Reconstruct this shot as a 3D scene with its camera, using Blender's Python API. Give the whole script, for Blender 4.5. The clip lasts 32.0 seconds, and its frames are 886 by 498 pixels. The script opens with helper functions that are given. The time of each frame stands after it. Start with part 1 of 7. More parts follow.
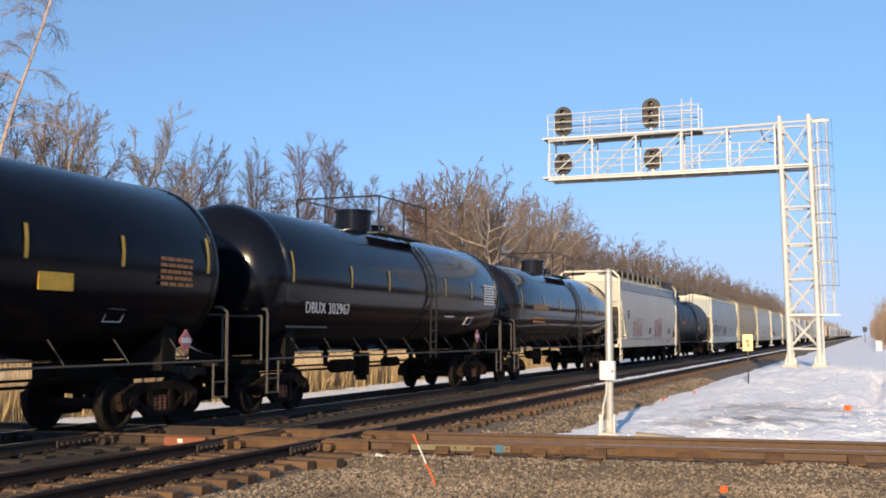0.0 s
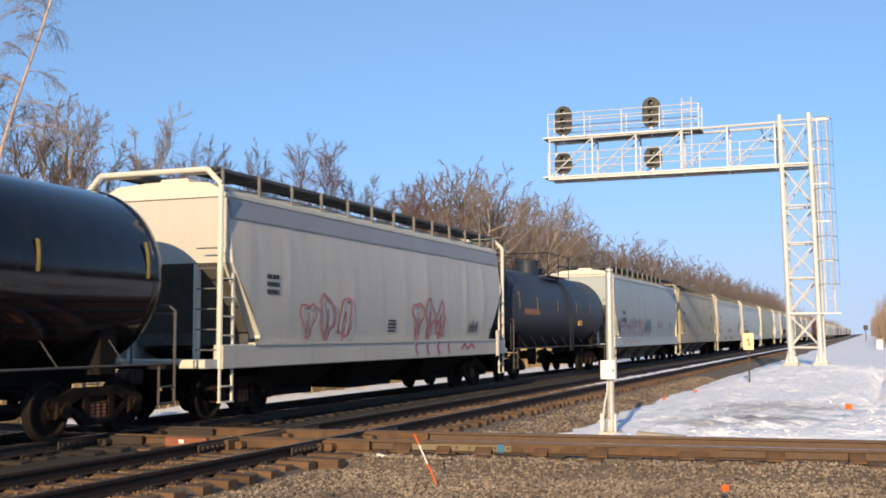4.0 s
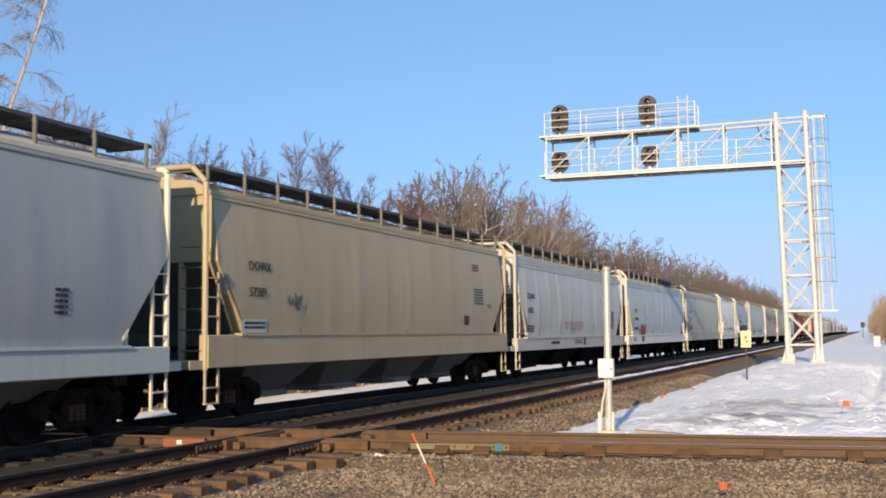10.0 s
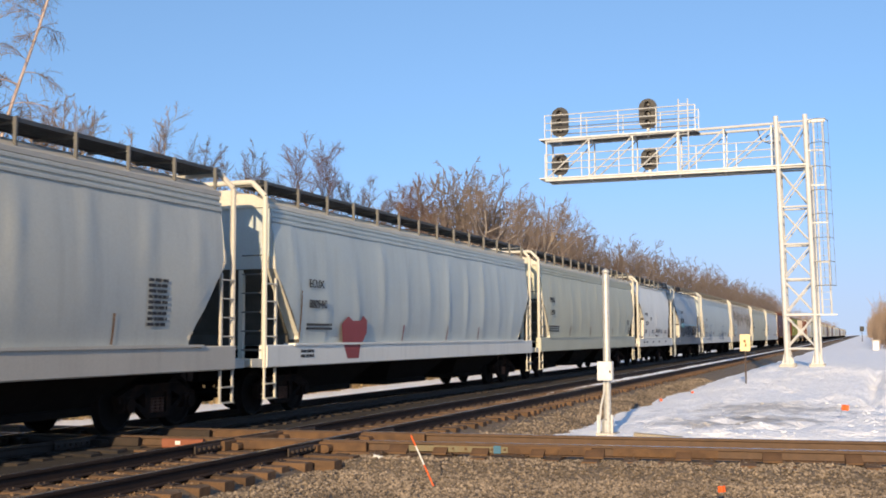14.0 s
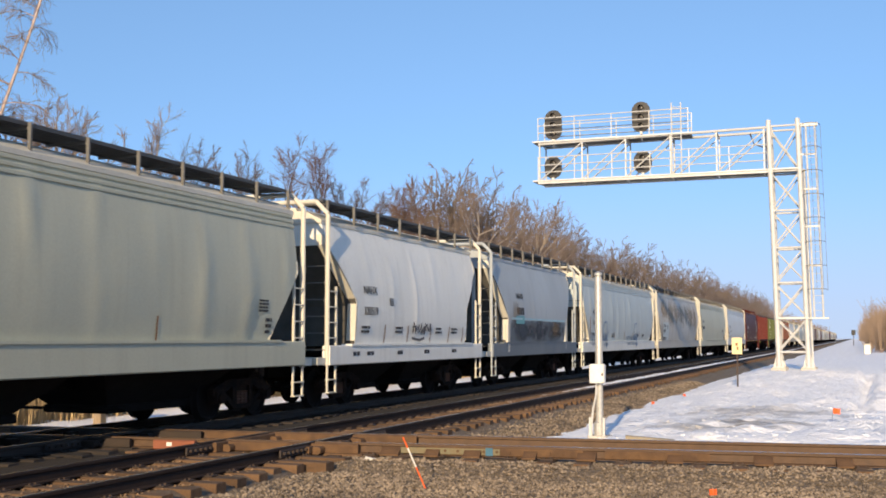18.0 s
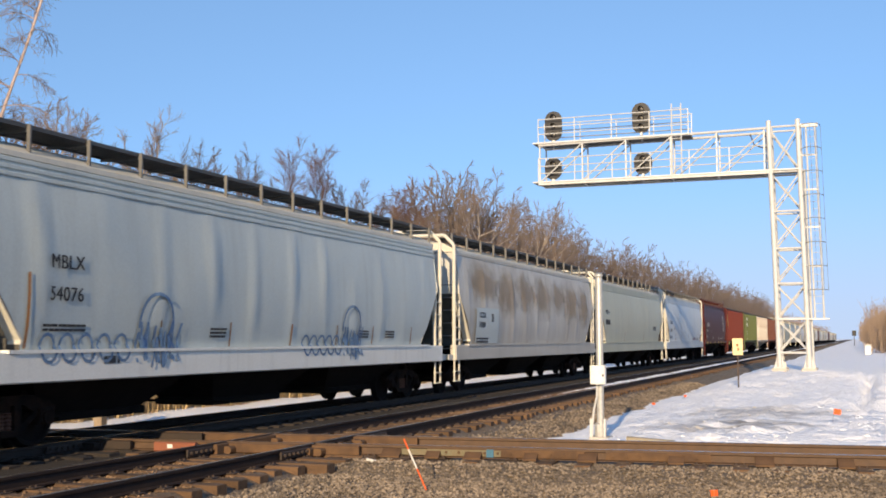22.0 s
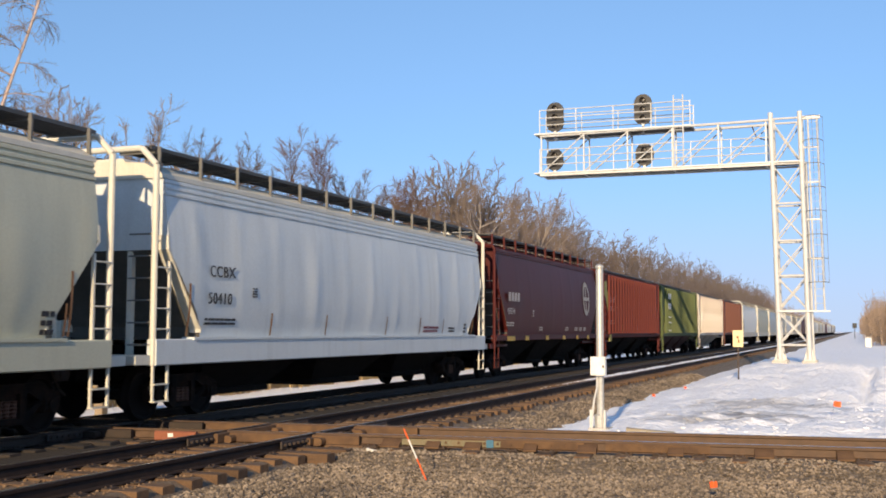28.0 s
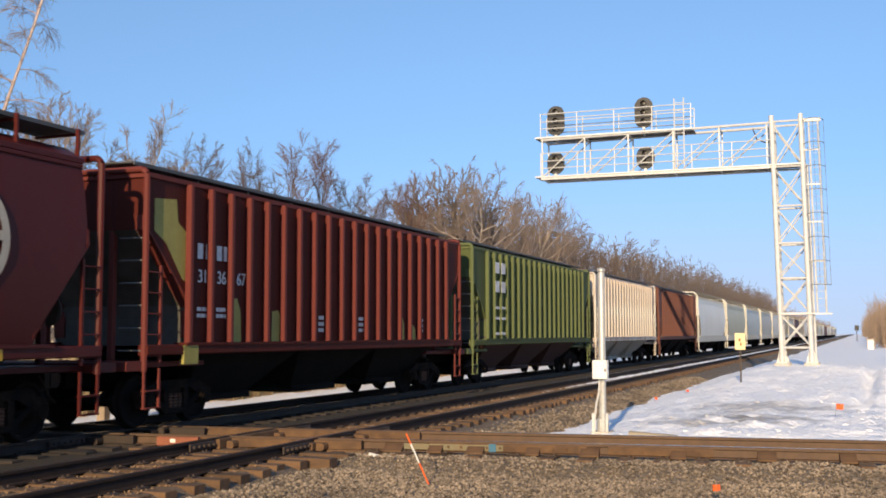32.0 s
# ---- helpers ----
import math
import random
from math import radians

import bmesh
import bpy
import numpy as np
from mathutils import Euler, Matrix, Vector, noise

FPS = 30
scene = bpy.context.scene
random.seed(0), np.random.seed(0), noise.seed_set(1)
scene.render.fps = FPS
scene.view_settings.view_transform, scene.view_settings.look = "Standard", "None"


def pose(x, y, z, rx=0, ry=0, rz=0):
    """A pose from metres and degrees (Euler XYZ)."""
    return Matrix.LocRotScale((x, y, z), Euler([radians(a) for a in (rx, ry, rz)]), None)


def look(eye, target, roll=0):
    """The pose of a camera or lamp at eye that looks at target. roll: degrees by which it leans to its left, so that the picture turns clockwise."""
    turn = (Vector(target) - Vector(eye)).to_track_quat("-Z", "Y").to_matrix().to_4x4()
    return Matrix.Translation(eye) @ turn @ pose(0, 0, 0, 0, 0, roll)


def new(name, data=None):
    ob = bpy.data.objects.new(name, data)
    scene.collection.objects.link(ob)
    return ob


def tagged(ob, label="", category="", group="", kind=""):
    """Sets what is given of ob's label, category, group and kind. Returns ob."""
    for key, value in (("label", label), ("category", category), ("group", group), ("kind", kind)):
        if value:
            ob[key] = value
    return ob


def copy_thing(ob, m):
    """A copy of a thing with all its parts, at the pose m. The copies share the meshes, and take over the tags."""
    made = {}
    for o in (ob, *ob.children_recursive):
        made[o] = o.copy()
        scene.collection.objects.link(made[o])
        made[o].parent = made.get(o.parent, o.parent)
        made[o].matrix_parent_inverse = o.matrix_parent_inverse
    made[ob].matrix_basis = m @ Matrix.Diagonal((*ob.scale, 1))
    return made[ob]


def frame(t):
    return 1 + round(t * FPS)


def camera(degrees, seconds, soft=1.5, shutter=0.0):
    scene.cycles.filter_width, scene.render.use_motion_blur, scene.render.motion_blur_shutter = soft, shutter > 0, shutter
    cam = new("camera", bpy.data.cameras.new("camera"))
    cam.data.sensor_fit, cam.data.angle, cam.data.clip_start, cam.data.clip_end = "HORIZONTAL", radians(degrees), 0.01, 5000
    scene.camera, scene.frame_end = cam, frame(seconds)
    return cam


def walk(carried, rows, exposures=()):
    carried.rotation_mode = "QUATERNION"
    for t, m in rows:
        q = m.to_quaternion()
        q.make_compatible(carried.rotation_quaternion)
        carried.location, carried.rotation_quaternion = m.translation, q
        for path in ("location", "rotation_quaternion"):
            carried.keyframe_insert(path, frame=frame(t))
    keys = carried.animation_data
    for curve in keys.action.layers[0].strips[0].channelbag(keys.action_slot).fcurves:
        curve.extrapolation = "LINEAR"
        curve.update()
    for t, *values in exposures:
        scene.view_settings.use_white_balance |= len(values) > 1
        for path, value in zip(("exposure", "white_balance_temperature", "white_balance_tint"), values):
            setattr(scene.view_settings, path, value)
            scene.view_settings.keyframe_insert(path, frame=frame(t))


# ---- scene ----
# Freight train passing a rail crossing in the snow. z = 0 is the top of the rails, +Y runs along the main line.
EYE = (0.0, 0.0, 1.62)
cam = camera(43.8, 32.0, soft=1.8, shutter=0.12)


def aim(yaw, pitch, roll):
    """A pose at the eye: degrees to the left of the main line, above the horizon, and of lean."""
    a, b = radians(yaw), radians(pitch)
    d = Vector((-math.sin(a) * math.cos(b), math.cos(a) * math.cos(b), math.sin(b)))
    return look(EYE, Vector(EYE) + d * 10, roll)


walk(cam, [
    (0, aim(20.954, 4.458, -0.00)), (0.5, aim(20.974, 4.421, 0.08)), (1, aim(21.012, 4.418, -0.02)), (1.5, aim(21.014, 4.501, -0.18)),
    (2, aim(20.997, 4.511, -0.11)), (2.5, aim(20.952, 4.448, -0.19)), (3, aim(20.978, 4.441, -0.18)), (3.5, aim(20.976, 4.496, -0.21)),
    (5.5, aim(20.987, 4.117, -0.11)), (6, aim(20.959, 4.088, -0.23)), (6.5, aim(20.934, 4.081, -0.50)), (7, aim(20.917, 4.095, -0.43)),
    (7.5, aim(20.886, 4.093, -0.59)), (8, aim(20.826, 4.102, -0.60)), (8.5, aim(20.938, 4.187, -0.57)), (9, aim(20.964, 4.265, -0.61)),
    (9.5, aim(20.911, 4.377, -0.55)), (10, aim(20.830, 4.409, -0.49)), (10.5, aim(20.826, 4.381, -0.47)), (11, aim(20.886, 4.412, -0.33)),
    (11.5, aim(20.916, 4.414, -0.37)), (12, aim(20.812, 4.498, -0.34)), (12.5, aim(20.801, 4.501, -0.31)), (13, aim(20.809, 4.500, -0.32)),
    (13.5, aim(20.816, 4.513, -0.28)), (14, aim(20.809, 4.510, -0.19)), (14.5, aim(20.720, 4.478, -0.23)), (16.5, aim(20.644, 4.717, -0.28)),
    (17, aim(20.452, 4.820, -0.08)), (17.5, aim(20.455, 4.776, -0.07)), (18, aim(20.434, 4.619, 0.02)), (18.5, aim(20.494, 4.547, -0.05)),
    (19, aim(20.462, 4.548, -0.06)), (19.5, aim(20.490, 4.538, -0.15)), (20, aim(20.490, 4.429, -0.12)), (20.5, aim(20.578, 4.407, -0.15)),
    (21, aim(20.678, 4.507, -0.05)), (21.5, aim(20.695, 4.656, -0.15)), (22, aim(20.455, 4.694, -0.10)), (22.5, aim(20.403, 4.741, -0.12)),
    (23, aim(20.456, 4.813, -0.06)), (23.5, aim(20.572, 4.549, 0.08)), (24, aim(20.636, 4.377, 0.07)), (24.5, aim(20.608, 4.327, 0.06)),
    (25, aim(20.583, 4.337, -0.09)), (25.5, aim(20.619, 4.336, -0.08)), (27.5, aim(20.574, 4.190, 0.22)), (28, aim(20.505, 4.205, 0.18)),
    (28.5, aim(20.427, 4.205, 0.05)), (29, aim(20.409, 4.278, -0.06)), (29.5, aim(20.429, 4.262, 0.12)), (30, aim(20.528, 4.244, 0.19)),
    (30.5, aim(20.598, 4.255, 0.02)), (31, aim(20.596, 4.333, -0.12)), (31.5, aim(20.578, 4.446, -0.14)), (32, aim(20.580, 4.423, -0.09)),
], exposures=[(0, 0.20, 7550, 8), (32, 0.20, 7550, 8)])

# ---- light ----
SUN_AZ, SUN_EL = 7.8, 17.2      # the sun stands behind the camera, a little to its right
sun_dir = Vector((math.sin(radians(SUN_AZ)), -math.cos(radians(SUN_AZ)), math.tan(radians(SUN_EL)))).normalized()
sun_data = bpy.data.lights.new("sun", "SUN")
sun_data.energy, sun_data.angle, sun_data.color = 5.0, radians(0.6), (1.0, 0.80, 0.575)
sun = new("sun", sun_data)
sun.matrix_world = look(sun_dir * 100, (0, 0, 0))
world = bpy.data.worlds.new("sky")
scene.world = world
world.use_nodes = True
wn = world.node_tree.nodes
sky = wn.new("ShaderNodeTexSky")
sky.sky_type, sky.sun_disc = "NISHITA", False
sky.sun_elevation, sky.sun_rotation = radians(SUN_EL), radians(180 - SUN_AZ)
sky.air_density, sky.dust_density, sky.ozone_density = 0.95, 0.1, 4.6
# the view takes in only the lowest sky: sample it a little higher up, where it is clear blue
sky_dir = wn.new("ShaderNodeTexCoord")
lift = wn.new("ShaderNodeVectorMath")
lift.operation = "MULTIPLY_ADD"
lift.inputs[1].default_value, lift.inputs[2].default_value = (1, 1, 0.7), (0, 0, 0.25)
world.node_tree.links.new(sky_dir.outputs["Generated"], lift.inputs[0])
world.node_tree.links.new(lift.outputs[0], sky.inputs["Vector"])
# thin winter haze near the horizon, all round
up_z = wn.new("ShaderNodeSeparateXYZ")
world.node_tree.links.new(sky_dir.outputs["Generated"], up_z.inputs[0])
haze_f = wn.new("ShaderNodeMapRange")
haze_f.interpolation_type = "SMOOTHSTEP"
haze_f.inputs[1].default_value, haze_f.inputs[2].default_value, haze_f.inputs[3].default_value, haze_f.inputs[4].default_value = -0.02, 0.17, 0.75, 0.0
world.node_tree.links.new(up_z.outputs["Z"], haze_f.inputs[0])
haze = wn.new("ShaderNodeMix")
haze.data_type = "RGBA"
haze.inputs[7].default_value = (2.05, 2.30, 3.15, 1)
world.node_tree.links.new(haze_f.outputs[0], haze.inputs[0])
world.node_tree.links.new(sky.outputs[0], haze.inputs[6])
world.node_tree.links.new(haze.outputs[2], wn["Background"].inputs[0])
wn["Background"].inputs[1].default_value = 0.232


# ---- materials ----
def mat(name, base, rough=0.6, metal=0.0, other=None, amount=0.5, scale=2.0, stretch=(1, 1, 1), grain=0.12, fine=40.0,
        bump=0.1, depth=0.02, per_object=0.0, per_island=0.0, coat=0.0, spec=0.5, dirt=None, dirt_amount=0.0):
    """A surface: two tones mixed by broad noise, a fine grain, relief, and a change from piece to piece."""
    m = bpy.data.materials.new(name)
    m.use_nodes = True
    nt = m.node_tree
    n, l = nt.nodes, nt.links
    bs = n["Principled BSDF"]
    tc = n.new("ShaderNodeTexCoord")
    mp = n.new("ShaderNodeMapping")
    mp.inputs["Scale"].default_value = stretch
    l.new(tc.outputs["Object"], mp.inputs[0])
    big = n.new("ShaderNodeTexNoise")
    big.inputs["Scale"].default_value, big.inputs["Detail"].default_value = scale, 6
    l.new(mp.outputs[0], big.inputs["Vector"])
    ramp = n.new("ShaderNodeMapRange")
    ramp.inputs[1].default_value, ramp.inputs[2].default_value = 0.35, 0.68
    ramp.inputs[4].default_value = amount
    l.new(big.outputs[0], ramp.inputs[0])
    mix = n.new("ShaderNodeMix")
    mix.data_type = "RGBA"
    other = other or tuple(c * 0.7 for c in base)
    mix.inputs[6].default_value, mix.inputs[7].default_value = (*base, 1), (*other, 1)
    l.new(ramp.outputs[0], mix.inputs[0])
    col = mix.outputs[2]
    small = n.new("ShaderNodeTexNoise")
    small.inputs["Scale"].default_value, small.inputs["Detail"].default_value = fine, 4
    l.new(tc.outputs["Object"], small.inputs["Vector"])
    hv = n.new("ShaderNodeHueSaturation")
    mr = n.new("ShaderNodeMapRange")
    mr.inputs[1].default_value, mr.inputs[2].default_value = 0.3, 0.7
    mr.inputs[3].default_value, mr.inputs[4].default_value = 1 - grain, 1 + grain
    l.new(small.outputs[0], mr.inputs[0])
    val = mr.outputs[0]
    for amt, kind in ((per_object, "ShaderNodeObjectInfo"), (per_island, "ShaderNodeNewGeometry")):
        if amt:
            src = n.new(kind)
            r2 = n.new("ShaderNodeMapRange")
            r2.inputs[3].default_value, r2.inputs[4].default_value = 1 - amt, 1 + amt
            l.new(src.outputs["Random" if kind.endswith("Info") else "Random Per Island"], r2.inputs[0])
            mul = n.new("ShaderNodeMath")
            mul.operation = "MULTIPLY"
            l.new(val, mul.inputs[0])
            l.new(r2.outputs[0], mul.inputs[1])
            val = mul.outputs[0]
    l.new(val, hv.inputs["Value"])
    l.new(col, hv.inputs["Color"])
    col = hv.outputs[0]
    if dirt:
        # rust or grime running down in narrow streaks
        mp2 = n.new("ShaderNodeMapping")
        mp2.inputs["Scale"].default_value = (3.0, 3.0, 0.22)
        l.new(tc.outputs["Object"], mp2.inputs[0])
        sn = n.new("ShaderNodeTexNoise")
        sn.inputs["Scale"].default_value, sn.inputs["Detail"].default_value = 1.6, 8
        l.new(mp2.outputs[0], sn.inputs["Vector"])
        sr = n.new("ShaderNodeMapRange")
        sr.inputs[1].default_value, sr.inputs[2].default_value, sr.inputs[4].default_value = 0.5, 0.72, dirt_amount
        l.new(sn.outputs[0], sr.inputs[0])
        m2 = n.new("ShaderNodeMix")
        m2.data_type = "RGBA"
        m2.inputs[7].default_value = (*dirt, 1)
        l.new(sr.outputs[0], m2.inputs[0])
        l.new(col, m2.inputs[6])
        col = m2.outputs[2]
    l.new(col, bs.inputs["Base Color"])
    bs.inputs["Roughness"].default_value, bs.inputs["Metallic"].default_value = rough, metal
    bs.inputs["Coat Weight"].default_value = coat
    bs.inputs["Specular IOR Level"].default_value = spec
    if bump:
        bp = n.new("ShaderNodeBump")
        bp.inputs["Strength"].default_value, bp.inputs["Distance"].default_value = bump, depth
        l.new(small.outputs[0], bp.inputs["Height"])
        l.new(bp.outputs[0], bs.inputs["Normal"])
    return m


def mist(name, colour, strength, scale=2.0):
    """Paint or rust that fades out unevenly towards the edges of its patch."""
    m = bpy.data.materials.new(name)
    m.use_nodes = True
    n, l = m.node_tree.nodes, m.node_tree.links
    bs = n["Principled BSDF"]
    bs.inputs["Base Color"].default_value, bs.inputs["Roughness"].default_value = (*colour, 1), 0.65
    tc = n.new("ShaderNodeTexCoord")
    mid = n.new("ShaderNodeVectorMath")
    mid.operation = "SUBTRACT"
    mid.inputs[1].default_value = (0.5, 0.5, 0.5)
    l.new(tc.outputs["Generated"], mid.inputs[0])
    flat = n.new("ShaderNodeVectorMath")
    flat.operation = "MULTIPLY"
    flat.inputs[1].default_value = (0, 1, 1)
    l.new(mid.outputs[0], flat.inputs[0])
    far = n.new("ShaderNodeVectorMath")
    far.operation = "LENGTH"
    l.new(flat.outputs[0], far.inputs[0])
    nz = n.new("ShaderNodeTexNoise")
    nz.inputs["Scale"].default_value, nz.inputs["Detail"].default_value = scale, 5
    l.new(tc.outputs["Object"], nz.inputs["Vector"])
    both = n.new("ShaderNodeMath")
    both.operation = "MULTIPLY_ADD"
    both.inputs[1].default_value = 0.7
    l.new(nz.outputs[0], both.inputs[0])
    l.new(far.outputs["Value"], both.inputs[2])
    rg = n.new("ShaderNodeMapRange")
    rg.interpolation_type = "SMOOTHSTEP"
    rg.inputs[1].default_value, rg.inputs[2].default_value, rg.inputs[3].default_value, rg.inputs[4].default_value = 0.50, 0.92, strength, 0.0
    l.new(both.outputs[0], rg.inputs[0])
    l.new(rg.outputs[0], bs.inputs["Alpha"])
    return m


GRIME = (0.10, 0.085, 0.07)
RUST = (0.16, 0.06, 0.025)
snow_m = mat("snow", (0.93, 0.93, 0.93), 0.6, other=(0.86, 0.86, 0.87), amount=0.7, scale=0.9, fine=7, grain=0.08, bump=1.0, depth=0.07)
gravel_m = mat("gravel", (0.205, 0.158, 0.11), 0.9, other=(0.075, 0.058, 0.045), amount=0.9, scale=14, fine=38, grain=0.4, bump=1.0)
# near black under the running track: the train's shadow put into the bed's colour
gn, gl = gravel_m.node_tree.nodes, gravel_m.node_tree.links
g_tc = gn.new("ShaderNodeTexCoord")
g_sep = gn.new("ShaderNodeSeparateXYZ")
gl.new(g_tc.outputs["Object"], g_sep.inputs[0])
g_rg = gn.new("ShaderNodeMapRange")
g_rg.inputs[1].default_value, g_rg.inputs[2].default_value, g_rg.inputs[3].default_value, g_rg.inputs[4].default_value = -10.0, -9.6, 0.9, 0.0
gl.new(g_sep.outputs["X"], g_rg.inputs[0])
g_mix = gn.new("ShaderNodeMix")
g_mix.data_type = "RGBA"
g_mix.inputs[7].default_value = (0.016, 0.014, 0.013, 1)
gl.new(g_rg.outputs[0], g_mix.inputs[0])
gl.new(gn["Principled BSDF"].inputs["Base Color"].links[0].from_socket, g_mix.inputs[6])
# between the rails of the near track it is dusted with rust
g_rs = gn.new("ShaderNodeMapRange")
g_rs.inputs[1].default_value, g_rs.inputs[2].default_value, g_rs.inputs[3].default_value, g_rs.inputs[4].default_value = -7.9, -7.3, 0.75, 0.0
gl.new(g_sep.outputs["X"], g_rs.inputs[0])
g_mx = gn.new("ShaderNodeMix")
g_mx.data_type = "RGBA"
g_mx.inputs[7].default_value = (0.16, 0.098, 0.053, 1)
gl.new(g_rs.outputs[0], g_mx.inputs[0])
gl.new(g_mix.inputs[6].links[0].from_socket, g_mx.inputs[6])
gl.new(g_mx.outputs[2], g_mix.inputs[6])
gl.new(g_mix.outputs[2], gn["Principled BSDF"].inputs["Base Color"])
# thawed, muddy places in the trodden snow
sn_, sl_ = snow_m.node_tree.nodes, snow_m.node_tree.links
for px_, py_, rx_, ry_, am_ in ((-2.3, 26.0, 1.3, 1.6, 0.85), (-2.4, 30.0, 2.4, 2.2, 0.55), (-3.3, 24.2, 1.1, 1.0, 0.5)):
    s_tc = sn_.new("ShaderNodeTexCoord")
    s_nz = sn_.new("ShaderNodeTexNoise")
    s_nz.inputs["Scale"].default_value, s_nz.inputs["Detail"].default_value = 1.3, 6
    sl_.new(s_tc.outputs["Object"], s_nz.inputs["Vector"])
    s_mp = sn_.new("ShaderNodeMapping")
    s_mp.vector_type = "TEXTURE"
    s_mp.inputs["Location"].default_value, s_mp.inputs["Scale"].default_value = (px_, py_, 0), (rx_, ry_, 50)
    sl_.new(s_tc.outputs["Object"], s_mp.inputs[0])
    s_ln = sn_.new("ShaderNodeVectorMath")
    s_ln.operation = "LENGTH"
    sl_.new(s_mp.outputs[0], s_ln.inputs[0])
    s_ad = sn_.new("ShaderNodeMath")
    s_ad.operation = "MULTIPLY_ADD"
    s_ad.inputs[1].default_value = 2.6
    sl_.new(s_nz.outputs[0], s_ad.inputs[0])
    sl_.new(s_ln.outputs["Value"], s_ad.inputs[2])
    s_rg = sn_.new("ShaderNodeMapRange")
    s_rg.inputs[1].default_value, s_rg.inputs[2].default_value, s_rg.inputs[3].default_value, s_rg.inputs[4].default_value = 1.5, 2.5, am_, 0.0
    sl_.new(s_ad.outputs[0], s_rg.inputs[0])
    s_mx = sn_.new("ShaderNodeMix")
    s_mx.data_type = "RGBA"
    s_mx.inputs[7].default_value = (0.17, 0.145, 0.12, 1)
    sl_.new(s_rg.outputs[0], s_mx.inputs[0])
    sl_.new(sn_["Principled BSDF"].inputs["Base Color"].links[0].from_socket, s_mx.inputs[6])
    sl_.new(s_mx.outputs[2], sn_["Principled BSDF"].inputs["Base Color"])
stone_m = mat("ballast_stone", (0.25, 0.195, 0.14), 0.9, other=(0.115, 0.09, 0.068), amount=0.75, scale=0.7, per_island=0.6, bump=0.3)
rusty_stone_m = mat("rust_dusted_stone", (0.23, 0.145, 0.08), 0.9, other=(0.13, 0.08, 0.046), amount=0.7, scale=3, per_island=0.5, bump=0.3)
tie_m = mat("tie_wood", (0.125, 0.07, 0.036), 0.9, other=(0.07, 0.042, 0.025), amount=0.8, scale=5, stretch=(0.4, 3, 3), per_object=0.35, bump=0.5)
tie_far_m = mat("tie_wood_far", (0.12, 0.07, 0.04), 0.9, other=(0.07, 0.045, 0.03), scale=5, per_island=0.35, bump=0.5)
# dark copies of tie and iron with the train's shade in their colour
shaded_tie_m = mat("train_shade_tie", (0.022, 0.018, 0.016), 0.9, other=(0.04, 0.03, 0.025), scale=5, per_object=0.3, bump=0.5)
shaded_iron_m = mat("train_shade_iron", (0.03, 0.022, 0.018), 0.7, metal=0.2, other=(0.055, 0.035, 0.025), scale=5, bump=0.3)
bracket_m = mat("dull_bracket", (0.15, 0.15, 0.145), 0.6, metal=0.2, other=(0.10, 0.10, 0.095), scale=4, bump=0.1)
rail_m = mat("rail_rust", (0.105, 0.06, 0.034), 0.65, metal=0.2, other=(0.055, 0.033, 0.022), scale=6, bump=0.3)
main_rail_m = mat("dark_rail_side", (0.035, 0.026, 0.024), 0.7, metal=0.2, other=(0.06, 0.038, 0.028), scale=4, bump=0.2, spec=0.12)
rail_top_m = mat("rail_head", (0.72, 0.69, 0.66), 0.26, metal=0.95, other=(0.5, 0.44, 0.39), scale=8, bump=0.05)
casting_m = mat("rusty_casting", (0.145, 0.078, 0.036), 0.8, metal=0.1, other=(0.07, 0.038, 0.022), amount=0.8, scale=5, bump=0.4)
darkiron_m = mat("dark_iron", (0.045, 0.035, 0.03), 0.7, metal=0.2, other=(0.10, 0.055, 0.035), amount=0.5, scale=5, bump=0.3)
wheel_m = mat("wheel_steel", (0.016, 0.013, 0.012), 0.8, spec=0.1, other=(0.016, 0.014, 0.013), scale=4, bump=0.2)
truck_m = mat("truck_grime", (0.010, 0.009, 0.0085), 0.95, spec=0.1, other=(0.055, 0.027, 0.016), amount=0.5, scale=4, bump=0.4)
spring_m = mat("rusty_spring", (0.14, 0.06, 0.035), 0.8, other=(0.06, 0.03, 0.02), scale=9, bump=0.3)
under_m = mat("underframe_grime", (0.012, 0.011, 0.010), 0.95, spec=0.1, other=(0.022, 0.019, 0.017), scale=3, bump=0.3)
grate_m = mat("roof_grating", (0.10, 0.10, 0.10), 0.6, metal=0.5, other=(0.06, 0.055, 0.05), scale=4, bump=0.2)
galv_m = mat("galvanised", (0.56, 0.56, 0.54), 0.5, metal=0.1, other=(0.44, 0.44, 0.42), scale=3, fine=20, bump=0.08)
pole_m = mat("weathered_steel_tube", (0.46, 0.46, 0.44), 0.45, metal=0.3, other=(0.36, 0.35, 0.33), scale=4, fine=20, bump=0.08)
concrete_m = mat("concrete", (0.48, 0.45, 0.40), 0.85, other=(0.36, 0.33, 0.29), scale=6, bump=0.3)
black_m = mat("signal_black", (0.011, 0.011, 0.012), 0.5, other=(0.018, 0.018, 0.018), scale=5, bump=0.05)
lens_m = mat("signal_lens", (0.02, 0.018, 0.018), 0.4, scale=5, bump=0.0)
yellow_m = mat("yellow_paint", (0.80, 0.62, 0.33), 0.5, scale=6, bump=0.05)
orange_m = mat("orange_flag", (0.80, 0.13, 0.03), 0.6, scale=6, bump=0.05)
white_m = mat("white_paint", (0.75, 0.75, 0.72), 0.5, other=(0.6, 0.59, 0.55), scale=5, bump=0.05)
letter_dark = mat("lettering_dark", (0.022, 0.022, 0.026), 0.6, scale=9, bump=0.0)
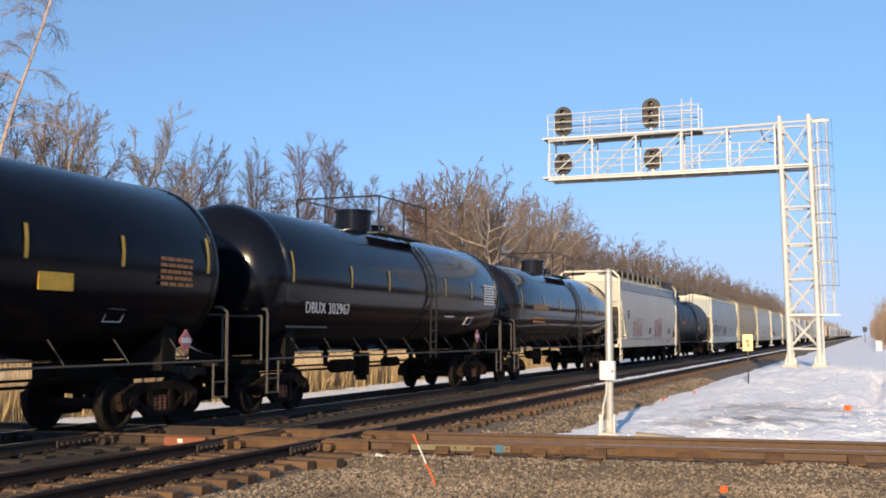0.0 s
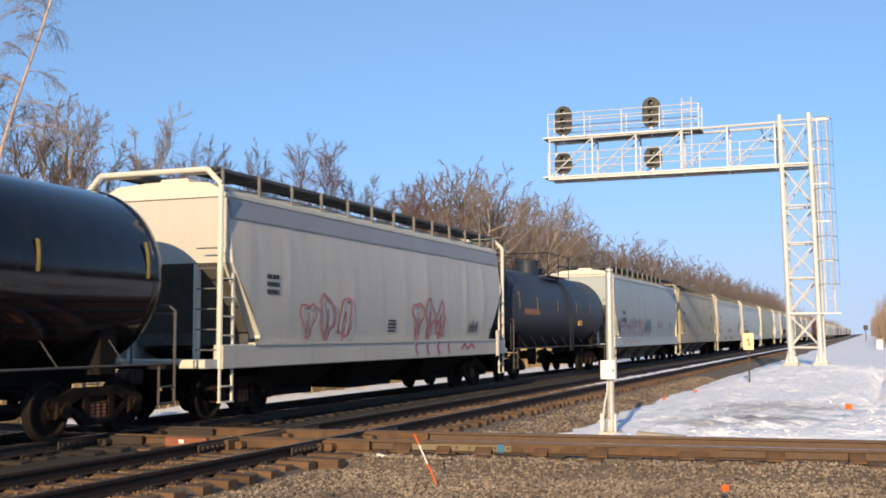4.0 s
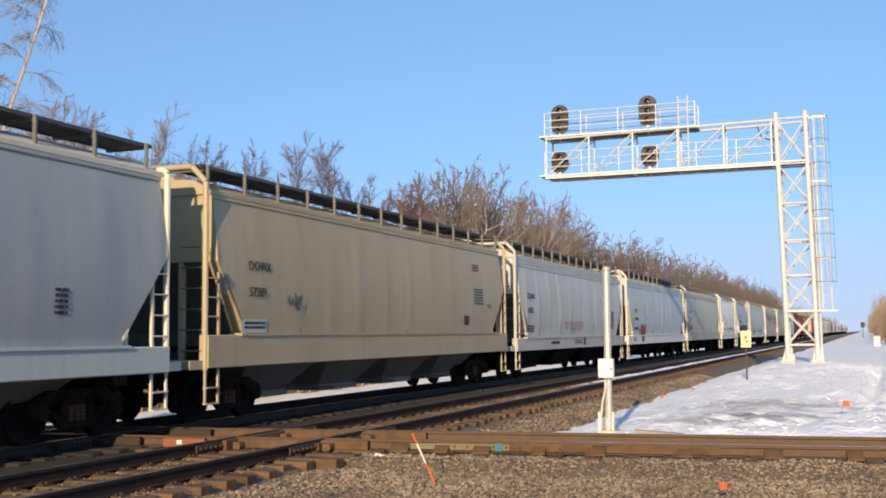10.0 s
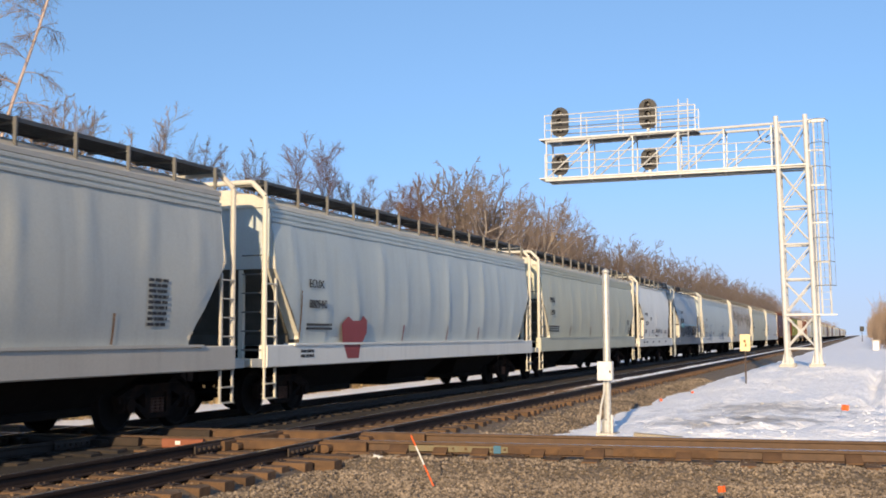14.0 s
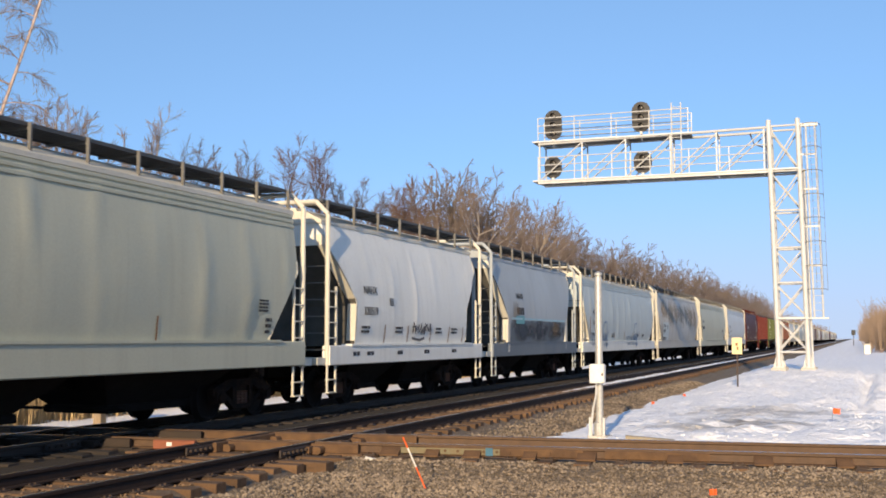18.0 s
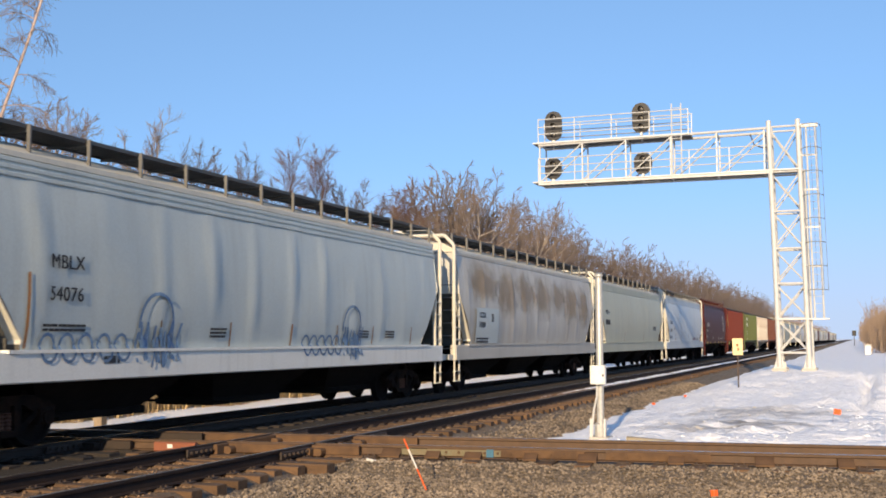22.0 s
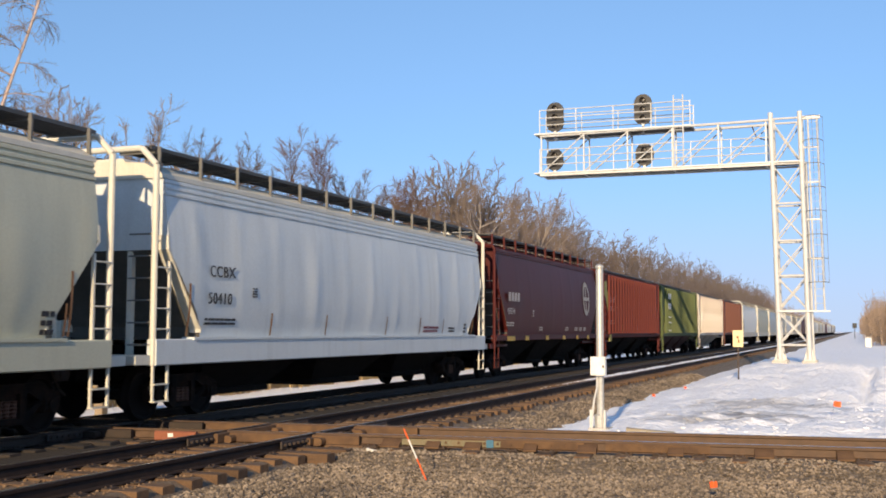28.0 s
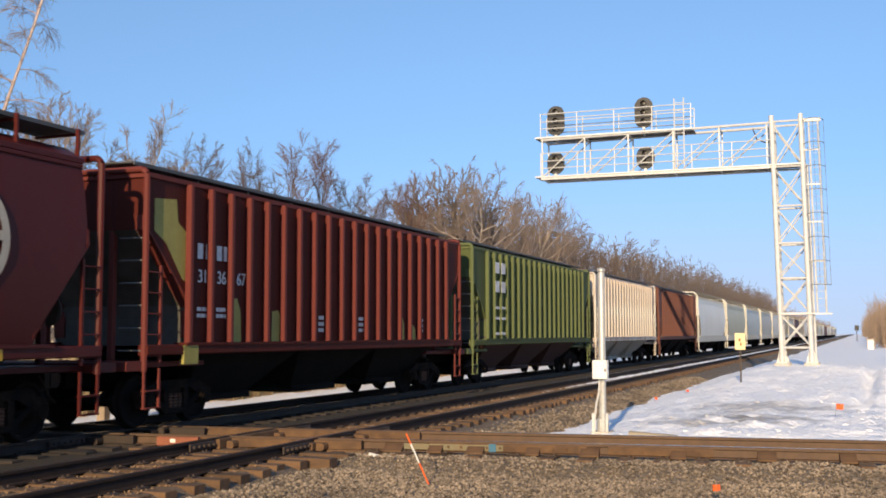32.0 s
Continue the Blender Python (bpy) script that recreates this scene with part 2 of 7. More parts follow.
letter_white = mat("lettering_white", (0.62, 0.62, 0.62), 0.6, scale=9, bump=0.0)
decal_yellow = mat("reflective_yellow", (0.62, 0.38, 0.04), 0.5, scale=9, bump=0.0)
decal_orange = mat("reflective_orange", (0.29, 0.135, 0.05), 0.6, scale=9, bump=0.0)
tag_pink = mat("faded_pink_spray", (0.42, 0.13, 0.17), 0.7, other=(0.5, 0.25, 0.27), scale=5, bump=0.0)
tag_blue = mat("blue_spray", (0.10, 0.19, 0.33), 0.7, other=(0.2, 0.3, 0.42), scale=5, bump=0.0)
tag_faint_pink = mat("washed_out_pink_spray", (0.50, 0.36, 0.38), 0.7, other=(0.58, 0.48, 0.49), scale=5, bump=0.0)
tag_faint_blue = mat("washed_out_blue_spray", (0.36, 0.45, 0.54), 0.7, other=(0.46, 0.53, 0.6), scale=5, bump=0.0)
tag_grey = mat("dark_spray", (0.12, 0.12, 0.13), 0.7, scale=5, bump=0.0)
tag_red = mat("maroon_spray", (0.20, 0.06, 0.08), 0.7, scale=5, bump=0.0)
patch_green = mat("faded_patch", (0.33, 0.29, 0.075), 0.7, scale=4, bump=0.05)
bark_m = mat("bark", (0.115, 0.085, 0.062), 0.9, other=(0.18, 0.135, 0.10), scale=3, bump=0.4)
pale_bark_m = mat("pale_bark", (0.46, 0.39, 0.32), 0.85, other=(0.24, 0.19, 0.145), scale=2.5, bump=0.3)
twig_m = mat("twigs", (0.125, 0.085, 0.062), 0.9, other=(0.09, 0.06, 0.044), scale=0.3, bump=0.0, per_object=0.15)
birch_bark_m = mat("birch_bark", (0.54, 0.42, 0.36), 0.8, other=(0.36, 0.26, 0.21), scale=2.0, bump=0.2)
pale_twig_m = mat("pale_twigs", (0.25, 0.19, 0.15), 0.9, other=(0.17, 0.125, 0.10), scale=0.3, bump=0.0)
red_twig_m = mat("reddish_twigs", (0.155, 0.085, 0.058), 0.9, other=(0.11, 0.06, 0.042), scale=0.3, bump=0.0)
brush_m = mat("brushwood", (0.165, 0.13, 0.11), 0.9, other=(0.21, 0.165, 0.14), scale=0.2, per_island=0.25, bump=0.0)
pale_brush_m = mat("tan_brushwood", (0.36, 0.26, 0.18), 0.9, other=(0.28, 0.2, 0.15), scale=0.2, per_island=0.2, bump=0.0)
reed_m = mat("dry_reeds", (0.55, 0.41, 0.23), 0.9, other=(0.40, 0.29, 0.16), scale=1.0, per_island=0.3, bump=0.0)
rust_mist = mist("rust_bloom", (0.30, 0.19, 0.085), 0.45)
blue_mist = mist("blue_overspray", (0.16, 0.25, 0.36), 0.6)
pink_mist = mist("pink_overspray", (0.40, 0.22, 0.24), 0.45)
dark_mist = mist("dark_blue_overspray", (0.03, 0.045, 0.065), 0.85)
# dirt, with the shade of the recessed car ends darkened into the colour
slope_m = mat("grimy_shaded_slope_sheet", (0.095, 0.09, 0.08), 0.9, spec=0.2, other=(0.05, 0.046, 0.04), scale=2.5, bump=0.2)
# far wood in a paler brown, the haze of distance put into its colour
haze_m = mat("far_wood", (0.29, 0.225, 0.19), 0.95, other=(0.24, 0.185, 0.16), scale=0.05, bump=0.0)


# ---- mesh helpers ----
class Shape:
    """Collects vertices and faces of one mesh."""

    def __init__(self):
        self.v, self.f, self.mi, self.mats = [], [], [], []
        self.cur = 0

    def add(self, verts, faces):
        o = len(self.v)
        self.v.extend(verts)
        self.f.extend([tuple(i + o for i in q) for q in faces])
        self.mi.extend([self.cur] * len(faces))
        return self

    def box(self, x0, x1, y0, y1, z0, z1, c=0.0):
        """A box; c chamfers its edges along the longest side."""
        if c <= 0:
            v = [(x, y, z) for z in (z0, z1) for y in (y0, y1) for x in (x0, x1)]
            return self.add(v, [(0, 2, 3, 1), (4, 5, 7, 6), (0, 1, 5, 4), (2, 6, 7, 3), (0, 4, 6, 2), (1, 3, 7, 5)])
        d = [x1 - x0, y1 - y0, z1 - z0]
        k = d.index(max(d))
        lo, hi = (x0, y0, z0), (x1, y1, z1)
        a, b = [i for i in range(3) if i != k]
        ring = [(lo[a] + c, lo[b]), (hi[a] - c, lo[b]), (hi[a], lo[b] + c), (hi[a], hi[b] - c), (hi[a] - c, hi[b]), (lo[a] + c, hi[b]), (lo[a], hi[b] - c), (lo[a], lo[b] + c)]
        vs = []
        for e in (lo[k], hi[k]):
            for p, q in ring:
                w = [0, 0, 0]
                w[k], w[a], w[b] = e, p, q
                vs.append(tuple(w))
        fs = [tuple(range(7, -1, -1)), tuple(range(8, 16))] + [(i, (i + 1) % 8, 8 + (i + 1) % 8, 8 + i) for i in range(8)]
        if k == 1:
            fs = [q[::-1] for q in fs]
        return self.add(vs, fs)

    def prism(self, ring0, ring1, caps=True):
        """A skin between two rings of equal count."""
        n = len(ring0)
        fs = [(i, (i + 1) % n, n + (i + 1) % n, n + i) for i in range(n)]
        if caps:
            fs += [tuple(range(n - 1, -1, -1)), tuple(range(n, 2 * n))]
        return self.add(list(ring0) + list(ring1), fs)

    def loft(self, rings, caps=True, closed=True):
        n = len(rings[0])
        fs = []
        for k in range(len(rings) - 1):
            for i in range(n if closed else n - 1):
                j = (i + 1) % n
                fs.append((k * n + i, k * n + j, (k + 1) * n + j, (k + 1) * n + i))
        if caps:
            fs += [tuple(range(n - 1, -1, -1)), tuple(range((len(rings) - 1) * n, len(rings) * n))]
        return self.add([p for r in rings for p in r], fs)

    def rod(self, p, q, r, n=6, r2=None):
        p, q = Vector(p), Vector(q)
        d = (q - p).normalized()
        u = d.orthogonal().normalized()
        w = d.cross(u)
        r2 = r if r2 is None else r2
        a = [(p + (u * math.cos(t) + w * math.sin(t)) * r)[:] for t in (2 * math.pi * i / n for i in range(n))]
        b = [(q + (u * math.cos(t) + w * math.sin(t)) * r2)[:] for t in (2 * math.pi * i / n for i in range(n))]
        return self.prism(a, b)

    def path(self, pts, r, n=6):
        for p, q in zip(pts, pts[1:]):
            self.rod(p, q, r, n)
        return self

    def bar(self, p, q, w, h):
        """A flat bar of width w and thickness h between two points."""
        p, q = Vector(p), Vector(q)
        d = (q - p).normalized()
        up = Vector((1, 0, 0)) if abs(d.z) > 0.9 else Vector((0, 0, 1))
        u = d.cross(up).normalized() * w / 2
        t = u.cross(d).normalized() * h / 2
        a = [(p + s)[:] for s in (-u - t, u - t, u + t, -u + t)]
        b = [(q + s)[:] for s in (-u - t, u - t, u + t, -u + t)]
        return self.prism(a, b)

    def spin(self, prof, axis="z", n=20, at=(0, 0, 0)):
        """Turns a profile of (radius, height) about an axis."""
        rings = []
        for r, h in prof:
            ring = []
            for i in range(n):
                t = 2 * math.pi * i / n
                c, s = r * math.cos(t), r * math.sin(t)
                p = {"z": (c, s, h), "x": (h, c, s), "y": (s, h, c)}[axis]
                ring.append((p[0] + at[0], p[1] + at[1], p[2] + at[2]))
            rings.append(ring)
        return self.loft(rings)

    def mesh(self, name, material, smooth=0.0):
        me = bpy.data.meshes.new(name)
        me.from_pydata(self.v, [], self.f)
        mats = material if isinstance(material, (list, tuple)) else [material]
        for m in mats:
            me.materials.append(m)
        if len(mats) > 1:
            me.polygons.foreach_set("material_index", self.mi)
        if smooth:
            me.polygons.foreach_set("use_smooth", [True] * len(me.polygons))
            me.set_sharp_from_angle(angle=radians(smooth))
        me.update()
        return me


def part(name, shape, material, parent, label="", smooth=0.0, m=None):
    """Links a Shape (or a mesh that exists) as one mesh object under a thing."""
    me = shape.mesh(name, material, smooth) if isinstance(shape, Shape) else shape
    ob = new(name, me)
    ob.parent = parent
    if m is not None:
        ob.matrix_basis = m
    if label:
        ob["label"] = label
    return ob


def thing(name, label, category, group="", kind="", at=(0, 0, 0)):
    ob = new(name)
    ob.empty_display_size = 0.3
    ob.location = at
    return tagged(ob, label, category, group, kind)


MESHES = {}


def shared(key, make, material, smooth=0.0):
    """A mesh made once and used by all alike pieces."""
    if key not in MESHES:
        MESHES[key] = make().mesh(key[0], material, smooth)
    return MESHES[key]


def fbm(x, y, s, seed=0.0, octaves=3):
    return sum(noise.noise(Vector((x / s * 2 ** k, y / s * 2 ** k, seed + 7.3 * k))) / 2 ** k for k in range(octaves))


def smooth_step(a, b, x):
    t = min(1, max(0, (x - a) / (b - a)))
    return t * t * (3 - 2 * t)

# ---- ground and track bed ----
NEAR_X, TRAIN_X = -8.80, -12.70       # centre lines of the two main tracks
GAUGE = 1.505                         # between rail centres
CROSS_SLOPE, CROSS_Y = 0.11, 17.40    # the crossing line: y = CROSS_Y + CROSS_SLOPE * x
CROSS_ANG = math.degrees(math.atan(CROSS_SLOPE))


def cross_y(x):
    return CROSS_Y + CROSS_SLOPE * x


def snow_z(x, y):
    """Height of the snow."""
    z = -0.46 + 0.06 * fbm(x, y, 3.5, 1.0) + 0.04 * fbm(x, y, 0.9, 5.0)
    right = smooth_step(-6.6, -3.5, x)
    z += right * (0.16 * smooth_step(19, 23, y) + 0.48 * smooth_step(30, 46, y) - 0.42 * smooth_step(54, 110, y))
    z += right * 0.10 * smooth_step(19.0, 20.5, y) * (1 - smooth_step(24, 30, y)) * (0.4 + fbm(x, y, 1.6, 9.0))
    if x < -15:
        z += 0.12 * smooth_step(-15.5, -18, x)
    if y < cross_y(x) - 0.5 and x > -16:
        z -= 0.35
    # a plough's furrow and a low bank on the open strip
    if 0.5 < x < 14 and 30 < y < 48:
        z += 0.22 * math.exp(-((y - 40 - 0.4 * x) / 2.2) ** 2) * (1 + 0.5 * fbm(x, y, 2, 3.0))
    if x > -3 and 28 < y < 60:
        # banks thrown up by a plough, cut by a trodden furrow that runs along the line
        side = smooth_step(-3.0, -0.5, x)
        z += side * (0.20 * math.exp(-((y - 33.5 - 0.12 * x) / 1.0) ** 2) + 0.16 * math.exp(-((y - 45.0) / 1.4) ** 2)) * (1 + 0.6 * fbm(x, y, 1.5, 8.0))
        z -= 0.26 * math.exp(-((x - 0.25 - 0.03 * (y - 38)) / 0.20) ** 4) * smooth_step(31.5, 32.5, y) * (1 - smooth_step(46, 47, y))
    if 18 < y < 52 and x > -7:
        # trampled clods and footprints
        z += right * (0.10 * abs(fbm(x, y, 1.5, 14.0)) - 0.03 + 0.06 * fbm(x, y * 0.7, 0.5, 21.0, 3) - 0.08 * smooth_step(0.25, 0.5, fbm(x * 1.4, y, 0.8, 33.0, 2)))
    return z


def ballast_z(x, y):
    """Height of the stone bed."""
    # the ends of the near ties stand free of the stones
    main = -0.21 - 0.11 * smooth_step(-7.66, -7.45, x) - max(0, x + 6.6) * 0.28 - max(0, -14.9 - x) * 0.28
    d = abs(y - cross_y(x))
    cross = -0.21 - max(0, d - 1.6) * 0.30
    front = -0.34 if y < cross_y(x) else -1.2
    front -= 0.02 * max(0, 12 - y)
    z = max(main, cross, front)
    return z + 0.022 * fbm(x, y, 0.5, 2.0) + 0.02 * fbm(x, y, 1.8, 4.0)


def sheet(name, xs, ys, height, material, label, category):
    nx = len(xs)
    v = [(x, y, height(x, y)) for y in ys for x in xs]
    f = [(j * nx + i, j * nx + i + 1, (j + 1) * nx + i + 1, (j + 1) * nx + i) for j in range(len(ys) - 1) for i in range(nx - 1)]
    s = Shape()
    s.add(v, f)
    ob = new(name, s.mesh(name, material, 180))
    return tagged(ob, label, category, kind="structure")


def steps(a, b, d):
    n = max(1, round((b - a) / d))
    return [a + (b - a) * i / n for i in range(n)]


gxs = steps(-3000, -400, 400) + steps(-400, -60, 40) + steps(-60, -18, 3) + steps(-18, -7, 0.8) + steps(-7, 8, 0.16) + steps(8, 11, 0.5) + steps(11, 40, 2) + steps(40, 400, 45) + steps(400, 3000, 400) + [3000]
gys = steps(-600, -20, 60) + steps(-20, 16, 3) + steps(16, 18, 0.3) + steps(18, 32, 0.14) + steps(32, 56, 0.34) + steps(56, 140, 3) + steps(140, 600, 30) + steps(600, 4500, 300) + [4500]
ground = sheet("ground", gxs, gys, snow_z, snow_m, "trodden snow covering flat ground beside the tracks", "snow")
bxs = steps(-17, -6.2, 0.3) + steps(-6.2, 9, 0.22) + steps(9, 40, 2) + [40]
bys = steps(-40, 8, 3) + steps(8, 21, 0.16) + steps(21, 60, 0.35) + steps(60, 200, 3) + steps(200, 2500, 60) + [2500]
bed = sheet("ballast", bxs, bys, ballast_z, gravel_m, "tan crushed-stone ballast under and beside the tracks", "gravel")
cxs = steps(-90, -17, 1.2) + [-17]
bed2 = sheet("ballast", cxs, steps(10, 21, 0.4) + [21], ballast_z, gravel_m, "crushed-stone bed of the crossing line", "gravel")



def strip_z(x, y):
    """Leftover snow along the inner side of a rail: patchy near the crossing, closed farther on."""
    far = smooth_step(24, 60, y)
    mid = -9.32 + 0.12 * far
    edge = 0.14 * (abs(x - mid) / (0.15 + 0.26 * far)) ** 2
    return -0.24 + 0.095 * smooth_step(18, 48, y) + 0.035 * fbm(x, y, 1.1, 41.0) - edge


strip = sheet("snow_strip", steps(-9.50, -8.55, 0.08) + [-8.55], steps(16, 90, 0.3) + steps(90, 700, 6) + [700], strip_z, snow_m, "thin leftover snow lying between the rails of the nearer track", "snow")
rng = random.Random(4)


def stones(n, place, lo, hi, base=ballast_z, flat=1.0):
    """Loose crushed stones, joined."""
    s = Shape()
    for _ in range(n):
        x, y = place()
        r = lo + (hi - lo) * rng.random() ** 1.8
        z = base(x, y) + r * 0.35 * flat
        a = rng.uniform(0, 6.3)
        ca, sa = math.cos(a) * r, math.sin(a) * r
        k = [rng.uniform(0.65, 1.25) for _ in range(6)]
        s.add([(x + ca * k[0], y + sa * k[0], z), (x - sa * k[1], y + ca * k[1], z + r * 0.2), (x - ca * k[2], y - sa * k[2], z - r * 0.1), (x + sa * k[3], y - ca * k[3], z),
               (x + rng.uniform(-.3, .3) * r, y, z + r * 0.75 * k[4] * flat), (x, y, z - r * 0.7)],
              [(0, 1, 4), (1, 2, 4), (2, 3, 4), (3, 0, 4), (1, 0, 5), (2, 1, 5), (3, 2, 5), (0, 3, 5)])
    return s


def place_front():
    while True:
        x, y = rng.uniform(-7.5, 2.2), rng.uniform(10.8, 16.6)
        if y < cross_y(x) - 0.95 and x > -7.45:
            return x, y


def place_side():
    return rng.triangular(-7.5, -4.9, -6.3), rng.uniform(18.6, 50)


def place_four():
    return rng.uniform(-10.15, -7.75), rng.uniform(8, 34)


for n, pl, lo, hi, sm in ((34000, place_front, 0.011, 0.036, stone_m), (13000, place_side, 0.016, 0.042, stone_m), (9000, place_four, 0.014, 0.034, rusty_stone_m)):
    ob = new("ballast_stones", stones(n, pl, lo, hi).mesh("ballast_stones", sm))
    tagged(ob, "loose angular tan and grey ballast stones", "gravel", kind="stuff")



def place_clods():
    y = 18.9 + 13 * rng.random() ** 1.7
    return rng.uniform(-4.6, 5.5), y


for n, pl, hi in ((420, place_clods, 0.07),):
    ob = new("snow_clods", stones(n, pl, 0.03, hi, lambda x, y: max(snow_z(x, y), ballast_z(x, y)), 0.4).mesh("snow_clods", snow_m))
    tagged(ob, "loose clods of trodden snow", "snow", kind="stuff")

# ---- tracks ----
RAIL_PROFILE = [(-0.07, -0.175), (0.07, -0.175), (0.07, -0.163), (0.012, -0.148), (0.010, -0.055), (0.036, -0.042), (0.036, -0.008), (0.028, 0.0),
                (-0.028, 0.0), (-0.036, -0.008), (-0.036, -0.042), (-0.010, -0.055), (-0.012, -0.148), (-0.07, -0.163)]


def rail_shape(length_pts, prof=RAIL_PROFILE):
    """A rail along local y through the given stations; its head shines."""
    s = Shape()
    n = len(prof)
    for a, b in zip(length_pts, length_pts[1:]):
        ra = [(x, a, z) for x, z in prof]
        rb = [(x, b, z) for x, z in prof]
        s.cur = 0
        s.add(ra + rb, [(i, n + i, n + (i + 1) % n, (i + 1) % n) for i in range(n) if i != 7] + [tuple(range(n)), tuple(range(2 * n - 1, n - 1, -1))])
        s.cur = 1
        s.add([ra[7], ra[8], rb[8], rb[7]], [(0, 1, 2, 3)])
    return s


def tie_shape():
    s = Shape()
    return s.box(-1.3, 1.3, -0.115, 0.115, -0.36, -0.178, 0.012)


def tie_plate():
    s = Shape()
    s.box(-0.18, 0.18, -0.09, 0.09, -0.178, -0.165, 0)
    for sx in (-0.11, 0.11):
        for sy in (-0.05, 0.05):
            s.box(sx - 0.014, sx + 0.014, sy - 0.014, sy + 0.014, -0.166, -0.145)
    return s


tie_mesh = shared(("tie",), tie_shape, tie_m)
shaded_tie_mesh = shared(("tie", "shaded"), tie_shape, shaded_tie_m)
shaded_plate_mesh = shared(("tie_plate", "shaded"), tie_plate, shaded_iron_m)
plate_mesh = shared(("tie_plate",), tie_plate, darkiron_m)


def rail_track(label, place, span, near, gaps=(), spacing=0.53, shaded=False):
    """A track along local y: two rails, ties with plates; those outside `near` joined."""
    tr = thing("rail_track", label, "railway track", kind="structure")
    tr.matrix_basis = place
    side_m = shaded_iron_m if shaded else main_rail_m if "main-line" in label else rail_m
    for sx in (-GAUGE / 2, GAUGE / 2):
        part("rail", rail_shape([span[0], near[0], near[1], span[1]]), [side_m, rail_top_m], tr, m=pose(sx, 0, 0))
    far = Shape()
    y = span[0]
    r = random.Random(8)
    while y < min(span[1], 420):
        if near[0] <= y <= near[1] and not any(a < y < b for a, b in gaps):
            t = part("tie", shaded_tie_mesh if shaded else tie_mesh, None, tr, m=pose(r.uniform(-0.05, 0.05), y, r.uniform(-0.012, 0.004), 0, 0, r.uniform(-1.2, 1.2)))
            if y < 45:
                for sx in (-GAUGE / 2, GAUGE / 2):
                    part("tie_plate", shaded_plate_mesh if shaded else plate_mesh, None, tr, m=pose(sx, y, 0))
        elif not any(a < y < b for a, b in gaps):
            far.box(-1.3, 1.3, y - 0.115, y + 0.115, -0.36, -0.18)
        y += spacing
    if far.v:
        tagged(part("far_ties", far, shaded_tie_m if shaded else tie_far_m, tr), kind="stuff")
    return tr


rail_track("rusty main-line track with shiny rail heads on wooden ties", pose(NEAR_X, 0, 0), (-60, 2200), (5, 95))
rail_track("main-line track that carries the train, on wooden ties", pose(TRAIN_X, 0, 0), (-400, 2200), (8, 60), shaded=True)
rail_track("rust-brown crossing track meeting the main line almost square", pose(0, CROSS_Y, 0, 0, 0, -90 + CROSS_ANG), (-60, 90), (-9, 16), gaps=((6.6, 15.2),), spacing=0.55)

# ---- the crossing diamond: heavy guard rails, castings, bolted joint bars, timbers ----
diamond = thing("crossing_diamond", "rust-brown cast-steel rail crossing with bolted guard rails", "rail crossing", kind="structure")


def along_cross(x0, x1, off, z0, z1, w, name, material, c=0.015, label=""):
    s = Shape()
    s.box(0, (x1 - x0) / math.cos(math.atan(CROSS_SLOPE)), -w / 2, w / 2, z0, z1, c)
    return part(name, s, material, diamond, label, m=pose(x0, cross_y(x0) + off, 0, 0, 0, CROSS_ANG))


for tx in (NEAR_X, TRAIN_X):
    iron = casting_m if tx == NEAR_X else shaded_iron_m
    for off in (-GAUGE / 2, GAUGE / 2):
        inner = -1 if off > 0 else 1
        along_cross(tx - 1.9, tx + 1.9, off + inner * 0.11, -0.17, -0.012, 0.075, "guard_rail", iron)
        along_cross(tx - 1.55, tx + 1.55, off - inner * 0.12, -0.17, -0.02, 0.09, "easer_rail", iron)
        for rx in (-GAUGE / 2, GAUGE / 2):
            # the knee casting with its bolts in every corner
            s = Shape()
            cx, cy = tx + rx, cross_y(tx + rx) + off
            s.box(cx - 0.27, cx + 0.27, cy - 0.30, cy + 0.30, -0.175, -0.06, 0.03)
            part("corner_casting", s, iron, diamond)
            for side in (-1, 1):
                s = Shape()
                s.box(0.045, 0.075, -0.42, 0.42, -0.15, -0.035, 0.01)
                for k in range(6):
                    yb = -0.34 + k * 0.136
                    s.rod((0.07, yb, -0.09), (0.115, yb, -0.09), 0.024, 6)
                jb = part("joint_bar", s, darkiron_m, diamond, "black bolted joint bar", m=pose(cx, cy + side * 0.78, 0))
for tx in (NEAR_X,):
    for k, (x0, y0, L) in enumerate(((-6.2, 0.0, 2.4), (-3.5, 0.0, 1.5))):
        for off in (-GAUGE / 2,):
            s = Shape()
            s.box(0, L, -0.075, -0.045, -0.155, -0.03, 0.01)
            for j in range(int(L / 0.2)):
                s.rod((0.1 + j * 0.2, -0.07, -0.09), (0.1 + j * 0.2, -0.105, -0.09), 0.022, 6)
            part("joint_bar", s, casting_m, diamond, m=pose(x0, cross_y(x0) + off, 0, 0, 0, CROSS_ANG))
for tx in (NEAR_X,):
    for rx in (-GAUGE / 2, GAUGE / 2):
        # flangeway fillers and spacer blocks inside the knees
        for side in (-1, 1):
            part("guard_rail", Shape().box(-0.037, 0.037, -1.25, 1.25, -0.165, -0.014, 0.012), casting_m, diamond, m=pose(tx + rx - math.copysign(0.11, rx), cross_y(tx + rx), 0))
            break
        for k in range(5):
            part("spacer_block", Shape().box(-0.05, 0.05, -0.07, 0.07, -0.16, -0.05, 0.01), casting_m, diamond, m=pose(tx + rx + math.copysign(0.085, rx), cross_y(tx + rx) - 1.1 + k * 0.55, 0))
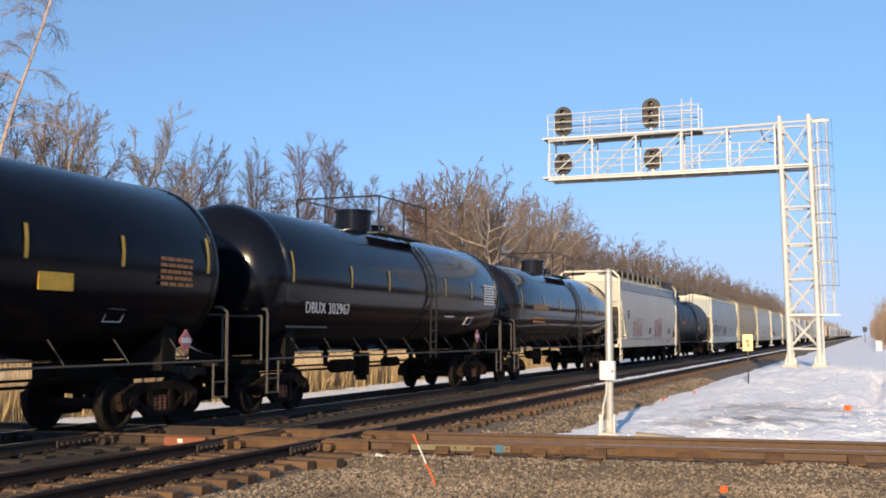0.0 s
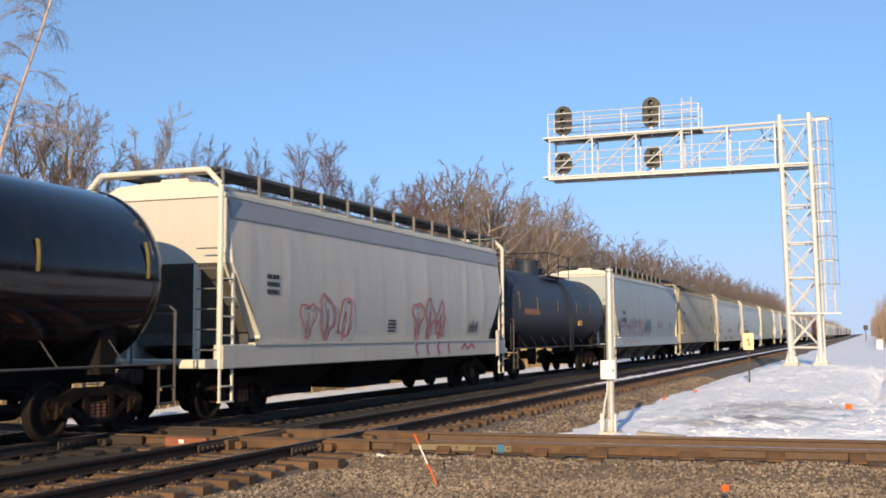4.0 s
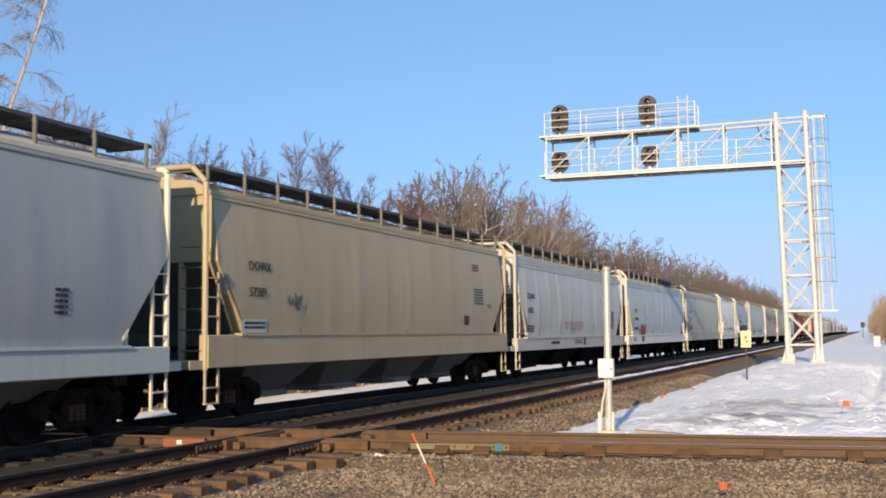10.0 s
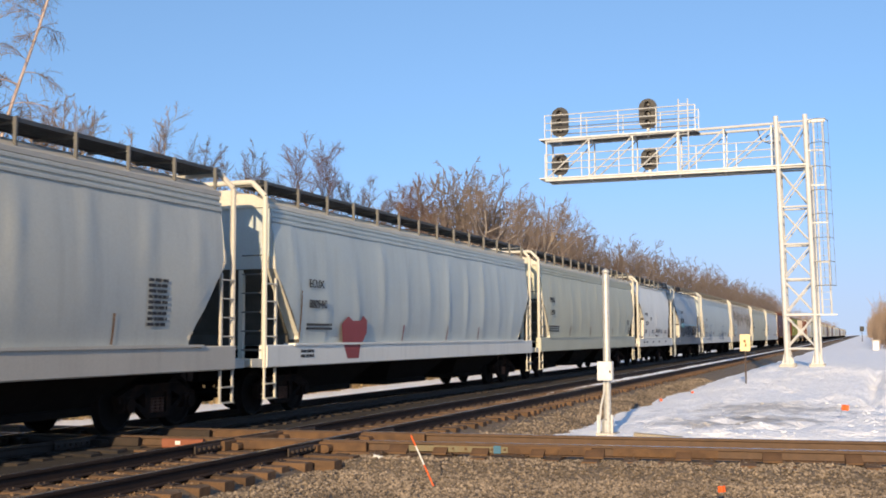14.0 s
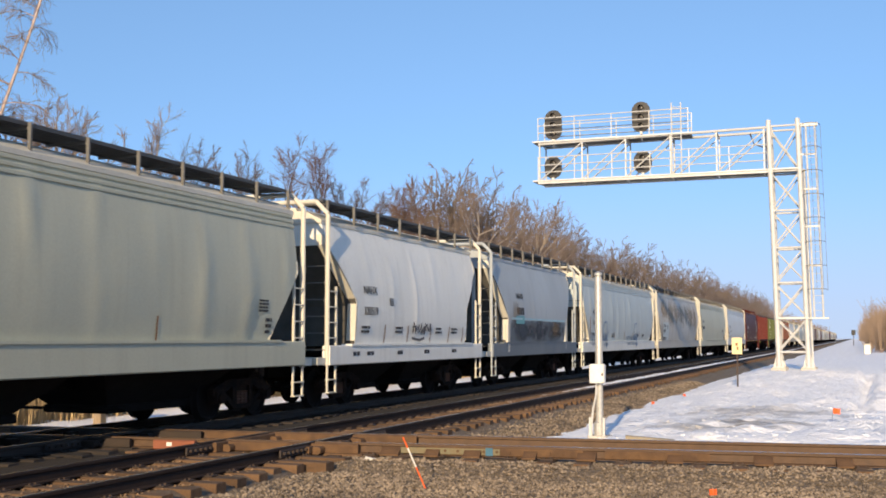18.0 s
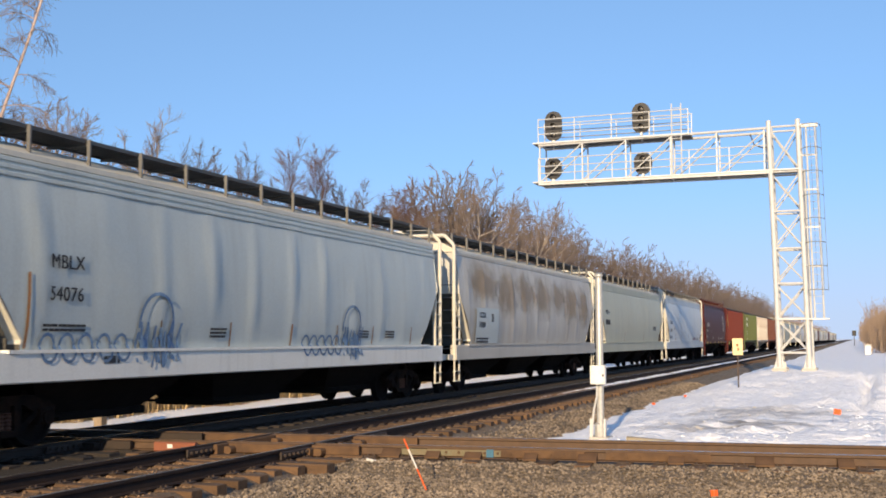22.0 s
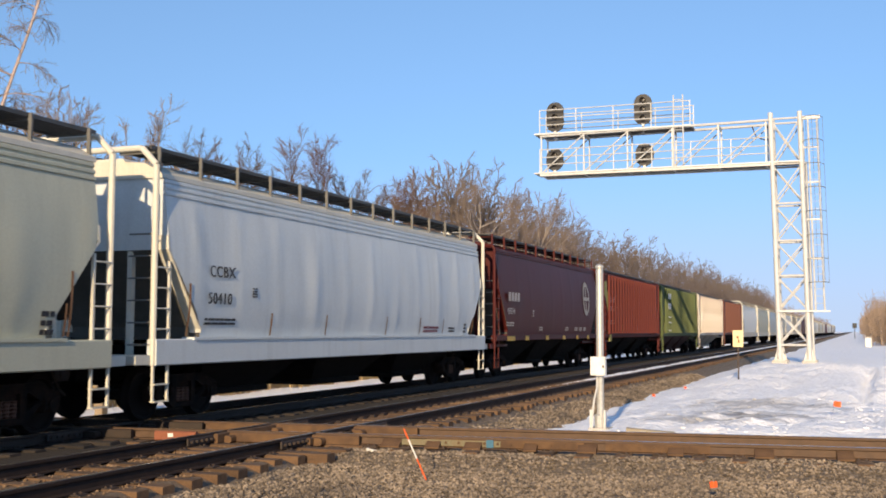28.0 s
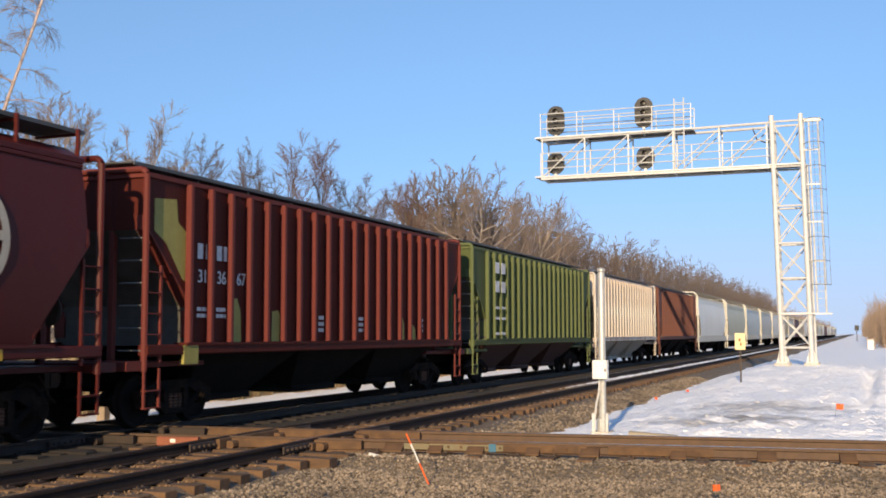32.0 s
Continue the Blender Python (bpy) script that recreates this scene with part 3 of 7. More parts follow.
for x0, w in ((-6.9, 0.30), (-6.2, 0.22), (-5.6, 0.26), (-4.7, 0.2), (-3.9, 0.28), (-2.6, 0.22), (-1.4, 0.26), (-0.3, 0.22)):
    # chairs and braces on the outer side of the crossing rail
    sh = Shape()
    sh.prism([(0, -0.02, -0.175), (0, -0.24, -0.175), (0, -0.24, -0.15), (0, -0.04, -0.05), (0, -0.02, -0.05)], [(w, -0.02, -0.175), (w, -0.24, -0.175), (w, -0.24, -0.15), (w, -0.04, -0.05), (w, -0.02, -0.05)])
    part("rail_brace", sh, casting_m, diamond, m=pose(x0, cross_y(x0) - GAUGE / 2, 0, 0, 0, CROSS_ANG))
lump = mat("red_brown_casting", (0.26, 0.085, 0.045), 0.75, scale=6, bump=0.3)
blk = part("rail_block", Shape().box(-0.30, 0.42, -0.05, 0.05, -0.15, 0.0, 0.02), lump, diamond, "red-brown casting with a white dot", m=pose(-10.3, 15.2, -0.01, 0, 0, CROSS_ANG))
part("paint_dot", Shape().box(-0.06, 0.03, -0.056, -0.051, -0.09, -0.03), white_m, blk)
mark_m = mat("blue_marking_paint", (0.04, 0.14, 0.22), 0.7, scale=9)
part("paint_mark", Shape().box(-0.05, 0.06, -0.084, -0.078, -0.15, -0.03), mark_m, diamond, "blue paint mark", m=pose(-5.22, cross_y(-5.22) - GAUGE / 2 - 0.03, 0, 0, 0, CROSS_ANG))
part("faded_stretch", Shape().box(-0.95, 0.6, -0.004, 0.0, -0.14, -0.05), mat("greenish_patina", (0.17, 0.16, 0.10), 0.8, other=(0.20, 0.12, 0.06), scale=7, bump=0.2), diamond, "greenish paint on the rail web", m=pose(-5.65, cross_y(-5.65) - GAUGE / 2 - 0.079, 0, 0, 0, CROSS_ANG))
part("tag", Shape().box(-0.09, 0.06, -0.01, 0.01, -0.06, 0.0), white_m, diamond, "crumpled white tag", m=pose(-6.8, 15.2, -0.16, 20, 15, 30))
# long oak timbers under the crossing
timbers = [shared(("timber", k), lambda: Shape().box(-1.65, 1.65, -0.13, 0.13, -0.37, -0.178, 0.015), m_) for k, m_ in enumerate((tie_m, shaded_tie_m))]
for tx in (NEAR_X, TRAIN_X):
    for k in range(7):
        y = 14.4 + k * 0.62 + (tx + 8.8) * CROSS_SLOPE
        part("timber", timbers[tx == TRAIN_X], None, diamond, m=pose(tx, y + 0.11, 0.012, 0, 0, rng.uniform(-1, 1)))

# ---- cantilever signal bridge ----
GY = 52.56


def signal_bridge():
    g = thing("signal_bridge", "silver-white cantilever signal bridge with lattice mast and walkways over the tracks", "signal bridge", at=(0, GY, -0.154))
    g.scale = (1.095, 1.095, 1.095)
    BX = ((-2.95, -0.55), (-1.79, -0.55), (-2.95, 0.55), (-1.79, 0.55))
    TOP, BASE = 10.6, 0.62
    lean = -0.20                      # the mast is raked back from its arm

    def leg(i, z):
        x, y = BX[i]
        return (x + lean * (z - BASE) / (TOP - BASE), y, z)

    for i in range(4):
        part("mast_leg", Shape().rod(leg(i, BASE), leg(i, TOP + (0.12 if i < 2 else 0)), 0.105, 12), galv_m, g, smooth=40)
        s = Shape()
        s.box(BX[i][0] - 0.30, BX[i][0] + 0.30, BX[i][1] - 0.3, BX[i][1] + 0.3, -0.2, 0.42, 0.02)
        part("footing", s, concrete_m, g, "tan concrete footing")
        s = Shape()
        s.box(BX[i][0] - 0.22, BX[i][0] + 0.22, BX[i][1] - 0.22, BX[i][1] + 0.22, 0.42, 0.46)
        for sx in (-1, 1):
            s.prism([(BX[i][0] + sx * 0.1, BX[i][1] - 0.012, 0.46), (BX[i][0] + sx * 0.21, BX[i][1] - 0.012, 0.46), (BX[i][0] + sx * 0.1, BX[i][1] - 0.012, 0.95)],
                    [(BX[i][0] + sx * 0.1, BX[i][1] + 0.012, 0.46), (BX[i][0] + sx * 0.21, BX[i][1] + 0.012, 0.46), (BX[i][0] + sx * 0.1, BX[i][1] + 0.012, 0.95)])
        s.rod((BX[i][0], BX[i][1], 0.44), leg(i, 0.8), 0.12, 10)
        part("base_plate", s, galv_m, g)
    zs = [1.05, 2.45, 3.9, 5.35, 6.9, 8.55, 10.45]
    faces = ((0, 1), (2, 3), (0, 2), (1, 3))
    for k, z in enumerate(zs):
        for a, b in faces:
            part("mast_strut", Shape().rod(leg(a, z), leg(b, z), 0.045, 8), galv_m, g, smooth=40)
        if k:
            for a, b in faces:
                part("mast_brace", Shape().rod(leg(a, zs[k - 1] + 0.05), leg(b, z - 0.05), 0.034, 6), galv_m, g)
                part("mast_brace", Shape().rod(leg(b, zs[k - 1] + 0.05), leg(a, z - 0.05), 0.034, 6), galv_m, g)
    # arm: two lower and two upper chords
    X0, X1 = -13.1, -3.1
    for y in (-0.55, 0.55):
        part("lower_chord", Shape().box(X0, X1 + 0.1, y - 0.07, y + 0.07, 8.49, 8.60, 0.015), galv_m, g)
        part("upper_chord", Shape().rod((X0 + 0.0, y, 10.30), (X1, y, 10.42), 0.06, 8), galv_m, g, smooth=40)
        xs = [X0 + 0.06 + (X1 - X0 - 0.3) * i / 5 for i in range(6)]
        for i, x in enumerate(xs):
            part("arm_post", Shape().box(x - 0.03, x + 0.03, y - 0.03, y + 0.03, 8.6, 10.35), galv_m, g)
            if i:
                part("arm_brace", Shape().rod((xs[i - 1], y, 8.62), (x, y, 10.3), 0.032, 6), galv_m, g)
    for i, x in enumerate([X0 + 0.06 + (X1 - X0 - 0.3) * i / 5 for i in range(6)]):
        part("cross_tie", Shape().box(x - 0.03, x + 0.03, -0.5, 0.5, 8.5, 8.56), galv_m, g)
        part("cross_tie", Shape().box(x - 0.03, x + 0.03, -0.5, 0.5, 10.28, 10.34), galv_m, g)
    # walkway decks
    part("walkway", Shape().box(X0 - 0.25, X1 + 1.2, -0.62, 0.5, 8.60, 8.64), grate_m, g, "dark steel-grate walkway")
    part("walkway", Shape().box(X0 - 0.25, -6.4, -0.62, 0.5, 10.36, 10.42), grate_m, g, "dark steel-grate walkway")
    part("fascia", Shape().box(X0 - 0.25, -6.4, -0.66, -0.62, 10.36, 10.43), galv_m, g)
    part("fascia", Shape().box(X0 - 0.25, X1 + 1.2, -0.66, -0.62, 8.60, 8.66), galv_m, g)
    # handrails, upper and lower
    for z0, xa, xb, ys in ((10.42, X0, -6.45, (-0.6, 0.5)), (8.64, X0, X1, (-0.6,))):
        for y in ys:
            for h in (0.38, 0.70, 1.05):
                part("handrail", Shape().rod((xa, y, z0 + h), (xb, y, z0 + h), 0.024, 6), galv_m, g)
            n = max(2, round((xb - xa) / 1.6))
            for i in range(n + 1):
                x = xa + (xb - xa) * i / n
                part("rail_post", Shape().box(x - 0.018, x + 0.018, y - 0.018, y + 0.018, z0, z0 + 1.07), galv_m, g)
    # access gate and short ladder at the inner end of the upper walkway
    for x in (-7.15, -6.75):
        part("hatch_post", Shape().rod((x, -0.62, 8.7), (x, -0.62, 11.75), 0.03, 6), galv_m, g)
    for k in range(9):
        part("rung", Shape().rod((-7.15, -0.62, 8.9 + k * 0.33), (-6.75, -0.62, 8.9 + k * 0.33), 0.018, 5), galv_m, g)
    # caged ladder on the outer side of the mast, starting at the platform
    def on_mast(dx, z):
        return -1.79 + dx + lean * (z - BASE) / (TOP - BASE)

    part("standpipe", Shape().rod((on_mast(0.17, 0.6), -0.45, 0.6), (on_mast(0.17, 8.6), -0.45, 8.6), 0.045, 8), galv_m, g, smooth=40)
    for dx in (0.31, 0.66):
        part("ladder_rail", Shape().rod((on_mast(dx, 2.46), -0.5, 2.46), (on_mast(dx, 10.45), -0.5, 10.45), 0.04, 6), galv_m, g)
    for k in range(26):
        z = 2.75 + k * 0.30
        part("rung", Shape().rod((on_mast(0.31, z), -0.5, z), (on_mast(0.66, z), -0.5, z), 0.009, 5), galv_m, g)
    for z in (4.6, 6.2, 7.75, 9.2):
        part("ladder_bracket", Shape().box(on_mast(0.05, z), on_mast(0.70, z), -0.53, -0.46, z - 0.035, z + 0.035), galv_m, g)
    for z in [3.6 + i * 0.97 for i in range(8)]:
        cx = on_mast(0.485, z)
        arc = [(cx + 0.40 * math.cos(a), -0.52 - 0.72 * math.sin(a), z) for a in [math.pi * i / 10 for i in range(11)]]
        part("cage_hoop", Shape().loft([[(p_[0], p_[1], p_[2] + 0.014), (p_[0] + 0.012, p_[1] + 0.012, p_[2] - 0.014), (p_[0] - 0.012, p_[1] - 0.012, p_[2] - 0.014)] for p_ in arc]), bracket_m, g, "thin grey cage hoop")
    for a in (0.0, 0.9, 1.57, 2.24):
        dx, dy = 0.485 + 0.40 * math.cos(a), -0.52 - 0.72 * math.sin(a)
        part("cage_bar", Shape().rod((on_mast(dx, 3.6), dy, 3.6), (on_mast(dx, 10.4), dy, 10.4), 0.008, 5), bracket_m, g, "thin grey cage bar")
    part("cage_beam", Shape().box(-2.0, -1.20, -0.56, -0.42, 10.36, 10.52, 0.02), galv_m, g)
    part("platform", Shape().box(-3.0, -0.95, -0.72, -0.42, 2.40, 2.46), galv_m, g)
    # conduit loop near the mast
    part("cable", Shape().path([(-3.9, -0.5, 10.2), (-3.75, -0.5, 9.75), (-3.4, -0.5, 9.6), (-3.0, -0.5, 9.65)], 0.025, 5), darkiron_m, g)
    return g


bridge = signal_bridge()


def signal_head(x, z, tall):
    w, hh = 0.40, (0.68 if tall else 0.50)
    ring = []
    for i in range(28):
        a = 2 * math.pi * i / 28
        zz = math.sin(a)
        ring.append((w * math.cos(a), (hh - w) * (1 if zz > 0 else -1) + w * zz))
    s = Shape()
    s.prism([(p, 0.0, q) for p, q in ring], [(p, 0.035, q) for p, q in ring])
    h = part("signal_head", s, black_m, bridge, "black rounded railway signal head with hooded lenses", m=pose(x, -0.35, z))
    n = 3 if tall else 2
    for k in range(n):
        zc = (k - (n - 1) / 2) * 0.40
        s = Shape()
        arc = [math.pi * (-0.15 + 1.3 * i / 14) for i in range(15)]
        s.loft([[(r_ * math.cos(a), y_, zc + r_ * math.sin(a)) for r_, y_ in ((0.13, 0.0), (0.13, -0.17), (0.12, -0.17), (0.12, 0.0))] for a in arc])
        part("hood", s, black_m, h)
        part("lens", Shape().spin([(0.001, -0.035), (0.07, -0.03), (0.13, -0.005), (0.13, 0.0)], "y", 16, (0, 0, zc)), lens_m, h, smooth=50)
    part("housing", Shape().box(-0.18, 0.18, 0.035, 0.24, -hh + 0.15, hh - 0.15, 0.03), black_m, h)
    part("mounting_post", Shape().rod((0, 0.12, -hh - 0.35), (0, 0.12, -hh + 0.2), 0.05, 8), galv_m, h)
    part("number_disc", Shape().box(-0.05, 0.05, -0.02, 0.0, -hh - 0.06, -hh + 0.04), white_m, h)
    return h


for x, z, tall in ((-12.46, 11.18, True), (-8.51, 11.27, True), (-12.48, 9.25, False), (-8.46, 9.27, False)):
    signal_head(x, z, tall)

# ---- pole with a junction box, sign, flags ----


def box_pole(x, y):
    z0 = -0.37
    p = thing("equipment_pole", "slim silver pole with a white junction box and conduits", "pole", at=(x, y, z0))
    part("pole", Shape().spin([(0.075, 0.0), (0.075, 3.2), (0.06, 3.24), (0.085, 3.25), (0.085, 3.29), (0.02, 3.33)], n=14), pole_m, p, smooth=40)
    s = Shape().box(-0.15, 0.15, -0.24, -0.08, 1.10, 1.47, 0.015)
    b = part("junction_box", s, white_m, p, "white steel junction box")
    part("box_lid", Shape().box(-0.14, 0.14, -0.255, -0.24, 1.12, 1.45, 0.006), white_m, b)
    part("latch", Shape().box(0.10, 0.13, -0.27, -0.255, 1.25, 1.30), darkiron_m, b)
    part("conduit", Shape().path([(-0.03, -0.12, 1.12), (-0.04, -0.12, 0.85), (-0.10, -0.13, 0.6), (-0.13, -0.14, 0.3), (-0.14, -0.14, 0.0)], 0.022, 6), galv_m, p)
    part("conduit", Shape().path([(0.04, -0.1, 1.12), (0.04, -0.1, 0.0)], 0.03, 6), galv_m, p)
    s = Shape()
    s.spin([(0.12, 0.0), (0.12, 0.30), (0.10, 0.32), (0.07, 0.33)], n=10)
    part("pole_base", s, pole_m, p, "cast pole base")
    part("flange", Shape().box(-0.2, 0.2, -0.2, 0.2, -0.02, 0.06, 0.01), concrete_m, p)
    for sx in (-0.16, 0.12):
        part("base_stub", Shape().box(sx - 0.02, sx + 0.02, -0.18, -0.12, 0.0, 0.42), galv_m, p)


box_pole(-4.82, 21.9)


def marker_sign(x, y, z0):
    p = thing("marker_sign", "small weathered cream-yellow sign with faded marks on a thin post", "sign", at=(x, y, z0))
    part("post", Shape().box(-0.025, 0.025, -0.02, 0.02, 0, 1.55), darkiron_m, p)
    b = part("sign_board", Shape().box(-0.17, 0.17, -0.035, -0.02, 1.28, 1.84, 0.004), yellow_m, p)
    part("mark", Shape().box(-0.05, 0.03, -0.038, -0.0355, 1.56, 1.66), decal_orange, b, "faded orange-brown mark")
    part("mark", Shape().box(-0.01, 0.05, -0.038, -0.0355, 1.42, 1.53), decal_orange, b, "faded orange-brown mark")


marker_sign(-3.75, 38.6, -0.2)


def utility_flag(x, y, h, s, tilt, lab="small orange utility flag on a thin wire"):
    z = max(snow_z(x, y), ballast_z(x, y)) - 0.03
    p = thing("marker_flag", lab, "flag", "marker flags", at=(x, y, z))
    p.rotation_euler = (0, radians(tilt), radians(rng.uniform(-30, 20)))
    part("wire", Shape().rod((0, 0, 0), (0, 0, h), 0.004, 4), darkiron_m, p)
    sh = Shape()
    n = 5
    a = [(s * i / n, 0.012 * math.sin(i * 1.7), 0) for i in range(n + 1)]
    sh.loft([[(q[0], q[1] - 0.002, h - s * 0.8) for q in a] + [(q[0], q[1] + 0.002, h - s * 0.8) for q in a[::-1]],
             [(q[0], q[1] - 0.002, h) for q in a] + [(q[0], q[1] + 0.002, h) for q in a[::-1]]])
    part("flag", sh, orange_m, p)


utility_flag(-0.55, 27.2, 0.34, 0.16, 6)
utility_flag(-1.62, 13.25, 0.26, 0.09, -4)
utility_flag(-5.86, 33.8, 0.16, 0.09, 10)
utility_flag(-5.4, 37.2, 0.16, 0.09, 10)
wp = thing("wooden_post", "square weathered wooden post in the snow beyond the train", "post", at=(-16.55, 21.5, -0.45))
part("post", Shape().box(-0.11, 0.11, -0.11, 0.11, 0, 1.06, 0.015), mat("weathered_wood", (0.30, 0.23, 0.16), 0.9, other=(0.2, 0.15, 0.1), stretch=(3, 3, 0.4), scale=4, bump=0.4), wp)
wd = thing("broken_board", "weathered grey-brown board lying on the snow beside the rails", "board", at=(-3.55, 20.9, -0.3))
wd.rotation_euler = (0, radians(4), radians(8))
part("board", Shape().box(-0.55, 0.35, -0.10, 0.10, -0.03, 0.06, 0.02), mat("greyed_wood", (0.33, 0.28, 0.2), 0.9, other=(0.2, 0.17, 0.12), stretch=(0.4, 3, 3), scale=4, bump=0.4), wd)
st = thing("survey_stake", "thin red and white tilted marker stake in the gravel", "stake", at=(-5.30, 13.6, -0.36))
st.rotation_euler = (radians(10), radians(-22), 0)
for z0, z1, m_ in ((0, 0.33, orange_m), (0.33, 0.60, white_m), (0.60, 0.75, orange_m)):
    part("stake_band", Shape().rod((0, 0, z0), (0, 0, z1), 0.012, 6), m_, st)
# ---- freight cars: local y along the train, +x faces the camera, z = 0 at the rails ----
WHEEL_R = 0.457
tank_rail_m = mat("dull_black_rail", (0.07, 0.065, 0.06), 0.6, other=(0.12, 0.11, 0.1), scale=4, bump=0.05)


def wheelset_shape():
    s = Shape()
    s.rod((-1.0, 0, 0), (1.0, 0, 0), 0.085, 10)
    for sx in (-1, 1):
        prof = [(0.09, 0.70), (0.20, 0.71), (0.38, 0.735), (0.40, 0.72), (WHEEL_R + 0.025, 0.69), (WHEEL_R + 0.02, 0.715), (WHEEL_R, 0.735), (WHEEL_R - 0.008, 0.83), (0.40, 0.83), (0.37, 0.78), (0.18, 0.80), (0.09, 0.84)]
        s.spin([(r, h * sx) for r, h in prof], "x", 24)
        for k in range(3):
            a = k * 2.094
            s.box(sx * 1.0 - 0.02, sx * 1.0 + 0.02, 0.05 * math.cos(a) - 0.014, 0.05 * math.cos(a) + 0.014, 0.05 * math.sin(a) - 0.014, 0.05 * math.sin(a) + 0.014)
    return s


def side_frame_shape():
    """The cast side frame, with its two windows."""
    s = Shape()
    x0, x1 = 0.93, 1.06
    top = [(-1.12, 0.50), (-1.12, 0.62), (-0.62, 0.80), (0.62, 0.80), (1.12, 0.62), (1.12, 0.50), (0.72, 0.52), (0.42, 0.66), (-0.42, 0.66), (-0.72, 0.52)]
    s.prism([(x0, y, z) for y, z in top], [(x1, y, z) for y, z in top])
    for sg in (-1, 1):
        low = [(sg * 0.78, 0.53), (sg * 0.66, 0.53), (sg * 0.24, 0.30), (sg * 0.24, 0.20), (sg * 0.34, 0.20)]
        s.prism([(x0, y, z) for y, z in low], [(x1, y, z) for y, z in low])
        s.box(x0, x1, sg * 0.31 - 0.07, sg * 0.31 + 0.07, 0.22, 0.70)
        s.box(x0 - 0.02, x1 + 0.05, sg * 0.89 - 0.16, sg * 0.89 + 0.16, 0.34, 0.60, 0.04)
        s.rod((x1 - 0.02, sg * 0.89, WHEEL_R), (x1 + 0.09, sg * 0.89, WHEEL_R), 0.11, 12)
    s.box(x0, x1, -0.30, 0.30, 0.19, 0.30, 0.02)
    return s


def spring_shape():
    s = Shape()
    return s.spin([(0.045 + (0.022 if i % 2 else 0.0), 0.30 + i * 0.028) for i in range(10)], "z", 8, (1.0, 0, 0))


def bolster_shape():
    s = Shape()
    s.box(-1.02, 1.02, -0.2, 0.2, 0.56, 0.72, 0.03)
    s.box(-0.3, 0.3, -0.24, 0.24, 0.70, 0.86, 0.03)
    s.box(-0.75, 0.75, -0.52, -0.44, 0.32, 0.44)
    s.box(-0.75, 0.75, 0.44, 0.52, 0.32, 0.44)
    return s


SPIN = []        # wheelsets that roll


def truck(car, y, rolling):
    t = part("truck", shared(("bolster",), bolster_shape, truck_m), None, car, m=pose(0, y, 0))
    for sg in (1, -1):
        part("side_frame", shared(("side_frame",), side_frame_shape, truck_m), None, t, m=pose(0, 0, 0, 0, 0, 0 if sg > 0 else 180))
    for sy in (-0.15, 0.0, 0.15):
        part("spring", shared(("spring",), spring_shape, spring_m), None, t, m=pose(0, sy, 0))
    for wy in (-0.89, 0.89):
        w = part("wheelset", shared(("wheelset",), wheelset_shape, wheel_m, 35), None, t, m=pose(0, wy, WHEEL_R))
        if rolling:
            SPIN.append((w, wy))


def coupler_shape():
    s = Shape()
    s.box(-0.08, 0.08, -0.6, 0.0, 0.80, 0.96, 0.02)
    s.box(-0.16, 0.14, -0.05, 0.16, 0.74, 1.02, 0.04)
    s.path([(0.25, -0.3, 0.95), (0.25, -0.05, 0.6), (0.2, 0.14, 0.5)], 0.025, 5)
    return s


def couplers(car, L):
    for sg in (1, -1):
        part("coupler", shared(("coupler",), coupler_shape, darkiron_m), None, car, m=pose(0, sg * (L / 2 - 0.12), 0, 0, 0, 0 if sg > 0 else 180))


def ladder_shape(h, w, n, z0):
    s = Shape()
    for y in (0, w):
        s.box(-0.02, 0.03, y - 0.025, y + 0.025, z0, z0 + h)
    for i in range(n):
        z = z0 + 0.12 + (h - 0.24) * i / (n - 1)
        s.rod((0.03, -0.02, z), (0.03, w + 0.02, z), 0.016, 5)
    return s


def step_shape():
    s = Shape()
    for y in (0, 0.42):
        s.box(-0.02, 0.02, y - 0.02, y + 0.02, 0.38, 1.05)
    for z in (0.39, 0.68):
        s.box(-0.05, 0.05, 0, 0.42, z - 0.012, z + 0.012)
    return s


def words(text, size, material, parent, at, name="lettering", spread=1.0, facing=90, squeeze=1.0, proud=0.02, bold=True):
    """Painted characters that lie on the near side of a car; a second coat, a little aside, makes the strokes broad."""
    if bold and facing == 90:
        words(text, size, material, parent, (at[0] + 0.003, at[1] + size * 0.045, at[2]), name, spread, facing, squeeze, proud + 0.003, False)
    cu = bpy.data.curves.new("words", "FONT")
    cu.body, cu.size, cu.space_character = text, size, spread
    cu.align_x, cu.align_y = "LEFT", "BOTTOM"
    ob = bpy.data.objects.new("words", cu)
    me = bpy.data.meshes.new_from_object(ob)
    bpy.data.objects.remove(ob)
    me.materials.clear()
    me.materials.append(material)
    o = new(name, me)
    o.parent = parent
    m = Matrix.Translation(at) @ pose(0, 0, 0, 90, 0, facing) @ Matrix.Diagonal((squeeze, 1, 1, 1))
    if facing == 90 and parent.name in SKIN:
        lay_on(me, m, parent, proud)
    else:
        o.matrix_basis = m
    return o


def bars(parent, x, y, z, w, h, n, material, tilt=0.0, name="stencil"):
    """Small stencilled lines too small to read."""
    s = Shape()
    r = random.Random(int((y + 50) * 100 + z * 1000))
    for i in range(n):
        zz = z - i * h * 1.7
        y0 = y
        while y0 < y + w - 0.03:
            d = r.uniform(0.08, 0.25) * (1 if h > 0.05 else 0.7)
            d = min(d, y + w - y0)
            s.box(x - 0.002, x + 0.003 , y0, y0 + d * 0.82, zz, zz + h)
            y0 += d
    ob = part(name, s, material, parent)
    if parent.name in SKIN:
        lay_on(ob.data, Matrix(), parent, x0=x)
    return tagged(ob, kind="stuff")


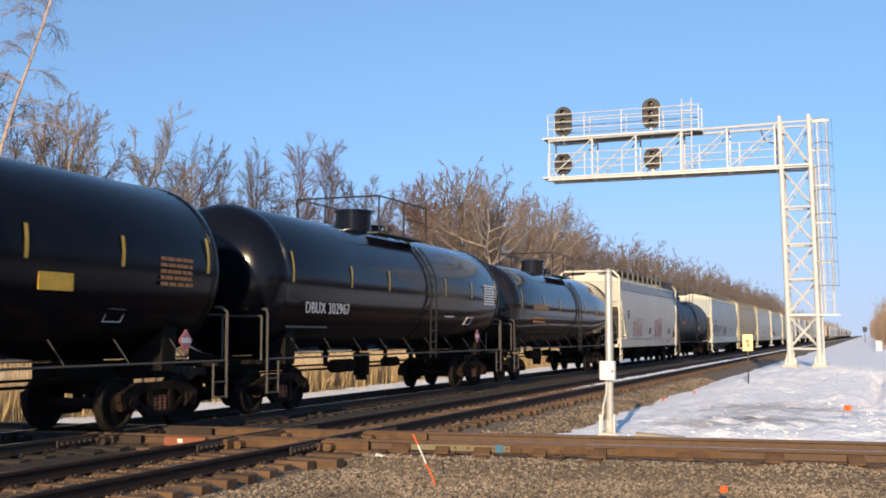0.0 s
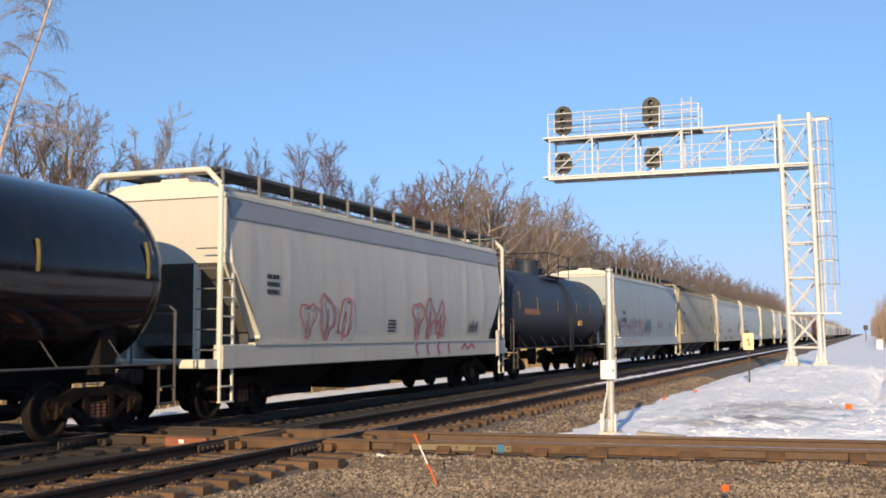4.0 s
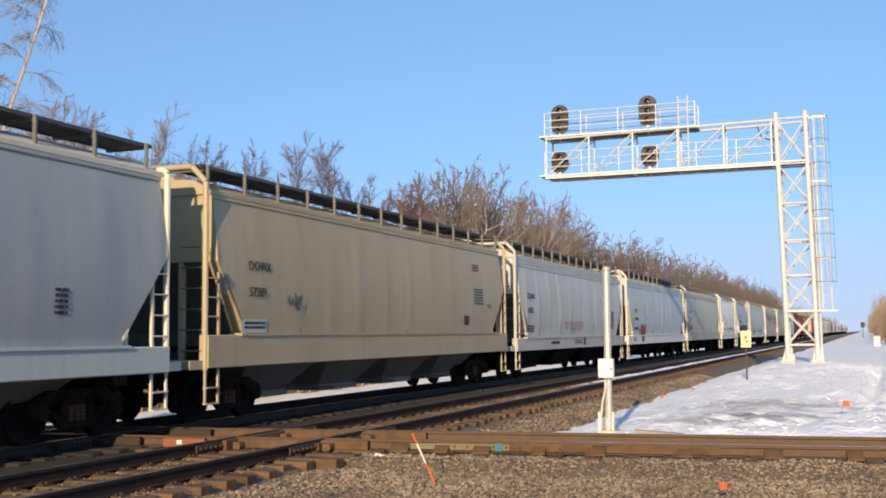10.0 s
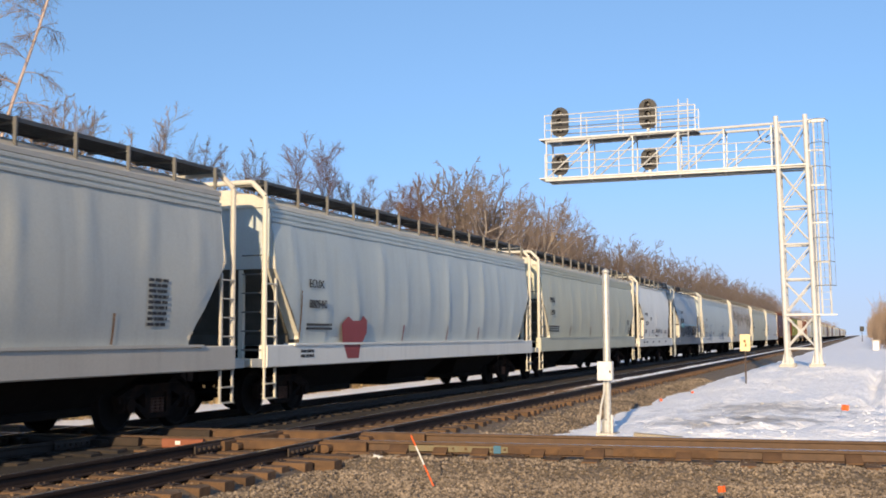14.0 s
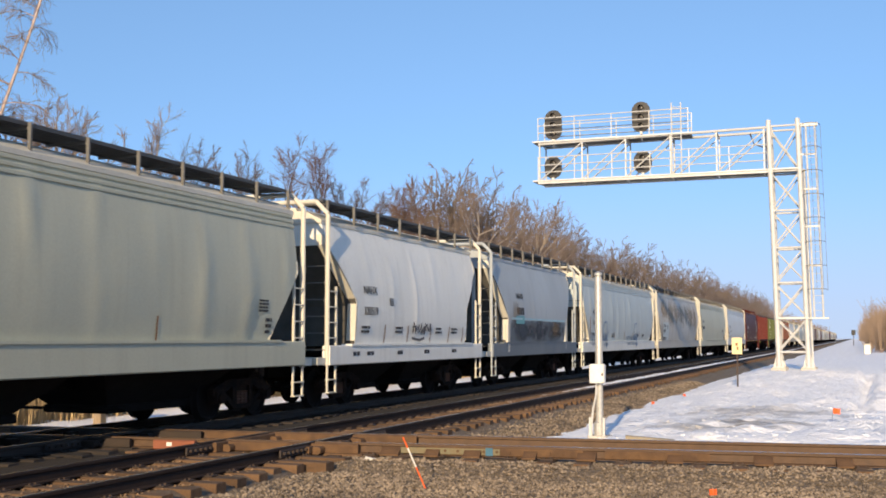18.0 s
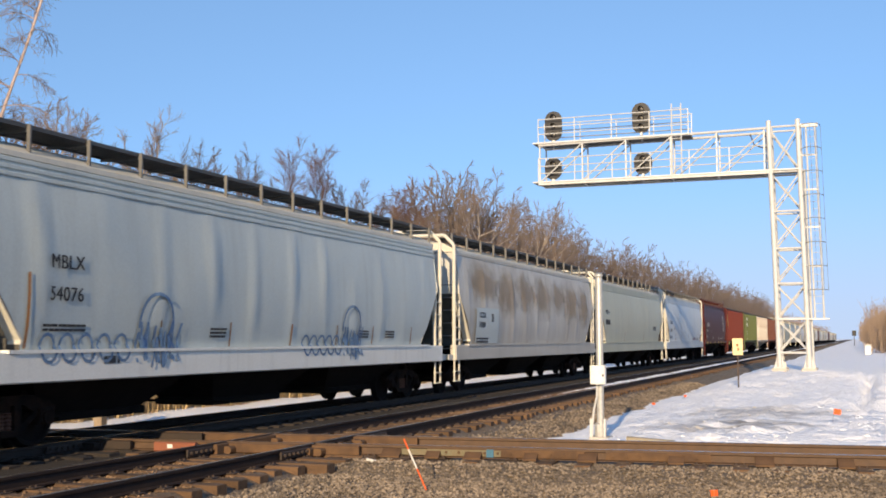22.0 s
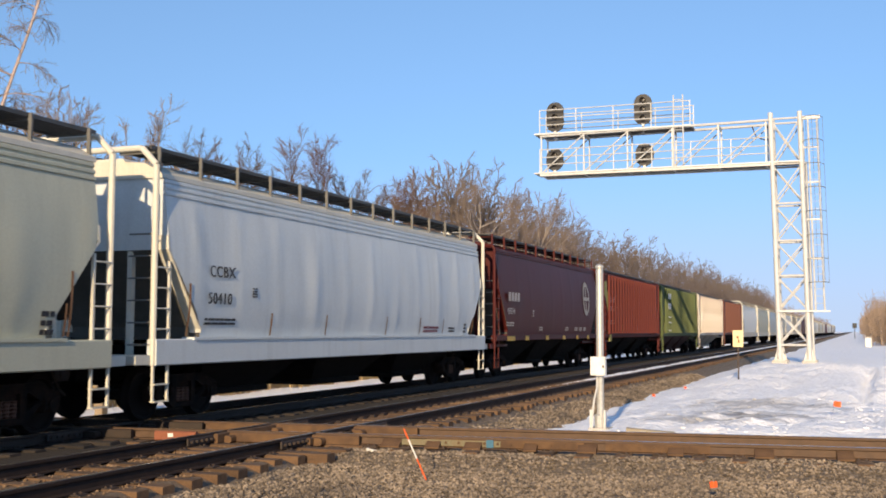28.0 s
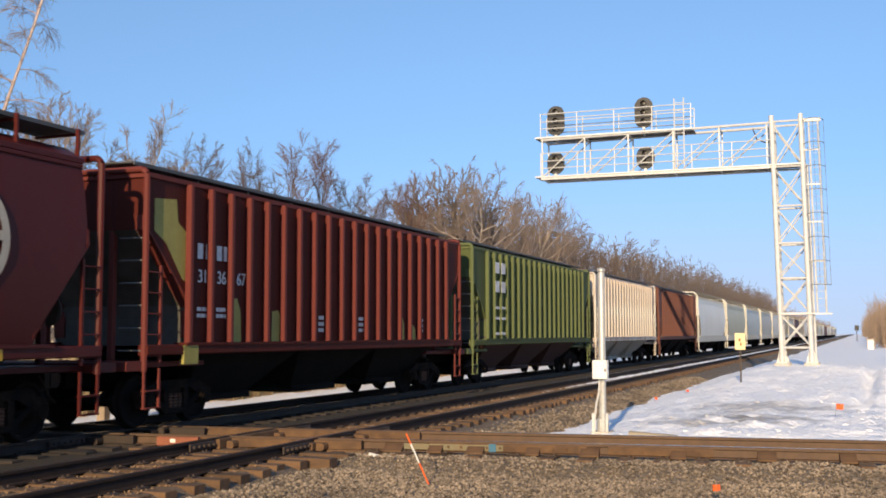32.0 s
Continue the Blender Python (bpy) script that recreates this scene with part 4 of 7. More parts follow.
def tag_shape(side_x, pts, r):
    """A spray-painted line that follows the curved side."""
    s = Shape()
    for (ya, za), (yb, zb) in zip(pts, pts[1:]):
        d = math.hypot(yb - ya, zb - za) or 1
        ny, nz = -(zb - za) / d * r, (yb - ya) / d * r
        ya -= (yb - ya) / d * r * 0.4
        za -= (zb - za) / d * r * 0.4
        q = [(ya + ny, za + nz), (ya - ny, za - nz), (yb - ny, zb - nz), (yb + ny, zb + nz)]
        s.add([(side_x(z) + 0.035, y, z) for y, z in q], [(0, 1, 2, 3)])
    return s


def scrawl(side_x, y0, z0, w, h, strokes, seed, r):
    """Spiky graffiti strokes, no letters."""
    g = random.Random(seed)
    out = Shape()
    for k in range(strokes):
        y = y0 + w * (k + 0.2) / strokes
        z = z0 + h * g.uniform(0.0, 0.3)
        pts = [(y, z)]
        for j in range(g.randint(3, 5)):
            y += w / strokes * g.uniform(-0.35, 0.95)
            z = z0 + h * (g.uniform(0.6, 1.0) if j % 2 == 0 else g.uniform(0.0, 0.4))
            py, pz = pts[-1]
            pts += [(py + (y - py) * 0.5 + g.uniform(-0.05, 0.05), pz + (z - pz) * 0.55), (y, z)]
        t = tag_shape(side_x, pts, r)
        out.add(t.v, t.f)
    return out


def puffs(side_x, y0, z0, w, h, n, seed, r):
    """Rounded graffiti outlines: leaning stems, loops and tails, no letters."""
    g = random.Random(seed)
    out = Shape()
    for k in range(n):
        c, wd = y0 + w * (k + 0.5) / n, w / n * 0.42
        top, low, lean = z0 + h * g.uniform(0.75, 1.0), z0 + h * g.uniform(0.0, 0.25), g.uniform(-0.2, 0.25) * wd
        bend = g.uniform(0.55, 0.75)
        loop = []
        for i in range(15):
            a = math.pi * 2 * i / 14 + 0.6
            e = 1 + 0.22 * math.sin(3 * a + k * 1.7) + 0.12 * math.sin(5 * a + seed)
            u = math.sin(a) * e
            loop.append((c + wd * math.cos(a) * e * (1.0 if u > 0 else bend) + lean * u, (top + low) / 2 + (top - low) / 2 * u))
        for pts in (loop, [(c + lean * 0.4, top - 0.3 * (top - low)), (c + 0.1 * wd, (top + low) / 2), (c - 0.25 * wd, low - 0.12 * h * g.random())]):
            t = tag_shape(side_x, pts, r * g.uniform(0.8, 1.2))
            out.add(t.v, t.f)
    return out


def rings(side_x, y0, z0, w, n, rad, r):
    """A row of sprayed loops."""
    out = Shape()
    for k in range(n):
        c = y0 + w * (k + 0.5) / n
        t = tag_shape(side_x, [(c + rad * math.cos(a), z0 + rad * 1.25 * math.sin(a)) for a in [0.5 * i for i in range(14)]], r)
        out.add(t.v, t.f)
    return out


def decal(car, name, y, z, w, h, material, label="", proud=0.010, tilt=0.0):
    """A painted or pasted patch that follows the uneven side of its car."""
    skin = SKIN.get(car.name) or (lambda y_, z_: 1.50)
    ny, nz = max(1, min(12, round(w / 0.15))), max(1, round(h / 0.12))
    sh = Shape()
    sh.loft([[(skin(y + w * i / ny + tilt * k / nz, z + h * k / nz) + proud, y + w * i / ny + tilt * k / nz, z + h * k / nz) for i in range(ny + 1)] for k in range(nz + 1)], caps=False, closed=False)
    return part(name, sh, material, car, label)


def strips(car, ys, material=None, z0=1.5, h=0.5, tilt=0.0):
    """Narrow upright reflective strips along the lower side."""
    for y in ys:
        decal(car, "reflective_strip", y, z0, 0.05, h, material or decal_orange, "dull orange reflective strip", tilt=tilt)


def curved_profile(z):
    """Half-width of a hopper's curved side at height z."""
    return 1.585 - (0.17 * ((z - 2.45) / 1.77) ** 2 if z > 2.45 else 0.08 * ((2.45 - z) / 1.0) ** 2)


def teardrop_profile(z):
    """Half-width of a round-sided short hopper, narrowing towards the roof."""
    return 1.59 - (0.33 * ((z - 2.2) / 2.02) ** 2 if z > 2.2 else 0.08 * ((2.2 - z) / 0.8) ** 2)


def flat_profile(z):
    return 1.50


def swell(y, z, ztop, bulge, seed, sg=1):
    """How far a worn side panel stands out from its profile: creases at the inner posts and broad dents."""
    env = math.sin(math.pi * min(1, max(0, (z - 1.42) / (ztop - 1.5)))) ** 0.6
    wob = 0.10 * noise.noise(Vector((z * 0.9, seed * 1.7, math.floor(y / 1.55))))
    ph = y / 1.55 + seed * 0.37 + wob
    crease = (1 - abs(2 * (ph - math.floor(ph)) - 1)) ** 7
    deep = max(0, 0.6 + 1.2 * noise.noise(Vector((math.floor(ph) * 3.3, seed * 2.1, z * 0.5))))
    return min(0.042, bulge * (crease * deep * 1.15 * env + 0.5 * env * noise.noise(Vector((y * 0.8, z * 0.7, seed * 3.1 + sg)))))


SKIN = {}       # for each car, the sideways place of its near side


def lay_on(me, m, parent, proud=0.012, x0=None):
    """Lays painted marks on the uneven side of their car."""
    skin = SKIN.get(parent.name)
    for v in me.vertices:
        p = m @ v.co
        if skin and p.z > 1.47:
            p.x = skin(p.y, p.z) + proud + (0.0 if x0 is None else p.x - x0)
        v.co = p


def hopper_body(L, prof, ztop, cut, zc, inset, bulge=0.0, seed=0, knee=2.1):
    """Side sheets, end sheets and slope sheets of the hold as one shell. bulge: worn panels swell between their posts."""
    s = Shape()
    zs = [1.42 + (ztop - 1.42) * i / 12 for i in range(13)]
    yt = L / 2 - inset

    def y_end(z):
        return yt - cut * min(1, max(0, (zc - z) / (zc - knee)))

    ny = 110 if bulge else 8
    for sg in (1, -1):
        rows = []
        for z in zs:
            ye = y_end(z)
            row = []
            for j in range(ny + 1):
                y = -ye + 2 * ye * j / ny
                d = swell(y, z, ztop, bulge, seed, sg) if bulge else 0.0
                row.append((sg * (prof(z) + d), y, z))
            rows.append(row)
        n = ny + 1
        fs = [(k * n + i, k * n + i + 1, (k + 1) * n + i + 1, (k + 1) * n + i) for k in range(12) for i in range(ny)]
        s.add([p for r in rows for p in r], fs if sg > 0 else [q[::-1] for q in fs])
    lows = []
    for e in (1, -1):
        low = Shape()
        lows.append(low)
        for target, pick in ((s, [z for z in zs if z > zc] ), (low, [z for z in zs if z <= zc])):
            pick = [zc] + pick if target is s else pick + [zc]
            v = [(sg * prof(z), e * y_end(z), z) for z in pick for sg in (-1, 1)]
            fs = [(2 * k, 2 * k + 1, 2 * k + 3, 2 * k + 2) for k in range(len(pick) - 1)]
            target.add(v, fs if e < 0 else [q[::-1] for q in fs])
    return s, lows


def roof_shape(L, prof, ztop, inset, rise=0.30):
    s = Shape()
    w = prof(ztop)
    y = L / 2 - inset
    ring = [(w + 0.035, ztop - 0.03), (w + 0.035, ztop + 0.05), (w - 0.36, ztop + rise * 0.83), (0.3, ztop + rise), (-0.3, ztop + rise), (-w + 0.36, ztop + rise * 0.83), (-w - 0.035, ztop + 0.05), (-w - 0.035, ztop - 0.03)]
    return s.prism([(a, -y - 0.05, b) for a, b in ring][::-1], [(a, y + 0.05, b) for a, b in ring][::-1])


def eave_shape(L, prof, ztop, inset, n=3):
    """The ribbed band below the eaves on both sides."""
    y = L / 2 - inset
    out = []
    for sg in (1, -1):
        for k in range(n):
            z = ztop - 0.08 - k * 0.11
            x = prof(z) + 0.012
            a, b = sorted((sg * (x - 0.03), sg * (x + 0.02)))
            out.append(Shape().box(a, b, -y, y, z - 0.035, z + 0.035, 0.012))
    return out


def run_board_shape(L):
    """One grated roof walkway, resting on its posts."""
    s = Shape()
    y = L / 2 - 0.75
    ring = [(-0.40, -0.035), (-0.37, -0.035)]
    for k in range(10):
        a = -0.36 + k * 0.072
        ring += [(a, 0.0), (a + 0.05, 0.0), (a + 0.052, 0.016), (a + 0.07, 0.016)]
    ring += [(0.37, -0.035), (0.40, -0.035), (0.40, 0.03), (-0.40, 0.03)]
    return s.prism([(x, y, z) for x, z in ring], [(x, -y, z) for x, z in ring])


def bracket_shape():
    """A bent strap: an outer leg and the arm under the board."""
    s = Shape()
    ring = [(0.40, 0.08), (0.46, 0.08), (0.46, 0.52), (0.40, 0.52), (0.40, 0.45), (-0.40, 0.45), (-0.40, 0.41), (0.40, 0.41)]
    return s.prism([(x, 0.018, z) for x, z in ring], [(x, -0.018, z) for x, z in ring])


def end_frame_shape(zt, w, b=0.30):
    """The bent tube hoop over a car's end."""
    s = Shape()
    r = 0.055
    s.path([(w, 0, 1.0), (w, 0, zt - b), (w - b, 0, zt), (-w + b, 0, zt), (-w, 0, zt - b), (-w, 0, 1.0)], r, 8)
    return s


def chute_shape(w0, w1):
    """A discharge bay: tapering to its outlet gate."""
    s = Shape()
    a = [(-1.40, -w0), (1.40, -w0), (1.40, w0), (-1.40, w0)]
    b = [(-0.62, -w1), (0.62, -w1), (0.62, w1), (-0.62, w1)]
    s.prism([(x, y, 1.32) for x, y in a][::-1], [(x, y, 0.45) for x, y in b][::-1])
    s.box(-0.68, 0.68, -w1 - 0.06, w1 + 0.06, 0.32, 0.46, 0.02)
    s.rod((-1.1, -w1 - 0.1, 0.40), (1.1, -w1 - 0.1, 0.40), 0.03, 6)
    return s


def gusset_shape(prof, zc, cut, yt, knee=2.1):
    """Bright stiffener plate on the slanting edge of the side sheet."""
    s = Shape()
    pts = [(yt, zc + 0.25), (yt, zc), (yt - cut, knee), (yt - cut, 1.56), (yt - cut - 0.05, 1.56), (yt - cut - 0.05, knee), (yt - 0.05, zc), (yt - 0.05, zc + 0.25)]
    s.prism([(prof(z) - 0.22, y + 0.03, z) for y, z in pts], [(prof(z) + 0.012, y + 0.03, z) for y, z in pts])
    return s


def paint(name, base, other=None, dirt=GRIME, dirt_amount=0.10, rough=0.5, amount=0.5, stretch=(0.6, 0.6, 0.25), scale=0.9, spec=0.4):
    return mat(name, base, rough, other=other, amount=amount, scale=scale, stretch=stretch, grain=0.05, fine=25, bump=0.04, dirt=dirt, dirt_amount=dirt_amount, spec=spec)


def hopper(L, body_m, trim_m, label, bays=4, profile=curved_profile, ztop=4.29, sill_m=None, zc=3.0, cut=1.1, inset=0.95, bulge=0.03, seed=0,
           boards=True, eave=3, rolling=False, detail=2, eave_m=None, chute_m=None, knee=1.62, roof_m=None, bracket=bracket_m, sill=(1.0, 1.45), gusset_m=None, hoop=True):
    """A covered hopper car. detail 2: passes the camera; 1: seen small; 0: far."""
    car = thing("covered_hopper_car", label, "freight car", "cars of the train")
    sill_m = sill_m or trim_m
    if bulge and detail:
        SKIN[car.name] = lambda y, z: profile(z) + max(swell(y + d, z, ztop, bulge, seed) for d in (-0.16, -0.08, 0.0, 0.08, 0.16))
    shell, low = hopper_body(L, profile, ztop, cut, zc, inset, bulge if detail else 0, seed, knee)
    part("body", shell, body_m, car, smooth=30)
    for s in low:
        part("slope_sheet", s, slope_m, car, "dirty sloping end sheet, darkened for the shade of its recess")
    part("roof", roof_shape(L, profile, ztop, inset, 0.30 if boards else 0.15), roof_m or trim_m, car)
    if eave:
        for s in eave_shape(L, profile, ztop, inset, eave):
            part("eave_rib", s, eave_m or body_m, car)
    y = L / 2 - 0.4
    for sg in (1, -1):
        a0, a1 = sorted((sg * 1.40, sg * 1.60))
        part("side_sill", Shape().box(a0, a1, -y + 0.2, y - 0.2, sill[0], sill[1], 0.02), sill_m, car)
        if detail:
            a0, a1 = sorted((sg * 1.36, sg * 1.63))
            part("sill_lip", Shape().box(a0, a1, -y + 1.3, y - 1.3, sill[1] - 0.02, sill[1] + 0.03), sill_m, car)
    part("centre_sill", Shape().box(-0.2, 0.2, -y - 0.1, y + 0.1, 0.72, 1.16), under_m, car)
    for sg in (1, -1):
        s = Shape()
        s.box(-1.52, 1.52, -0.35, 0.22, 1.02, 1.18, 0.02)
        s.box(-1.3, 1.3, -2.4, -0.3, 1.06, 1.14)
        part("end_platform", s, trim_m, car, m=pose(0, sg * (y + 0.05), 0, 0, 0, 0 if sg > 0 else 180))
        part("end_frame", end_frame_shape(ztop + 0.45 if boards and hoop else ztop + 0.1, 1.52, 0.30 if profile is not flat_profile and hoop else 0.08), trim_m, car, m=pose(0, sg * (L / 2 - 0.6), 0))
        if detail:
            for sx in (1, -1):
                m = pose(sx * 1.53, sg * (L / 2 - 0.6), 0) @ Matrix.Diagonal((sx, -sg, 1, 1))
                part("ladder", shared(("ladder", id(trim_m)), lambda: ladder_shape(1.65, 0.42, 5, 1.15), trim_m), None, car, m=m)
                part("step", shared(("step", id(trim_m)), step_shape, trim_m), None, car, m=m)
            for k in range(6):
                z = 1.35 + k * 0.38
                part("end_rung", shared(("end_rung",), lambda: Shape().rod((1.0, 0, 0), (1.5, 0, 0), 0.016, 5), bracket_m), None, car, m=pose(0, sg * (L / 2 - 0.6), z, 0, 0, 0 if sg < 0 else 180))
            # posts that carry the slope sheet
            for sx in (-0.75, 0.75):
                part("end_post", Shape().box(sx - 0.05, sx + 0.05, -0.05, 0.05, 1.15, zc + 0.1), trim_m, car, m=pose(0, sg * (L / 2 - inset - 0.06), 0))
        if detail == 2:
            for sx in (1, -1):
                g = gusset_shape(profile, zc, cut, L / 2 - inset, knee)
                part("gusset", g, gusset_m or trim_m, car, m=Matrix.Diagonal((sx, sg, 1, 1)))
            s = Shape().spin([(0.20, 0.0), (0.25, 0.02), (0.25, 0.05), (0.20, 0.06)], "y", 14)
            s.rod((-0.22, 0.03, 0), (0.22, 0.03, 0), 0.02, 5).rod((0, 0.03, -0.22), (0, 0.03, 0.22), 0.02, 5)
            if sg > 0:
                part("brake_wheel", s, darkiron_m, car, m=pose(0.7, sg * (L / 2 - 0.8), 2.0))
                part("brake_cylinder", Shape().rod((0.5, -0.4, 1.45), (0.5, 0.5, 1.45), 0.16, 12), trim_m, car, smooth=40, m=pose(0, sg * (L / 2 - 1.6), 0))
    span = L - 2 * inset - 2 * cut - 0.6
    for k in range(bays):
        yc = -span / 2 + span * (k + 0.5) / bays
        part("hopper_bay", shared(("hopper_bay", round(span / bays, 2), id(chute_m or under_m)), lambda: chute_shape(span / bays / 2, span / bays * 0.26), chute_m or under_m), None, car, m=pose(0, yc, 0))
    if boards:
        bm_ = shared(("running_board", round(L, 1)), lambda: run_board_shape(L), grate_m)
        for sx in (0.90, -0.90):
            part("running_board", bm_, None, car, m=pose(sx, 0, ztop + 0.49))
        n = round((L - 2) / 1.35)
        br = shared(("board_bracket", id(bracket)), bracket_shape, bracket)
        for sx in (0.90, -0.90):
            for i in range(n + 1):
                yy = -(L / 2 - 0.95) + (L - 1.9) * i / n
                part("board_bracket", br, None, car, m=pose(sx, yy, ztop, 0, 0, 0 if sx > 0 else 180))
        part("hatch_cover", Shape().box(-0.34, 0.34, -(L / 2 - 1.3), L / 2 - 1.3, ztop + 0.28, ztop + 0.42, 0.05), trim_m, car)
    else:
        part("running_board", shared(("running_board", round(L, 1)), lambda: run_board_shape(L), grate_m), None, car, m=pose(0.75, 0, ztop + 0.25))
        part("running_board", shared(("running_board", round(L, 1)), lambda: run_board_shape(L), grate_m), None, car, m=pose(-0.75, 0, ztop + 0.25))
        for i in range(9):
            yy = -(L / 2 - 1) + (L - 2) * i / 8
            part("board_bracket", Shape().box(-1.05, 1.05, yy - 0.03, yy + 0.03, ztop + 0.1, ztop + 0.215), bracket_m, car)
    for sg in (1, -1):
        truck(car, sg * (L / 2 - 2.25), rolling)
    couplers(car, L)
    return car


def ribs(car, L, n, ztop, material, inset=0.95, zb=1.44, d=0.12):
    """Outside posts of a ribbed hopper's sides."""
    r = shared(("rib", round(ztop, 2), d, id(material)), lambda: Shape().box(0.0, d, -0.055, 0.055, zb, ztop - 0.02, 0.015), material)
    for i in range(n):
        yy = (i - (n - 1) / 2) * 0.69
        for sx in (1, -1):
            part("rib", r, None, car, m=pose(sx * 1.50, yy, 0, 0, 0, 0 if sx > 0 else 180))


def tank(L, body_m, label, R=1.52, zc=2.63, rolling=True, hl=None, marks=decal_yellow, rail_mat=None, ladder_y=0.9, strip_y=None):
    """A tank car: shell with domed heads, protective housing, platform and rails."""
    car = thing("tank_car", label, "freight car", "cars of the train")
    hl = hl or (L / 2 - 0.6)
    prof = [(0.02, -hl)]
    for i in range(1, 9):
        a = math.pi / 2 * i / 8
        prof.append((R * math.sin(a), -hl + 0.72 * (1 - math.cos(a))))
    prof += [(R, y) for y in (-hl / 2, -1.15)] + [(R, 0), (R, 1.0), (R, hl / 2)]
    prof += [(r, -y) for r, y in prof[8::-1]]
    part("tank_shell", Shape().spin(prof, "y", 48, (0, 0, zc)), body_m, car, smooth=40)
    dark = rail_mat or black_m
    for y in (-hl + 0.78, ladder_y - 0.1, hl - 0.78):
        part("seam_band", Shape().spin([(R, -0.05), (R + 0.012, -0.04), (R + 0.012, 0.04), (R, 0.05)], "y", 48, (0, y, zc)), body_m, car, smooth=40)
    h = part("protective_housing", Shape().spin([(0.46, zc + R - 0.06), (0.46, zc + R + 0.42), (0.49, zc + R + 0.43), (0.49, zc + R + 0.50), (0.44, zc + R + 0.52), (0.0, zc + R + 0.53)], "z", 24, (0, -0.55, 0)), body_m, car, smooth=40)
    part("manway", Shape().spin([(0.28, zc + R - 0.05), (0.28, zc + R + 0.16), (0.34, zc + R + 0.17), (0.34, zc + R + 0.22), (0.0, zc + R + 0.26)], "z", 18, (0, 0.55, 0)), body_m, car, smooth=40)
    part("valve", Shape().rod((0.2, 1.15, zc + R - 0.05), (0.2, 1.15, zc + R + 0.25), 0.07, 8).rod((0.2, 1.15, zc + R + 0.2), (0.2, 1.3, zc + R + 0.2), 0.1, 8), dark, car)
    s = Shape()
    z = zc + R - 0.18
    for x in (-0.95, 0.95):
        s.box(x - 0.2, x + 0.16, -1.4, 1.6, z + 0.02, z + 0.06)
    s.box(-0.75, 0.75, 1.4, 1.6, z + 0.02, z + 0.06)
    part("platform", s, grate_m, car)
    s = Shape()
    for x in (-1.12, 1.12):
        for y in (-1.5, 0.1, 1.72):
            s.rod((x, y, z), (x, y, z + 0.92), 0.022, 6)
        s.rod((x, -1.5, z + 0.92), (x, 1.72, z + 0.92), 0.022, 6)
        s.rod((x, 0.1, z + 0.5), (x, 1.72, z + 0.5), 0.018, 6)
    s.rod((-1.12, -1.5, z + 0.92), (1.12, -1.5, z + 0.92), 0.022, 6)
    s.rod((-1.12, 1.72, z + 0.92), (-0.4, 1.72, z + 0.92), 0.022, 6)
    part("handrail", s, dark, car)
    # side ladder that follows the shell
    for sx in (1, -1):
        s = Shape()
        for y in (ladder_y, ladder_y + 0.4):
            pts = [(sx * (R + 0.07) * math.sin(a), y, zc + (R + 0.07) * math.cos(a)) for a in [radians(42 + i * 12) for i in range(5)]] + [(sx * 1.58, y, zc - 0.1), (sx * 1.56, y, 0.95)]
            s.path(pts, 0.024, 5)
        for k in range(10):
            zz = 1.05 + k * 0.29
            x = 1.57 if zz < zc else (R + 0.07) * math.cos(math.asin(min(0.95, (zz - zc) / (R + 0.07))))
            s.rod((sx * x, ladder_y, zz), (sx * x, ladder_y + 0.4, zz), 0.014, 5)
        part("ladder", s, dark, car)
    # lower side rail, brackets, underframe
    for sx in (1, -1):
        part("side_rail", Shape().rod((sx * 1.46, -hl + 0.2, 1.14), (sx * 1.46, hl - 0.2, 1.14), 0.02, 6), tank_rail_m, car)
        for k in range(9):
            y = -hl + 1.6 + (2 * hl - 3.2) * k / 8
            part("rail_bracket", Shape().bar((sx * 1.22, y, 1.55), (sx * 1.46, y + 0.12, 1.14), 0.035, 0.012), dark, car)
    for sg in (1, -1):
        e = sg * (L / 2 - 0.75)
        s = Shape()
        s.box(-0.22, 0.22, min(e, sg * (hl - 3.4)), max(e, sg * (hl - 3.4)), 0.82, 1.16)
        s.box(-1.45, 1.45, e - 0.18, e + 0.18, 1.04, 1.12)
        part("stub_sill", s, under_m, car)
        s = Shape()
        yb = sg * (L / 2 - 2.2)
        pts = [(1.3 * math.cos(a), zc + R * math.sin(a) * 1.0) for a in [radians(200 + i * 14) for i in range(11)]]
        ring = [(x, z_) for x, z_ in pts] + [(1.2, 1.0), (-1.2, 1.0)]
        s.prism([(x, yb - 0.2, z_) for x, z_ in ring], [(x, yb + 0.2, z_) for x, z_ in ring])
        part("saddle", s, under_m, car)
        s = Shape()
        for sx in (1, -1):
            s.path([(sx * 1.48, e, 0.45), (sx * 1.48, e, 2.05), (sx * 1.40, e - sg * 0.08, 2.14), (sx * 1.28, e - sg * 0.12, 2.14)], 0.025, 6)
            s.path([(sx * 1.48, e - sg * 0.45, 0.45), (sx * 1.48, e - sg * 0.45, 1.1)], 0.022, 6)
            s.rod((sx * 1.48, e, 0.47), (sx * 1.48, e - sg * 0.45, 0.47), 0.018, 5)
            s.rod((sx * 1.48, e, 0.75), (sx * 1.48, e - sg * 0.45, 0.75), 0.018, 5)
        s.path([(1.40, e + sg * 0.1, 1.12), (1.40, e + sg * 0.1, 2.0), (0.5, e + sg * 0.1, 2.0), (0.5, e + sg * 0.1, 1.12)], 0.02, 5)
        part("grab_iron", s, tank_rail_m, car)
    s = Shape()
    s.rod((0.3, -5.0, 0.9), (0.3, 5.0, 0.9), 0.025, 5).rod((-0.35, -5.0, 0.75), (-0.35, 5.0, 0.75), 0.03, 5)
    s.rod((0.35, -2.4, 0.85), (0.35, -1.4, 0.85), 0.17, 10).rod((-0.3, 2.2, 0.85), (-0.3, 3.0, 0.85), 0.14, 10)
